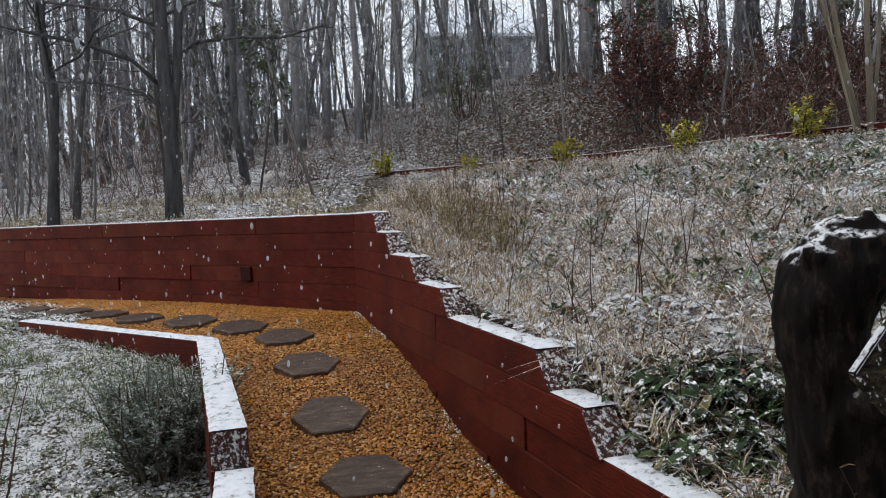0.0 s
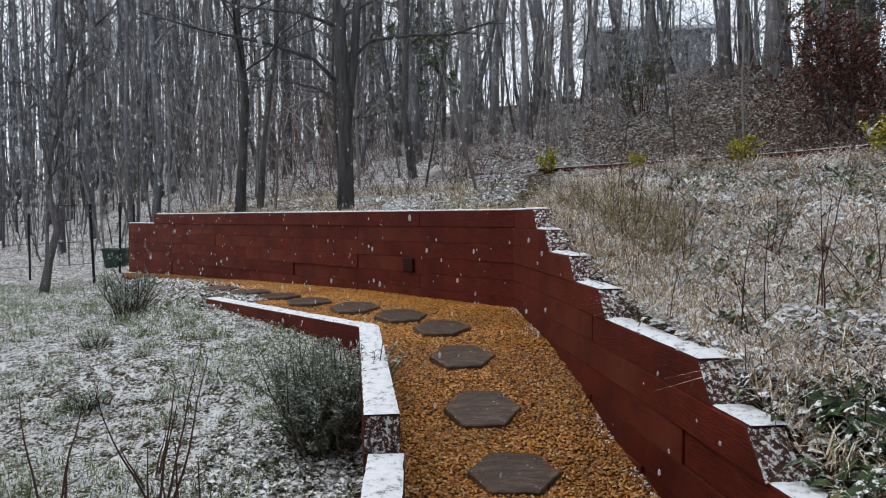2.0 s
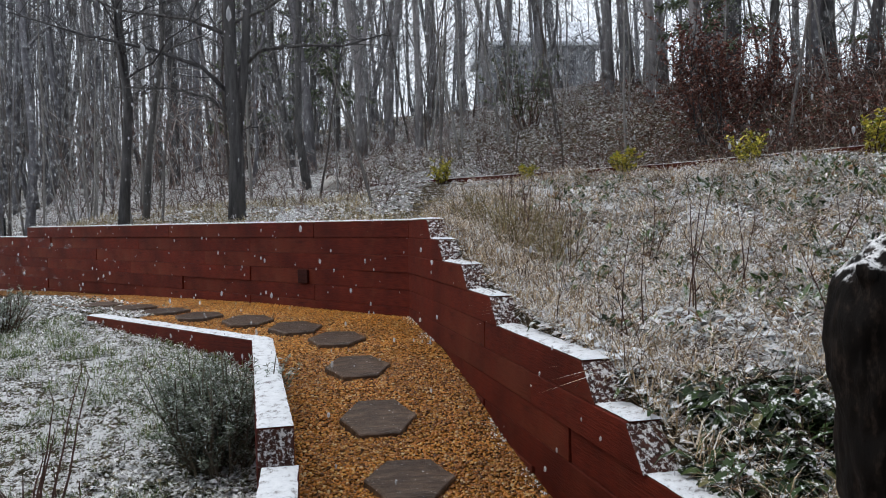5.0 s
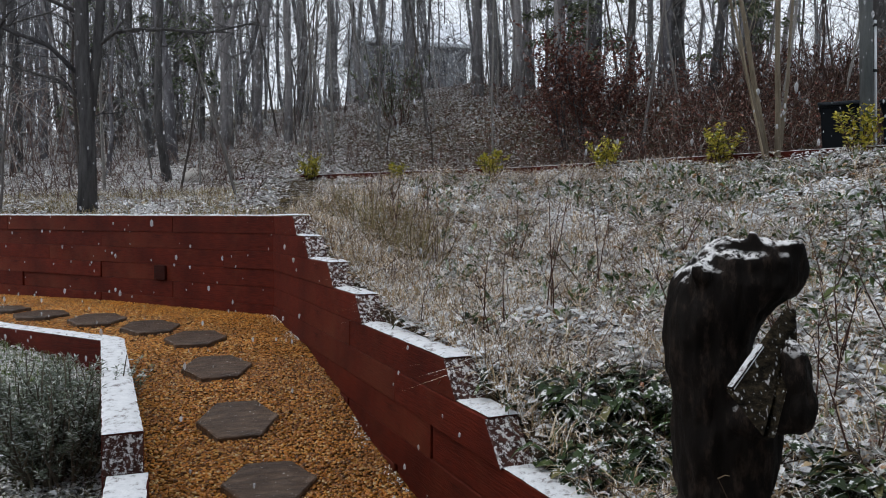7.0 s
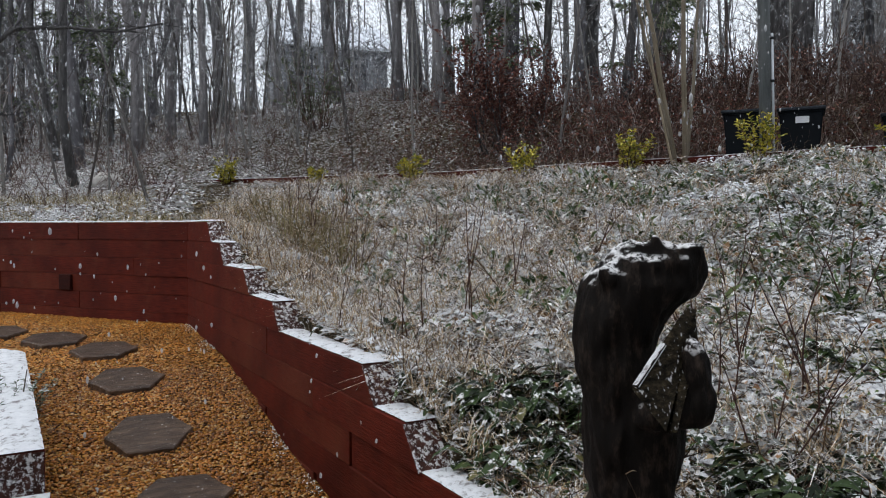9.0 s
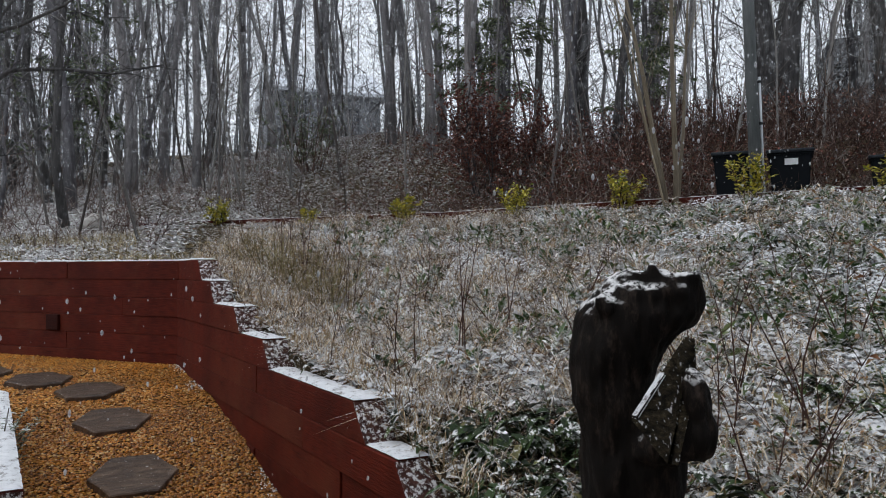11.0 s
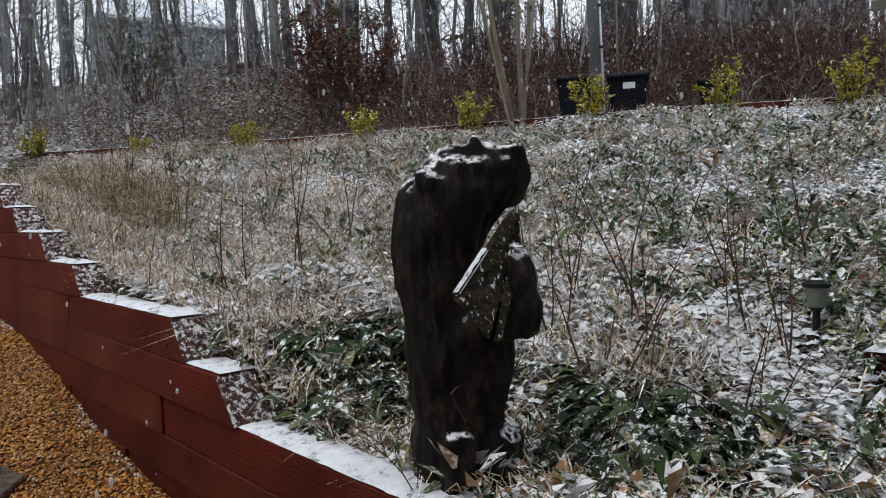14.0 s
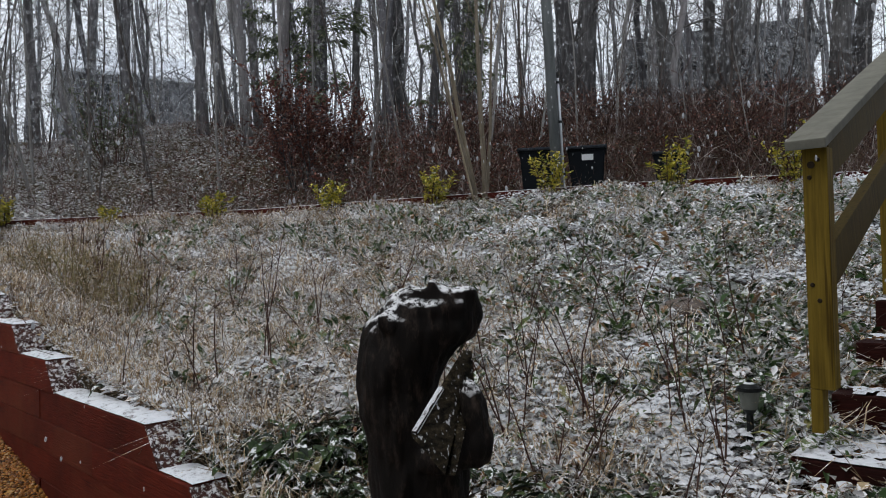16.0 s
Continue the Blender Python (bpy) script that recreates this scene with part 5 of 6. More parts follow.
    h.add_many(*leaves(p + np.array([0, 0, 0.01]), 0.06, 0.03, 0.7, r))
    tagged(new("wall_top_grass", h.mesh("wall_top_grass", M_FRINGE)), "dry grass fringe along the top of the wall", "dry grass", kind="stuff")


build_woodland_floor()


def build_bed_cover():
    r = np.random.default_rng(17)
    k = 90000
    y = 1.2 + 8.5 * r.random(k) ** 1.5
    x = kerb_x(y) - 0.12 - 7 * r.random(k) ** 1.2
    p = np.stack([x, y, ground_z(x, y) + r.uniform(0, 0.02, k)], -1)
    h = Heap()
    h.add_many(*leaves(p, 0.03, 0.013, 0.75, r))
    near = p[(np.hypot(p[:, 0] + 1.2, p[:, 1] - 2.9) < 0.75)]
    h.add_many(*leaves(near + np.array([0, 0, 0.01]), 0.045, 0.024, 0.7, r))
    yy = r.uniform(5.6, 8.2, 9000)
    xx = kerb_x(yy) + r.normal(-0.1, 0.35, 9000)
    ok = (side_a(xx, yy) < -0.05) & (xx < -2.9)
    far = np.stack([xx[ok], yy[ok], np.maximum(ground_z(xx[ok], yy[ok]), np.where(xx[ok] > kerb_x(yy[ok]), gravel_z(xx[ok], yy[ok]), -9)) + 0.012], -1)
    h.add_many(*leaves(far, 0.05, 0.026, 0.75, r))
    tagged(new("bed_litter", h.mesh("bed_litter", M_BED)), "snowy leaf scraps and soil crumbs on the bed", "leaf litter", kind="stuff")
    h = Heap()
    h.add_many(*blades(p[:40000] + np.array([0.01, 0.01, 0]), 0.035, 0.0045, 1.0, r))
    q = patchy(p, 1.3, 2.2, 0.08)
    h.add_many(*blades(q, 0.06, 0.005, 0.8, r))
    for _ in range(64):
        yy = r.uniform(2.2, 7)
        xx = kerb_x(yy) - r.uniform(0.5, 4)
        c = np.stack([r.normal(xx, 0.06, 120), r.normal(yy, 0.06, 120)], -1)
        h.add_many(*blades(np.concatenate([c, ground_z(c[:, 0], c[:, 1])[:, None]], 1), 0.09, 0.0055, 0.9, r))
    tagged(new("bed_grass", h.mesh("bed_grass", M_GREEN)), "short green grass tufts dusted with snow", "grass", kind="stuff")


build_bed_cover()


# ---- shrubs ----
def stem_bush(name, at, height, spread, stems, leaf, mats, label, category, seed, group="", upright=0.6, sub=2):
    """A shrub: woody stems with leaves or needles along them."""
    r = np.random.default_rng(seed)
    e = thing(name, on_ground(*at), label, category, group)
    wood, green = Heap(), Heap()
    pts = []
    for _ in range(stems):
        a, s = r.uniform(0, 6.283), r.random() ** 0.6
        d = np.array([math.cos(a) * s * spread / height * (1.4 - upright), math.sin(a) * s * spread / height * (1.4 - upright), 1])
        b = np.array([math.cos(a), math.sin(a), 0]) * s * spread * 0.35
        q, qr = limb(r, b - (0, 0, 0.03), d / np.linalg.norm(d), height * r.uniform(0.65, 1.1), 0.006 + 0.004 * height, 0.1, 6, 0.06)
        wood.add(*tube(q, qr, 4))
        runs = [q]
        for _ in range(sub):
            j = r.integers(1, 5)
            d2 = d + r.normal(0, 0.5, 3)
            t, tr = limb(r, q[j], d2 / np.linalg.norm(d2), height * r.uniform(0.25, 0.5), 0.004, 0.12, 4, 0.08)
            wood.add(*tube(t, tr, 3))
            runs.append(t)
        for run in runs:
            run = np.array(run)
            f = r.uniform(0.15 if leaf[3] else 0.4, 1, leaf[2]) * (len(run) - 1)
            i = np.minimum(f.astype(int), len(run) - 2)
            pts.append(run[i] + (run[i + 1] - run[i]) * (f - i)[:, None])
    green.add_many(*leaves(np.concatenate(pts), leaf[0], leaf[1], 0.35, r, 0.15))
    for n, hp, mt in (("woody_frame", wood, mats[0]), ("foliage", green, mats[1])):
        ob = new(n, hp.mesh(n, mt))
        ob.parent = e
    return e


stem_bush("rosemary_bush", (-1.29, 3.32), 0.55, 0.36, 72, (0.028, 0.0075, 60, 1), (M_TWIG, M_ROSE), "grey-green rosemary bush dusted with snow beside the kerb", "shrub", 41, "", 0.75, 3)
stem_bush("garden_shrub", (-4.05, 5.65), 0.45, 0.4, 40, (0.03, 0.009, 30, 1), (M_STALK, M_ROSE), "small grey-green shrub on the snowy bed", "shrub", 42, "", 0.6)
stem_bush("garden_shrub", (-2.87, 3.6), 0.16, 0.2, 22, (0.03, 0.008, 12, 1), (M_STALK, M_ROSE), "low tufted shrub on the snowy bed", "shrub", 43, "", 0.4)
stem_bush("garden_shrub", (-3.5, 4.5), 0.15, 0.2, 18, (0.03, 0.008, 12, 1), (M_STALK, M_ROSE), "low tufted shrub on the snowy bed", "shrub", 44, "", 0.4)

for k, (a, h) in enumerate(((-0.65, 0.36), (0.75, 0.22), (2.0, 0.36), (3.3, 0.42), (4.4, 0.46), (5.55, 0.52), (6.7, 0.54), (7.8, 0.6))):
    x, y = edge_point(a, -0.22)
    stem_bush("yellow_shrub", (x, y), h, h * 0.42, 11, (0.048, 0.028, 18, 1), (M_STALK, M_YELLOW), "yellow-green variegated shrub along the timber edging", "shrub", 60 + k, "yellow shrubs along the edging", 0.55)

stem_bush("evergreen_shrub", (0.6, 14.6), 1.55, 0.75, 18, (0.09, 0.03, 24, 1), (M_STALK, M_PINE), "loose dark evergreen shrub at the wood's edge", "shrub", 81, "", 0.4)
stem_bush("russet_tree", (3.24, 10.9), 1.95, 1.25, 13, (0.06, 0.034, 40, 1), (M_BARK_DARK, M_RUSSET), "small tree keeping its withered russet leaves", "tree", 82, "", 0.7, 14)


def cedar(at, height, spread, seed, bare=0.1):
    """A narrow conifer: straight trunk, drooping boughs and dense flat sprays with gaps between them."""
    r = np.random.default_rng(seed)
    e = thing("evergreen_tree", on_ground(*at), "narrow dark green conifer among bare trunks", "tree", "evergreens in the wood")
    wood, green = Heap(), Heap()
    wood.add(*tube([(0, 0, -0.1), (0.03, 0, height * 0.4), (0, 0.02, height * 0.75), (0, 0, height)], [height * 0.013, height * 0.011, height * 0.007, 0.006], 7))
    for k in range(int(26 * height / 4)):
        f = bare + (0.98 - bare) * r.random()
        a = r.uniform(0, 6.283)
        ln = spread * (1 - f) ** 0.7 * r.uniform(0.55, 1.15) + 0.12
        q, qr = limb(r, (0, 0, f * height), (math.cos(a), math.sin(a), 0.35), ln, 0.012, 0.1, 5, -0.09)
        wood.add(*tube(q, qr, 4))
        q = np.array(q)
        m = int(70 * ln) + 12
        t = r.uniform(0.2, 1, m) ** 0.8 * 5
        i = np.minimum(t.astype(int), 4)
        p = q[i] + (q[i + 1] - q[i]) * (t - i)[:, None] + r.normal(0, 0.05, (m, 3))
        green.add_many(*leaves(p, 0.13, 0.035, 0.6, r, 0.5, a + r.normal(0, 0.7, m), r.normal(-0.15, 0.4, m)))
    for n, hp, mt in (("trunk", wood, M_BARK_DARK), ("foliage", green, M_PINE)):
        ob = new(n, hp.mesh(n, mt))
        ob.parent = e


for k, (x, y, h, w) in enumerate(((4.5, 14.4, 6.4, 1.25), (4.0, 15.4, 7.2, 1.1), (6.36, 12.05, 4.6, 0.9), (-6.4, 18.5, 5.5, 1.1), (-3.9, 17.6, 6.5, 1.2), (-4.9, 19.2, 7.0, 1.1))):
    cedar((x, y), h, w, 90 + k, 0.12)

# upright dry growth behind the walls' corner
for k, (x, y, h) in enumerate(((0.36, 5.0, 0.36), (0.12, 5.45, 0.4), (0.42, 5.6, 0.32), (0.0, 6.0, 0.4), (0.25, 6.2, 0.34), (-0.2, 6.6, 0.34))):
    stem_bush("dry_grass_clump", (x, y), h, 0.32, 22, (0.05, 0.005, 9, 1), (M_OLIVE, M_STRAW), "upright clump of dry tan and olive stems behind the wall", "dry grass", 700 + k, "dry clumps behind the wall", 0.45, 3)


def build_myrtle():
    r = np.random.default_rng(23)
    e = thing("multi_stem_tree", on_ground(3.78, 6.5), "multi-stemmed tree with smooth tan bark by the edging", "tree")
    for lx, ly, ht, rd in ((-0.26, 0.05, 3.6, 0.022), (-0.15, 0.12, 3.8, 0.029), (0.05, -0.02, 3.9, 0.03), (0.17, 0.12, 3.6, 0.02), (-0.42, -0.1, 1.8, 0.012)):
        h, c = Heap(), Heap()
        q, qr = limb(r, (lx * 0.25, ly * 0.3, -0.1), (lx * 0.75, ly, 1), ht, rd, 0.03, 8, 0.02)
        h.add(*tube(q, qr, 7))
        for _ in range(7):
            j = r.integers(4, 9)
            a = r.uniform(0, 6.28)
            t, tr = limb(r, q[j], (math.cos(a) * 0.5, math.sin(a) * 0.5, 1), r.uniform(0.5, 1.4), qr[j] * 0.45, 0.1, 5, 0.05)
            c.add(*tube(t, tr, 4))
        ob = new("stem", h.mesh("stem", M_BARK_TAN, True))
        ob.parent = e
        tw = new("twig_spray", c.mesh("twig_spray", M_BARK_TAN, True))
        tw.parent = ob


build_myrtle()


def strap_plant(at, count, length, seed, spread=0.5):
    """A clump of long drooping leathery leaves."""
    r = np.random.default_rng(seed)
    h = Heap()
    for _ in range(int(count * 1.5)):
        a = r.uniform(0, 6.283)
        b = np.array([r.normal(0, spread * 0.35), r.normal(0, spread * 0.35), 0])
        ln, w = length * r.uniform(0.35, 0.7), r.uniform(0.011, 0.022)
        d, s = np.array([math.cos(a), math.sin(a), 0]), np.array([-math.sin(a), math.cos(a), 0])
        rise = r.uniform(0.3, 1.5)
        vs = []
        for k, f in enumerate((0, 0.3, 0.6, 0.85, 1.0)):
            c = b + d * ln * f * 0.75 + np.array([0, 0, ln * (rise * f - (0.35 + rise * 0.65) * f * f)])
            ww = w * (0.25, 0.85, 1, 0.6, 0.03)[k]
            vs += [c - s * ww + (0, 0, ww * 0.55), c, c + s * ww + (0, 0, ww * 0.55)]
        fs = [(3 * i + j, 3 * i + j + 1, 3 * i + j + 4, 3 * i + j + 3) for i in range(4) for j in range(2)]
        h.add(vs, fs)
    e = thing("leafy_clump", on_ground(*at), "clump of dark leathery leaves tipped with snow", "plant", "leafy clumps on the slope")
    ob = new("leaves", h.mesh("leaves", M_HELL))
    ob.parent = e


for k, (x, y, c, l) in enumerate(((0.8, 2.95, 20, 0.2), (1.3, 2.05, 26, 0.2), (1.75, 2.0, 26, 0.2), (2.45, 1.75, 44, 0.26), (2.6, 2.1, 36, 0.26), (2.2, 2.6, 34, 0.24), (2.9, 2.6, 40, 0.28), (3.3, 3.2, 30, 0.26), (1.9, 3.3, 26, 0.22), (0.6, 3.65, 26, 0.18), (0.6, 4.1, 24, 0.2), (2.6, 4.4, 28, 0.26), (3.6, 4.6, 30, 0.28), (4.5, 5.6, 30, 0.28), (1.5, 1.45, 34, 0.2), (3.6, 6.4, 26, 0.26), (5.4, 4.5, 30, 0.3), (6.2, 6.2, 30, 0.3), (4.8, 7.9, 26, 0.26))):
    push = max(0.0, 0.5 - float(side_b(x, y)))
    strap_plant((x + push * NOR_B[0], y + push * NOR_B[1]), c, l, 200 + k)
for k, (s, d) in enumerate(((3.3, 0.42), (3.55, 0.34), (3.75, 0.48), (3.95, 0.36), (4.15, 0.5), (4.35, 0.38), (3.6, 0.62), (3.95, 0.68), (4.6, 0.42), (3.35, 0.7), (4.3, 0.85), (4.55, 0.75))):
    x, y = CORNER + DIR_B * s + NOR_B * d
    if math.hypot(x - 0.96, y - 1.67) > 0.24 and k % 3 == 0:
        strap_plant((x, y), 34, 0.34, 260 + k, 0.42)


def leafy_shrub(at, count, reach, height, seed, mat=None, label="low dark evergreen shrub with snow on its outer leaves", group="leathery shrubs behind the wall"):
    """A low dome of oval leathery leaves round a dark hollow middle."""
    r = np.random.default_rng(seed)
    e = thing("leathery_shrub", on_ground(*at), label, "shrub", group)
    wood, green = Heap(), Heap()
    for _ in range(count):
        a, f = r.uniform(0, 6.283), r.random()
        out = np.array([math.cos(a), math.sin(a), 0])
        q, qr = limb(r, out * 0.03 - (0, 0, 0.03), out * (0.35 + f) + np.array([0, 0, 1.0 - 0.5 * f]), (0.6 * reach + 0.4 * height) * r.uniform(0.55, 1.05), 0.004, 0.1, 4, 0.02)
        wood.add(*tube(q, qr, 3))
        q = np.array(q)
        for _ in range(6):
            t = r.uniform(1.4, 4)
            i = min(int(t), 3)
            b = q[i] + (q[i + 1] - q[i]) * (t - i)
            b[2] = min(b[2], height * r.uniform(0.7, 1.05))
            w = a + r.normal(0, 0.9)
            d, sd = np.array([math.cos(w), math.sin(w), 0]), np.array([-math.sin(w), math.cos(w), r.normal(0, 0.3)])
            ln, hw, rise = r.uniform(0.055, 0.11), r.uniform(0.012, 0.019), r.uniform(-0.35, 0.55)
            vs = []
            for u, ww in ((0, 0.12), (0.3, 0.85), (0.6, 1.0), (0.85, 0.6), (1.0, 0.05)):
                c = b + d * ln * u + np.array([0, 0, ln * (rise * u - 0.55 * u * u)])
                vs += [c - sd * hw * ww + (0, 0, hw * ww * 0.4), c, c + sd * hw * ww + (0, 0, hw * ww * 0.4)]
            green.add(vs, [(3 * j + k, 3 * j + k + 1, 3 * j + k + 4, 3 * j + k + 3) for j in range(4) for k in range(2)])
    for n, hp, mt in (("woody_frame", wood, M_STALK), ("foliage", green, mat or M_HELL)):
        ob = new(n, hp.mesh(n, mt))
        ob.parent = e


for k, (x, y, c, w, h) in enumerate(((0.82, 2.55, 46, 0.26, 0.22), (0.98, 2.3, 50, 0.28, 0.24), (1.12, 2.62, 46, 0.26, 0.24), (0.78, 2.22, 36, 0.2, 0.15), (1.22, 2.32, 44, 0.26, 0.22), (1.3, 1.62, 46, 0.26, 0.22), (1.5, 1.9, 36, 0.22, 0.18), (1.4, 1.75, 40, 0.24, 0.2), (1.58, 1.6, 36, 0.24, 0.18), (0.98, 2.02, 30, 0.2, 0.14))):
    leafy_shrub((x, y), c, w, h, 500 + k)
for k, (x, y, c, w, h) in enumerate(((2.9, 2.7, 34, 0.2, 0.13), (2.72, 2.5, 26, 0.16, 0.11), (2.2, 2.46, 28, 0.17, 0.13), (2.52, 1.93, 34, 0.2, 0.16), (2.42, 1.76, 30, 0.18, 0.15), (2.56, 2.22, 28, 0.17, 0.13), (3.3, 2.75, 28, 0.19, 0.13), (3.05, 2.35, 30, 0.2, 0.15))):
    leafy_shrub((x, y), c, w, h, 540 + k, M_FRESH, "low green leafy plant dusted with snow", "green plants round the path light")


def tall_weed(at, height, seed, stems=3, thick=0.0036, twigs=9):
    r = np.random.default_rng(seed)
    e = thing("dead_weed", on_ground(*at), "tall dead dark-stemmed weed standing in snow", "weed", "tall dead weeds")
    for _ in range(stems):
        h = Heap()
        d = np.array([r.normal(0, 0.22), r.normal(0, 0.22), 1])
        q, qr = limb(r, (r.normal(0, 0.03), r.normal(0, 0.03), -0.03), d / np.linalg.norm(d), height * r.uniform(0.6, 1.1), thick, 0.07, 7, 0.03)
        h.add(*tube(q, qr, 5))
        for _ in range(twigs):
            j = r.integers(2, 8)
            a = r.uniform(0, 6.28)
            t, tr = limb(r, q[j], (math.cos(a), math.sin(a), 0.9), height * r.uniform(0.05, 0.15), 0.0022, 0.15, 3, 0.04)
            h.add(*tube(t, tr, 3))
        ob = new("stem", h.mesh("stem", M_STALK))
        ob.parent = e


for k, (x, y, h, c) in enumerate(((0.95, 3.5, 0.75, 3), (0.62, 3.3, 0.55, 3), (1.62, 2.35, 0.6, 4), (1.9, 2.3, 0.75, 3), (2.05, 1.75, 0.55, 3), (1.75, 1.6, 0.4, 3), (2.75, 2.35, 0.65, 3), (1.35, 2.9, 0.5, 3), (1.3, 3.9, 0.7, 3), (2.3, 3.4, 0.6, 3), (3.0, 3.9, 0.5, 2), (2.0, 4.4, 0.6, 3), (1.0, 4.9, 0.6, 3), (0.5, 5.0, 0.6, 5), (0.25, 5.6, 0.7, 6), (0.1, 6.2, 0.7, 6), (0.5, 6.3, 0.6, 5), (1.72, 2.05, 0.6, 3), (2.1, 2.0, 0.55, 3), (1.5, 1.95, 0.5, 3), (2.35, 2.3, 0.6, 3), (1.85, 2.6, 0.55, 3), (2.6, 2.9, 0.6, 3), (1.55, 2.75, 0.5, 3))):
    tall_weed((x, y), h, 300 + k, c, 0.0042)
for k, (x, y, h, c) in enumerate(((-1.72, 2.62, 0.63, 4), (-1.55, 2.45, 0.48, 4), (-1.95, 2.85, 0.45, 4), (-1.35, 2.2, 0.45, 3), (-2.1, 2.5, 0.525, 3))):
    tall_weed((x, y), h, 340 + k, c, 0.0065, 3)


# ---- carved bear beside the stepped wall ----
def build_bear():
    bm = bmesh.new()

    def blob(at, size, turn=(0, 0, 0)):
        m = Matrix.Translation(at) @ Euler([radians(a) for a in turn]).to_matrix().to_4x4() @ Matrix.Diagonal((*size, 1))
        bmesh.ops.create_icosphere(bm, subdivisions=3, radius=1, matrix=m)

    def loft(rows, power=2.4):
        """Rings up the log: height, centre along x, half width, half depth."""
        rings = []
        for z, c, w, d in rows:
            ring = []
            for k in range(24):
                a = 2 * math.pi * k / 24
                ca, sa = math.cos(a), math.sin(a)
                ring.append(bm.verts.new((c + w * math.copysign(abs(ca) ** (2 / power), ca), 0.01 + d * math.copysign(abs(sa) ** (2 / power), sa), z)))
            rings.append(ring)
        for lo, hi in zip(rings, rings[1:]):
            for k in range(24):
                bm.faces.new((lo[k], lo[(k + 1) % 24], hi[(k + 1) % 24], hi[k]))
        bm.faces.new(rings[0][::-1])
        bm.faces.new(rings[-1])

    # local x: towards the muzzle, y: away, z: up; the foot at 0
    # left and right edge of the log at each height
    edges = [(-0.2, -0.135, 0.165), (0.05, -0.145, 0.16), (0.095, -0.127, 0.11), (0.14, -0.141, 0.12), (0.21, -0.15, 0.14), (0.34, -0.152, 0.135), (0.42, -0.162, 0.1), (0.47, -0.173, 0.06), (0.53, -0.18, 0.045), (0.575, -0.18, 0.07), (0.615, -0.176, 0.105), (0.643, -0.172, 0.128), (0.67, -0.165, 0.165), (0.695, -0.155, 0.182), (0.728, -0.126, 0.194), (0.76, -0.1, 0.19), (0.785, -0.074, 0.178), (0.8, -0.05, 0.12), (0.812, -0.02, 0.07)]
    loft([(z, (lo + hi) / 2, (hi - lo) / 2, 0.13 if z < 0.5 else 0.12 if z < 0.7 else 0.105 if z < 0.78 else 0.08) for z, lo, hi in edges], 2.6)
    box(bm, (0.11, 0.13, 0.06), (0.125, 0, 0.772), Euler((0, radians(-6), 0)).to_matrix().to_4x4(), 0.012)
    blob((0.045, -0.05, 0.818), (0.016, 0.016, 0.02), (0, 20, 0))
    blob((-0.09, -0.085, 0.715), (0.024, 0.028, 0.034), (0, -25, 0))
    # arm, the raised paw and the feet
    blob((0.06, -0.1, 0.365), (0.09, 0.06, 0.05), (0, -15, 0))
    blob((0.15, -0.12, 0.47), (0.045, 0.055, 0.09), (0, -8, 0))
    blob((0.155, -0.12, 0.4), (0.052, 0.058, 0.075))
    blob((0.1, -0.09, 0.365), (0.075, 0.08, 0.05))
    box(bm, (0.085, 0.08, 0.15), (-0.02, -0.12, 0.02), Euler((radians(-10), radians(5), radians(12))).to_matrix().to_4x4(), 0.02)
    blob((0.09, -0.07, -0.03), (0.07, 0.06, 0.07))
    bmesh.ops.recalc_face_normals(bm, faces=list(bm.faces))
    raw = bpy.data.meshes.new("raw")
    bm.to_mesh(raw)
    bm.free()
    ob = new("carved_bear", raw)
    md = ob.modifiers.new("carve", "REMESH")
    md.mode, md.voxel_size, md.use_smooth_shade = "VOXEL", 0.009, True
    sm = ob.modifiers.new("soften", "SMOOTH")
    sm.iterations, sm.factor = 3, 0.5
    done = bpy.data.meshes.new_from_object(ob.evaluated_get(bpy.context.evaluated_depsgraph_get()))
    ob.modifiers.clear()
    bm = bmesh.new()
    bm.from_mesh(done)
    for v in bm.verts:
        p = v.co
        v.co += v.normal * (0.013 * noise.noise(Vector((p.x * 14, p.y * 14, p.z * 9))) + 0.009 * noise.noise(Vector((p.x * 50, p.y * 50, p.z * 14))))
    # the slab of bark that it holds, with snow along its upper edge
    corners = [Vector(p) for p in ((-0.03, -0.25, 0.452), (0.128, -0.085, 0.64), (0.132, -0.1, 0.54), (0.055, -0.27, 0.355))]
    n1 = 10
    face = []
    for i in range(n1 + 1):
        for j in range(n1 + 1):
            f, g = i / n1, j / n1
            p = (corners[0] * (1 - f) + corners[1] * f) * (1 - g) + (corners[3] * (1 - f) + corners[2] * f) * g
            edge = i in (0, n1) or j in (0, n1)
            face.append(bm.verts.new(p + Vector((0, 0 if edge else -0.006 - 0.006 * noise.noise(p * 70), 0))))
    for i in range(n1):
        for j in range(n1):
            k = i * (n1 + 1) + j
            bm.faces.new((face[k], face[k + 1], face[k + n1 + 2], face[k + n1 + 1])).material_index = 1
    rim = [bm.verts.new(c) for c in corners] + [bm.verts.new(c + Vector((0.028, 0.012, -0.006))) for c in corners]
    for q in ((0, 1, 5, 4), (1, 2, 6, 5), (2, 3, 7, 6), (3, 0, 4, 7), (4, 5, 6, 7)):
        bm.faces.new([rim[k] for k in q]).material_index = 1
    along = (corners[1] - corners[0]).normalized()
    turn = along.to_track_quat("X", "Z").to_matrix().to_4x4()
    for f0, f1, up, w in ((0.0, 0.52, 0.003, 0.02),):
        c = corners[0] + (corners[1] - corners[0]) * ((f0 + f1) / 2) + Vector((0.008, 0.004, up))
        box(bm, ((f1 - f0) * (corners[1] - corners[0]).length, w, 0.012), c, turn, 0.004, 2)
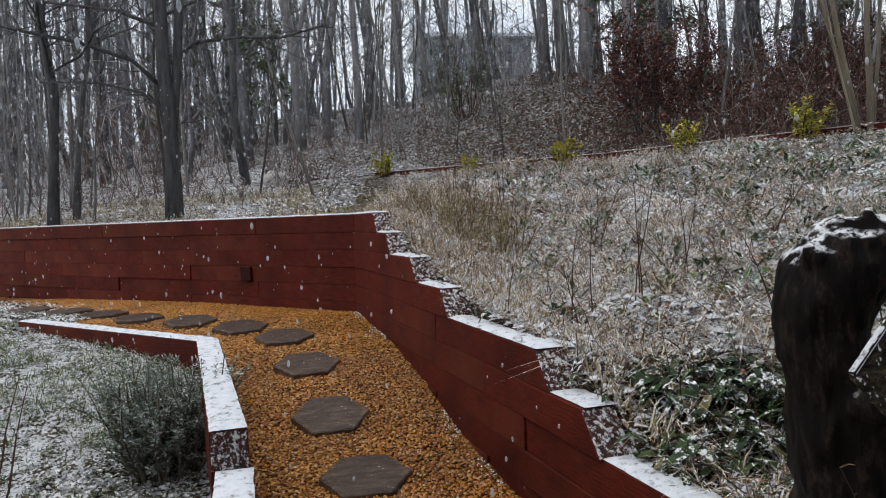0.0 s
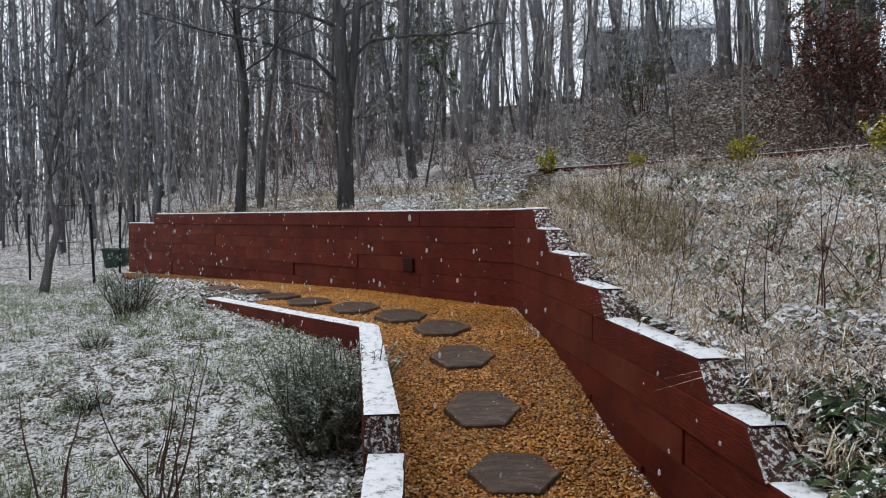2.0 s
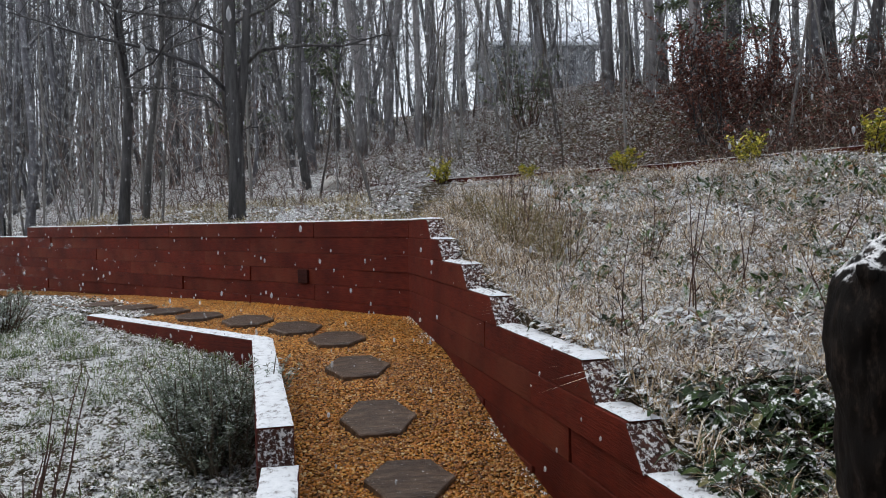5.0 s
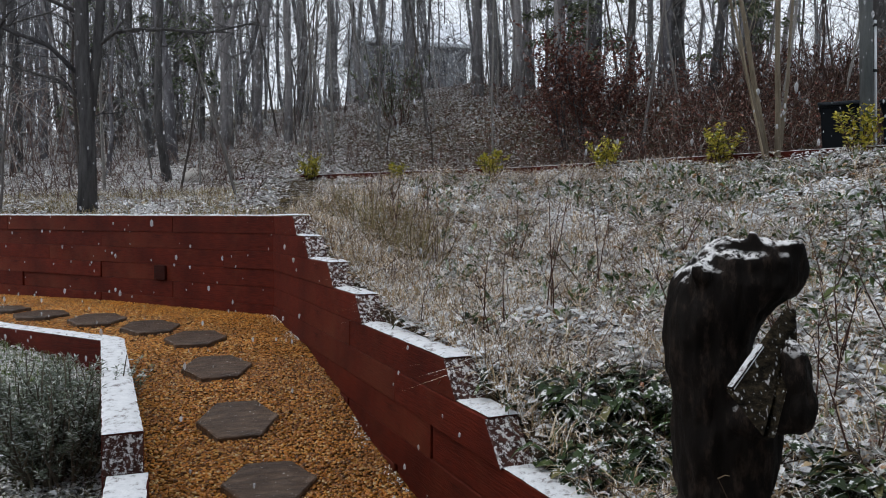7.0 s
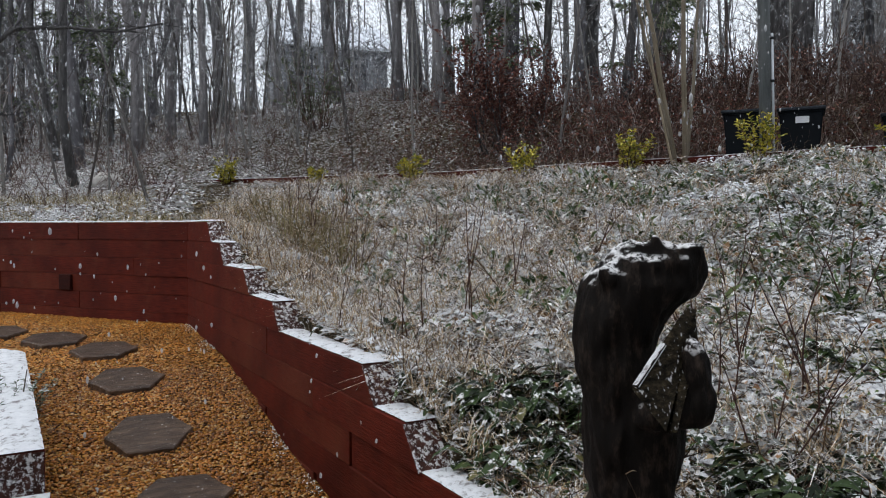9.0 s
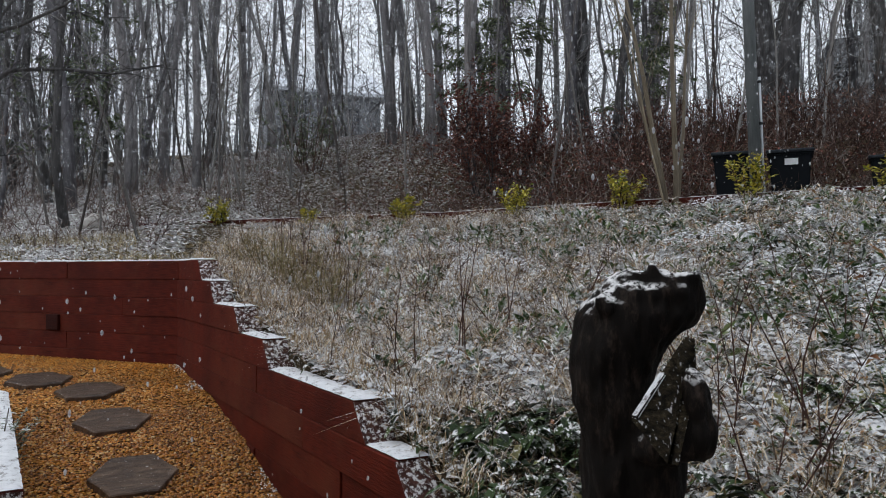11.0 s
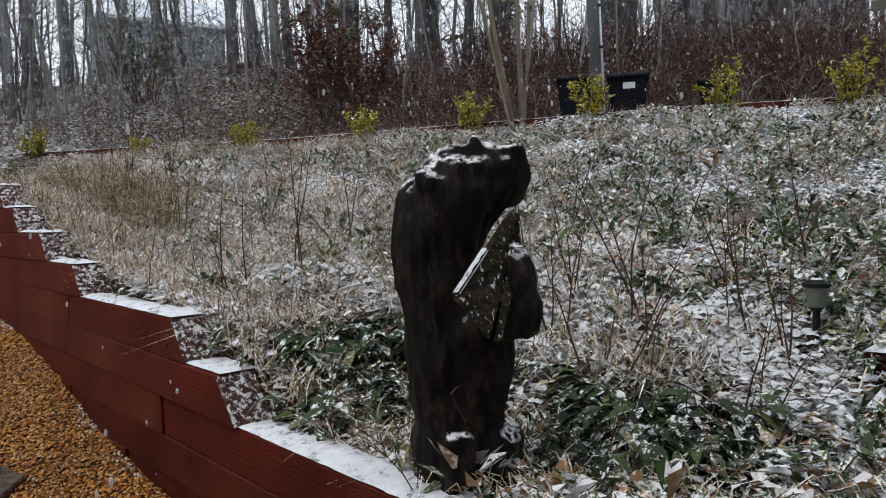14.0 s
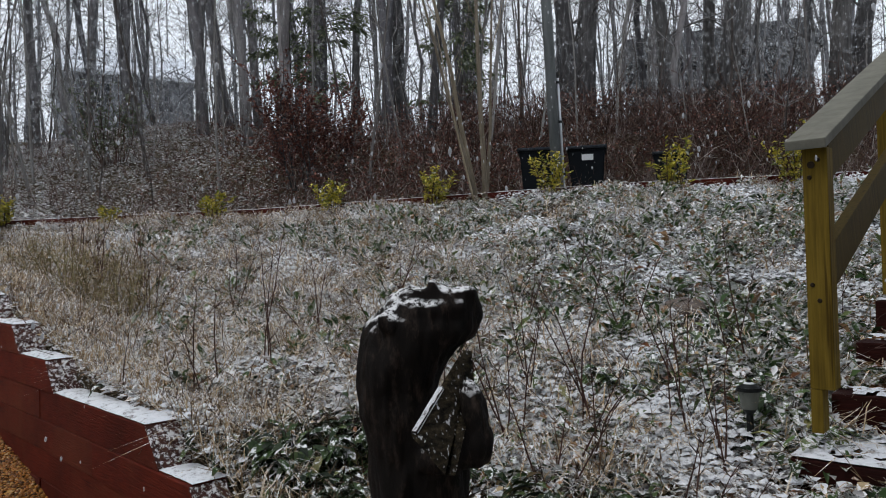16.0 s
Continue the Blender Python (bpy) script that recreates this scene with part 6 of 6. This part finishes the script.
    me = bpy.data.meshes.new("carved_bear")
    bm.to_mesh(me)
    bm.free()
    me.polygons.foreach_set("use_smooth", [True] * len(me.polygons))
    for mt in (M_CARVED, M_SLAB, M_SNOW):
        me.materials.append(mt)
    ob.data = me
    ob.matrix_world = pose(0.962, 1.671, 0.041, 0, 0, -22) @ Matrix.Translation((-0.04, 0, 0)) @ Matrix.Diagonal((0.845, 0.9, 0.893, 1))
    tagged(ob, "dark weathered wood carving of a bear with snow on its head", "statue")


def slab_bark_material():
    """Rough split bark: dark furrows, tan ridges and flecks of snow caught in them."""
    m, n, l, b = material("rough_bark_slab", 0.95)
    g = noise_tex(n, l, 34, 6, 0.7, stretch=(1, 1, 2.2))
    col = ramp(n, l, g, [(0.35, (0.004, 0.0035, 0.0025)), (0.55, (0.04, 0.031, 0.019)), (0.72, (0.13, 0.1, 0.055))])
    fleck = ramp(n, l, noise_tex(n, l, 70, 3, 0.6, stretch=(1, 1, 0.6), seed=7), [(0.6, (0,)), (0.64, (0.8,))])
    l.new(mixed(n, l, fleck, col, SNOW), b.inputs["Base Color"])
    bump(n, l, b, g, 0.9, 0.012)
    return m


M_SLAB = slab_bark_material()
build_bear()


# ---- steps, post and handrail ----
STAIR = np.array([2.19, 1.63])           # left front corner of the first tread
YAW = math.radians(-66)
RISE, RUN = 0.14, 0.42                   # of each step
UP = np.array([math.sin(-YAW), math.cos(YAW)])
RIGHT = np.array([math.cos(YAW), math.sin(YAW)])


def stair_pose(f, s, z):
    """f metres up the flight, s metres across it."""
    p = STAIR + UP * f + RIGHT * s
    return Matrix.Translation((p[0], p[1], z)) @ Matrix.Rotation(YAW, 4, "Z")


def build_stairs():
    e = thing("timber_steps", Matrix.Identity(4), "flight of red timber garden steps with patchy snow", "steps", kind="structure")
    for k in range(7):
        z = 0.165 + RISE * k
        left = 0.0 if k == 0 else 0.03
        for row in range(2 if k else 3):
            bm = bmesh.new()
            box(bm, (1.5, 0.14, 0.138), (0.75, 0.07, -0.07), None, 0.006)
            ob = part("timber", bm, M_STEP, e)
            ob.matrix_local = stair_pose(RUN * k, left, z - 0.14 * row)
        bm = bmesh.new()
        box(bm, (1.5, RUN - 0.12, 0.1), (0.75, 0.2 + RUN / 2 - 0.14, -0.056), None, 0.004)
        fill = part("tread_fill", bm, M_GRAVEL_BED, e)
        fill.matrix_local = stair_pose(RUN * k, left, z)
        sn = new("tread_snow", snow_cap(1.5, 0.14 if k % 2 else 0.36, 0.012, 400 + k, 0.8 if k < 1 else 0.5))
        sn.parent = e
        sn.matrix_local = stair_pose(RUN * k, left, z + 0.001)


def build_rail():
    e = thing("handrail", Matrix.Identity(4), "yellowish treated pine handrail with posts beside the steps", "handrail")
    for k, (f, z0, z1) in enumerate(((0.05, 0.25, 1.155), (1.3, 0.62, 1.602))):
        post = thing("post", stair_pose(f, 0.055, 0), "", "")
        post.parent = e
        bm = bmesh.new()
        box(bm, (0.074, 0.074, z1 - z0 - 0.13), (0.037, 0.037, (z0 + z1 + 0.13) / 2), None, 0.004)
        box(bm, (0.036, 0.074, 0.14), (0.018, 0.037, z0 + 0.06), None, 0.003)
        shaft = part("shaft", bm, M_POST, post)
        for bx, bz in ((0.02, z1 - 0.095), (0.046, z1 - 0.04), (0.018, z1 - 0.44), (0.038, z1 - 0.49)):
            bm = bmesh.new()
            bmesh.ops.create_cone(bm, cap_ends=True, segments=10, radius1=0.008, radius2=0.006, depth=0.008, matrix=Matrix.Translation((bx, -0.002, bz)) @ Matrix.Rotation(radians(90), 4, "X"))
            part("bolt", bm, M_BOLT, post)
        bm = bmesh.new()
        bmesh.ops.create_cone(bm, cap_ends=True, segments=12, radius1=0.012, radius2=0.011, depth=0.004, matrix=Matrix.Translation((0.026, -0.001, z1 - 0.055)) @ Matrix.Rotation(radians(90), 4, "X"))
        part("knot", bm, M_BOLT, post)
    slope = radians(19.7)
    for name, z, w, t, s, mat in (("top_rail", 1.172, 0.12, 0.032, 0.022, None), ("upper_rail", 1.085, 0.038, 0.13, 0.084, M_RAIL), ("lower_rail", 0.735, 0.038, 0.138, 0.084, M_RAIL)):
        bm = bmesh.new()
        ln = 3.1
        box(bm, (w, ln, t), (w / 2, ln / 2 - (0.04 if name == "top_rail" else -0.107), 0), None, 0.004)
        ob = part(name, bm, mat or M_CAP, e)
        ob.matrix_local = stair_pose(0.02, s, z) @ Matrix.Rotation(slope, 4, "X")


# the rails' shade under the cap is put into a darker copy of the post pine
M_RAIL = post_material("shaded_treated_pine", 0.42)
M_CAP = plain_material("weathered_cap_board", (0.17, 0.165, 0.135), 0.85, 0, 0.25, 12)
build_stairs()
build_rail()


# ---- small things ----
def build_lamp():
    x, y = 2.27, 1.857
    e = thing("path_light", pose(x, y, 0.05), "small black solar path light with frosted glass and snow cap", "garden light")
    for n, mat, parts in (("stake", M_BLACK, ((0.006, 0.012, -0.06, 0.06), (0.012, 0.012, 0.06, 0.212))), ("glass", M_GLASS, ((0.026, 0.037, 0.22, 0.285),)), ("cap", M_BLACK, ((0.043, 0.042, 0.285, 0.298), (0.038, 0.022, 0.298, 0.31), (0.009, 0.007, 0.31, 0.324))), ("collar", M_BLACK, ((0.015, 0.027, 0.206, 0.221),)), ("cap_snow", M_SNOW, ((0.03, 0.012, 0.303, 0.315),))):
        bm = bmesh.new()
        for r0, r1, z0, z1 in parts:
            bmesh.ops.create_cone(bm, cap_ends=True, segments=20, radius1=r0, radius2=r1, depth=z1 - z0, matrix=Matrix.Translation((0, 0, (z0 + z1) / 2)))
        part(n, bm, mat, e, smooth=False)


build_lamp()


def rock(at, size, mat, label, seed, sink=0.3):
    bm = bmesh.new()
    bmesh.ops.create_icosphere(bm, subdivisions=3, radius=1)
    for v in bm.verts:
        v.co *= 1 + 0.35 * noise.noise(v.co * 1.3 + Vector((seed, 0, 0))) + 0.1 * noise.noise(v.co * 4 + Vector((seed, 3, 0)))
        v.co = Vector((v.co.x * size[0], v.co.y * size[1], v.co.z * size[2]))
    ob = part("rock", bm, mat, None, "", True)
    ob.matrix_world = on_ground(at[0], at[1], seed * 37 % 360, size[2] * (1 - 2 * sink))
    tagged(ob, label, "rock")


rock((3.11, 3.02), (0.16, 0.12, 0.07), M_ROCK, "flat brown stone half buried in the slope", 3)
for k, (x, y, s) in enumerate(((2.62, 2.75, 0.07), (2.5, 2.5, 0.06), (2.75, 3.0, 0.08), (2.35, 2.35, 0.05), (2.7, 3.35, 0.07))):
    rock((x, y), (s, s * 0.8, s * 0.5), M_ROCK, "small stone dusted with snow in the slope", 11 + k)
rock((-2.45, 11.05), (0.2, 0.16, 0.13), M_PALE, "pale boulder lying among dry grass", 5)


def build_bin(x, y, turn, label=True, size=1.0):
    e = thing("wheeled_bin", on_ground(x, y, turn, -0.04), "dark blue plastic wheeled bin behind the edging", "bin", "wheeled bins on the drive")
    bm = bmesh.new()
    for z0, z1, w0, w1 in ((0.06, 0.98, 0.5, 0.64), (0.96, 1.02, 0.69, 0.69)):
        r = bmesh.ops.create_cone(bm, cap_ends=True, segments=4, radius1=w0 * 0.7071, radius2=w1 * 0.7071, depth=z1 - z0, matrix=Matrix.Translation((0, 0, (z0 + z1) / 2)) @ Matrix.Rotation(radians(45), 4, "Z"))
    bmesh.ops.bevel(bm, geom=list(bm.edges), offset=0.02, segments=2, affect="EDGES")
    part("body", bm, M_BIN, e)
    bm = bmesh.new()
    box(bm, (0.72, 0.74, 0.05), (0, -0.01, 1.05), Euler((radians(3), 0, 0)).to_matrix().to_4x4(), 0.02)
    box(bm, (0.5, 0.06, 0.05), (0, 0.38, 1.03), None, 0.02)
    part("lid", bm, M_LID, e)
    for s in (-0.27, 0.27):
        bm = bmesh.new()
        bmesh.ops.create_cone(bm, cap_ends=True, segments=18, radius1=0.12, radius2=0.12, depth=0.05, matrix=Matrix.Translation((s, 0.27, 0.12)) @ Matrix.Rotation(radians(90), 4, "Y"))
        part("wheel", bm, M_BLACK, e)
    if label:
        bm = bmesh.new()
        box(bm, (0.2, 0.006, 0.1), (0.02, -0.325, 0.86))
        part("sticker", bm, M_LABEL, e)
    e.scale = (0.68 * size, 0.68 * size, 0.7 * size)


build_bin(5.19, 7.64, -34, False)
build_bin(5.66, 7.28, -38, True)
build_bin(6.5, 6.75, -42, False, 0.88)


def build_pole():
    e = thing("utility_pole", on_ground(5.02, 6.98, 0, 0, (0, -2.0)), "grey-green weathered wooden utility pole with pale conduit", "pole")
    h = Heap()
    h.add(*tube([(0, 0, -0.2), (0, 0, 2.5), (0, 0, 5), (0, 0, 8)], [0.062, 0.06, 0.056, 0.05], 14))
    ob = new("shaft", h.mesh("shaft", M_POLE_WOOD, True))
    ob.parent = e
    h = Heap()
    h.add(*tube([(0.066, -0.04, -0.1), (0.066, -0.04, 0.9), (0.066, -0.04, 1.45)], [0.014, 0.014, 0.014], 10))
    ob = new("conduit", h.mesh("conduit", M_POLE, True))
    ob.parent = e
    for z in (0.35, 0.95, 1.4):
        bm = bmesh.new()
        box(bm, (0.05, 0.03, 0.03), (0.056, -0.04, z), None, 0.004)
        part("strap", bm, M_BLACK, ob)


M_POLE_WOOD = bark_material("weathered_pole_wood", (0.08, 0.092, 0.095), (0.19, 0.205, 0.21), 3)
build_pole()


def build_fence():
    spots = [(-7.55, 10.3), (-6.92, 8.89), (-8.4, 11.9), (-9.5, 10.6), (-7.9, 7.2)]
    e = thing("wire_fence", Matrix.Identity(4), "dark metal fence posts with thin wires by the lawn", "fence")
    tops = []
    for x, y in spots:
        z = float(ground_z(x, y))
        bm = bmesh.new()
        box(bm, (0.035, 0.01, 1.25), (0, 0, 0.5), None, 0.002)
        box(bm, (0.01, 0.035, 1.25), (0, 0.02, 0.5), None, 0.002)
        ob = part("post", bm, M_BLACK, e)
        ob.matrix_local = pose(x, y, z, rng.normal(0, 1.5), rng.normal(0, 1.5), 30)
        tops.append((x, y, z))
    order = [2, 0, 1, 4]
    for hgt in (0.3, 0.6, 0.9, 1.1):
        h = Heap()
        h.add(*tube([(tops[i][0], tops[i][1], tops[i][2] + hgt) for i in order], [0.003] * 4, 4))
        ob = new("wire", h.mesh("wire", M_BLACK))
        ob.parent = e


build_fence()


def build_planter():
    e = thing("planter_box", on_ground(-9.0, 12.2, 20), "dark green plastic planter box by the fence", "planter")
    bm = bmesh.new()
    bmesh.ops.create_cone(bm, cap_ends=True, segments=4, radius1=0.28, radius2=0.36, depth=0.42, matrix=Matrix.Translation((0, 0, 0.2)) @ Matrix.Rotation(radians(45), 4, "Z"))
    bmesh.ops.bevel(bm, geom=list(bm.edges), offset=0.02, segments=2, affect="EDGES")
    part("box", bm, M_PLANTER, e)
    bm = bmesh.new()
    box(bm, (0.54, 0.54, 0.04), (0, 0, 0.41), None, 0.012)
    part("rim", bm, M_PLANTER, e)
    e.scale = (0.85, 0.85, 0.85)


build_planter()


# ---- houses beyond the wood ----
def house(at, turn, width, depth, height, roof_mat, wall_mat, label, windows):
    e = thing("house", pose(*at, 0, 0, turn), label, "house")
    bm = bmesh.new()
    box(bm, (width, depth, height + 5), (0, 0, height / 2 - 2.5))
    wall = part("wall", bm, wall_mat, e)
    bm = bmesh.new()
    a, rise, o = width / 2 + 0.4, depth * 0.32, depth / 2 + 0.4
    v = [bm.verts.new(p) for p in ((-a, -o, height), (a, -o, height), (a, 0, height + rise), (-a, 0, height + rise), (-a, o, height), (a, o, height), (-a, -o, height - 0.2), (a, -o, height - 0.2), (-a, o, height - 0.2), (a, o, height - 0.2))]
    for f in ((0, 1, 2, 3), (3, 2, 5, 4), (6, 7, 1, 0), (4, 5, 9, 8), (1, 7, 9, 5, 2), (0, 3, 4, 8, 6), (7, 6, 8, 9)):
        bm.faces.new([v[i] for i in f])
    part("roof", bm, roof_mat, e)
    for wx, wz in windows:
        win = new("window")
        win.parent = e
        win.matrix_local = Matrix.Translation((wx, -depth / 2 - 0.03, wz))
        bm = bmesh.new()
        box(bm, (1.1, 0.06, 1.5))
        part("frame", bm, M_WHITE, win)
        for px in (-0.25, 0.25):
            bm = bmesh.new()
            box(bm, (0.44, 0.02, 1.3), (px, -0.03, 0))
            part("pane", bm, M_WINDOW, win)


house((2.1, 48.8, 8.9), 8, 6.6, 7, 2.9, M_ROOF, M_SIDING, "grey house with snowy roof beyond the bare trees", ((-1.8, 1.6), (1.6, 1.6)))
house((30.0, 28.5, 7.6), -46, 8.5, 7, 2.6, M_ROOF_DARK, M_SIDING_DARK, "dark-roofed house behind the wood", ())


# ---- falling snow ----
def build_snowfall():
    r = np.random.default_rng(77)
    k = 17000
    d = 0.7 + 12.0 * r.random(k) ** 0.6
    a = r.uniform(-1.25, 0.95, k)
    x, y, z = np.sin(-a) * d, np.cos(a) * d, r.uniform(-0.6, 6.5, k)
    ok = z > ground_z(x, y) + 0.05
    x, y, z, d = x[ok], y[ok], z[ok], d[ok]
    bm = bmesh.new()
    bmesh.ops.create_icosphere(bm, subdivisions=1, radius=1)
    ball = np.array([v.co[:] for v in bm.verts])
    fc = [tuple(v.index for v in f.verts) for f in bm.faces]
    bm.free()
    s = r.uniform(0.0018, 0.0058, len(x)) * (1 + 0.6 * (r.random(len(x)) < 0.06)) * np.interp(d, [0.7, 2.5], [0.55, 1.0])
    v = ball[None] * s[:, None, None] * r.uniform(0.75, 1.2, (len(x), 12, 1)) * np.array([1, 1, 2.3]) + np.stack([x, y, z], -1)[:, None]
    h = Heap()
    h.add_many(v, fc)
    tagged(new("falling_snow", h.mesh("falling_snow", M_FLAKE, True)), "scattered white snowflakes falling through the air", "snowflakes", kind="stuff")
    h = Heap()
    # far snowfall as oversized faint flakes that put haze over the wood
    k = 240000
    d = 10 + 28 * r.random(k) ** 0.8
    a = r.uniform(-1.0, 0.8, k)
    x, y = -np.sin(a) * d, np.cos(a) * d
    keep = r.random(k) < np.interp(x / y, [-0.8, -0.3], [0.35, 1.0])
    x, y, d = x[keep], y[keep], d[keep]
    k = len(x)
    z = ground_z(x, y) + 0.1 + r.random(k) * (1.2 + 0.34 * d)
    tet = np.array([(1, 0, -0.6), (-0.5, 0.87, -0.6), (-0.5, -0.87, -0.6), (0, 0, 1.2)])
    s = r.uniform(0.001, 0.0024, k) * (d + 4)
    v = tet[None] * s[:, None, None] * r.uniform(0.7, 1.3, (k, 4, 1)) + np.stack([x, y, z], -1)[:, None]
    h.add_many(v, [(0, 1, 3), (1, 2, 3), (2, 0, 3)])
    tagged(new("snowfall_haze", h.mesh("snowfall_haze", M_VEIL)), "oversized faint flakes standing in for snowfall haze before the wood", "snowflakes", kind="stuff")


M_VEIL = plain_material("haze_flake", (0.85, 0.88, 0.92), 0.9, 0, 0.02)
M_VEIL.node_tree.nodes["Principled BSDF"].inputs["Alpha"].default_value = 0.065
M_FLAKE = plain_material("snowflake", (0.85, 0.88, 0.92), 0.9, 0, 0.02)
M_FLAKE.node_tree.nodes["Principled BSDF"].inputs["Alpha"].default_value = 0.38
build_snowfall()
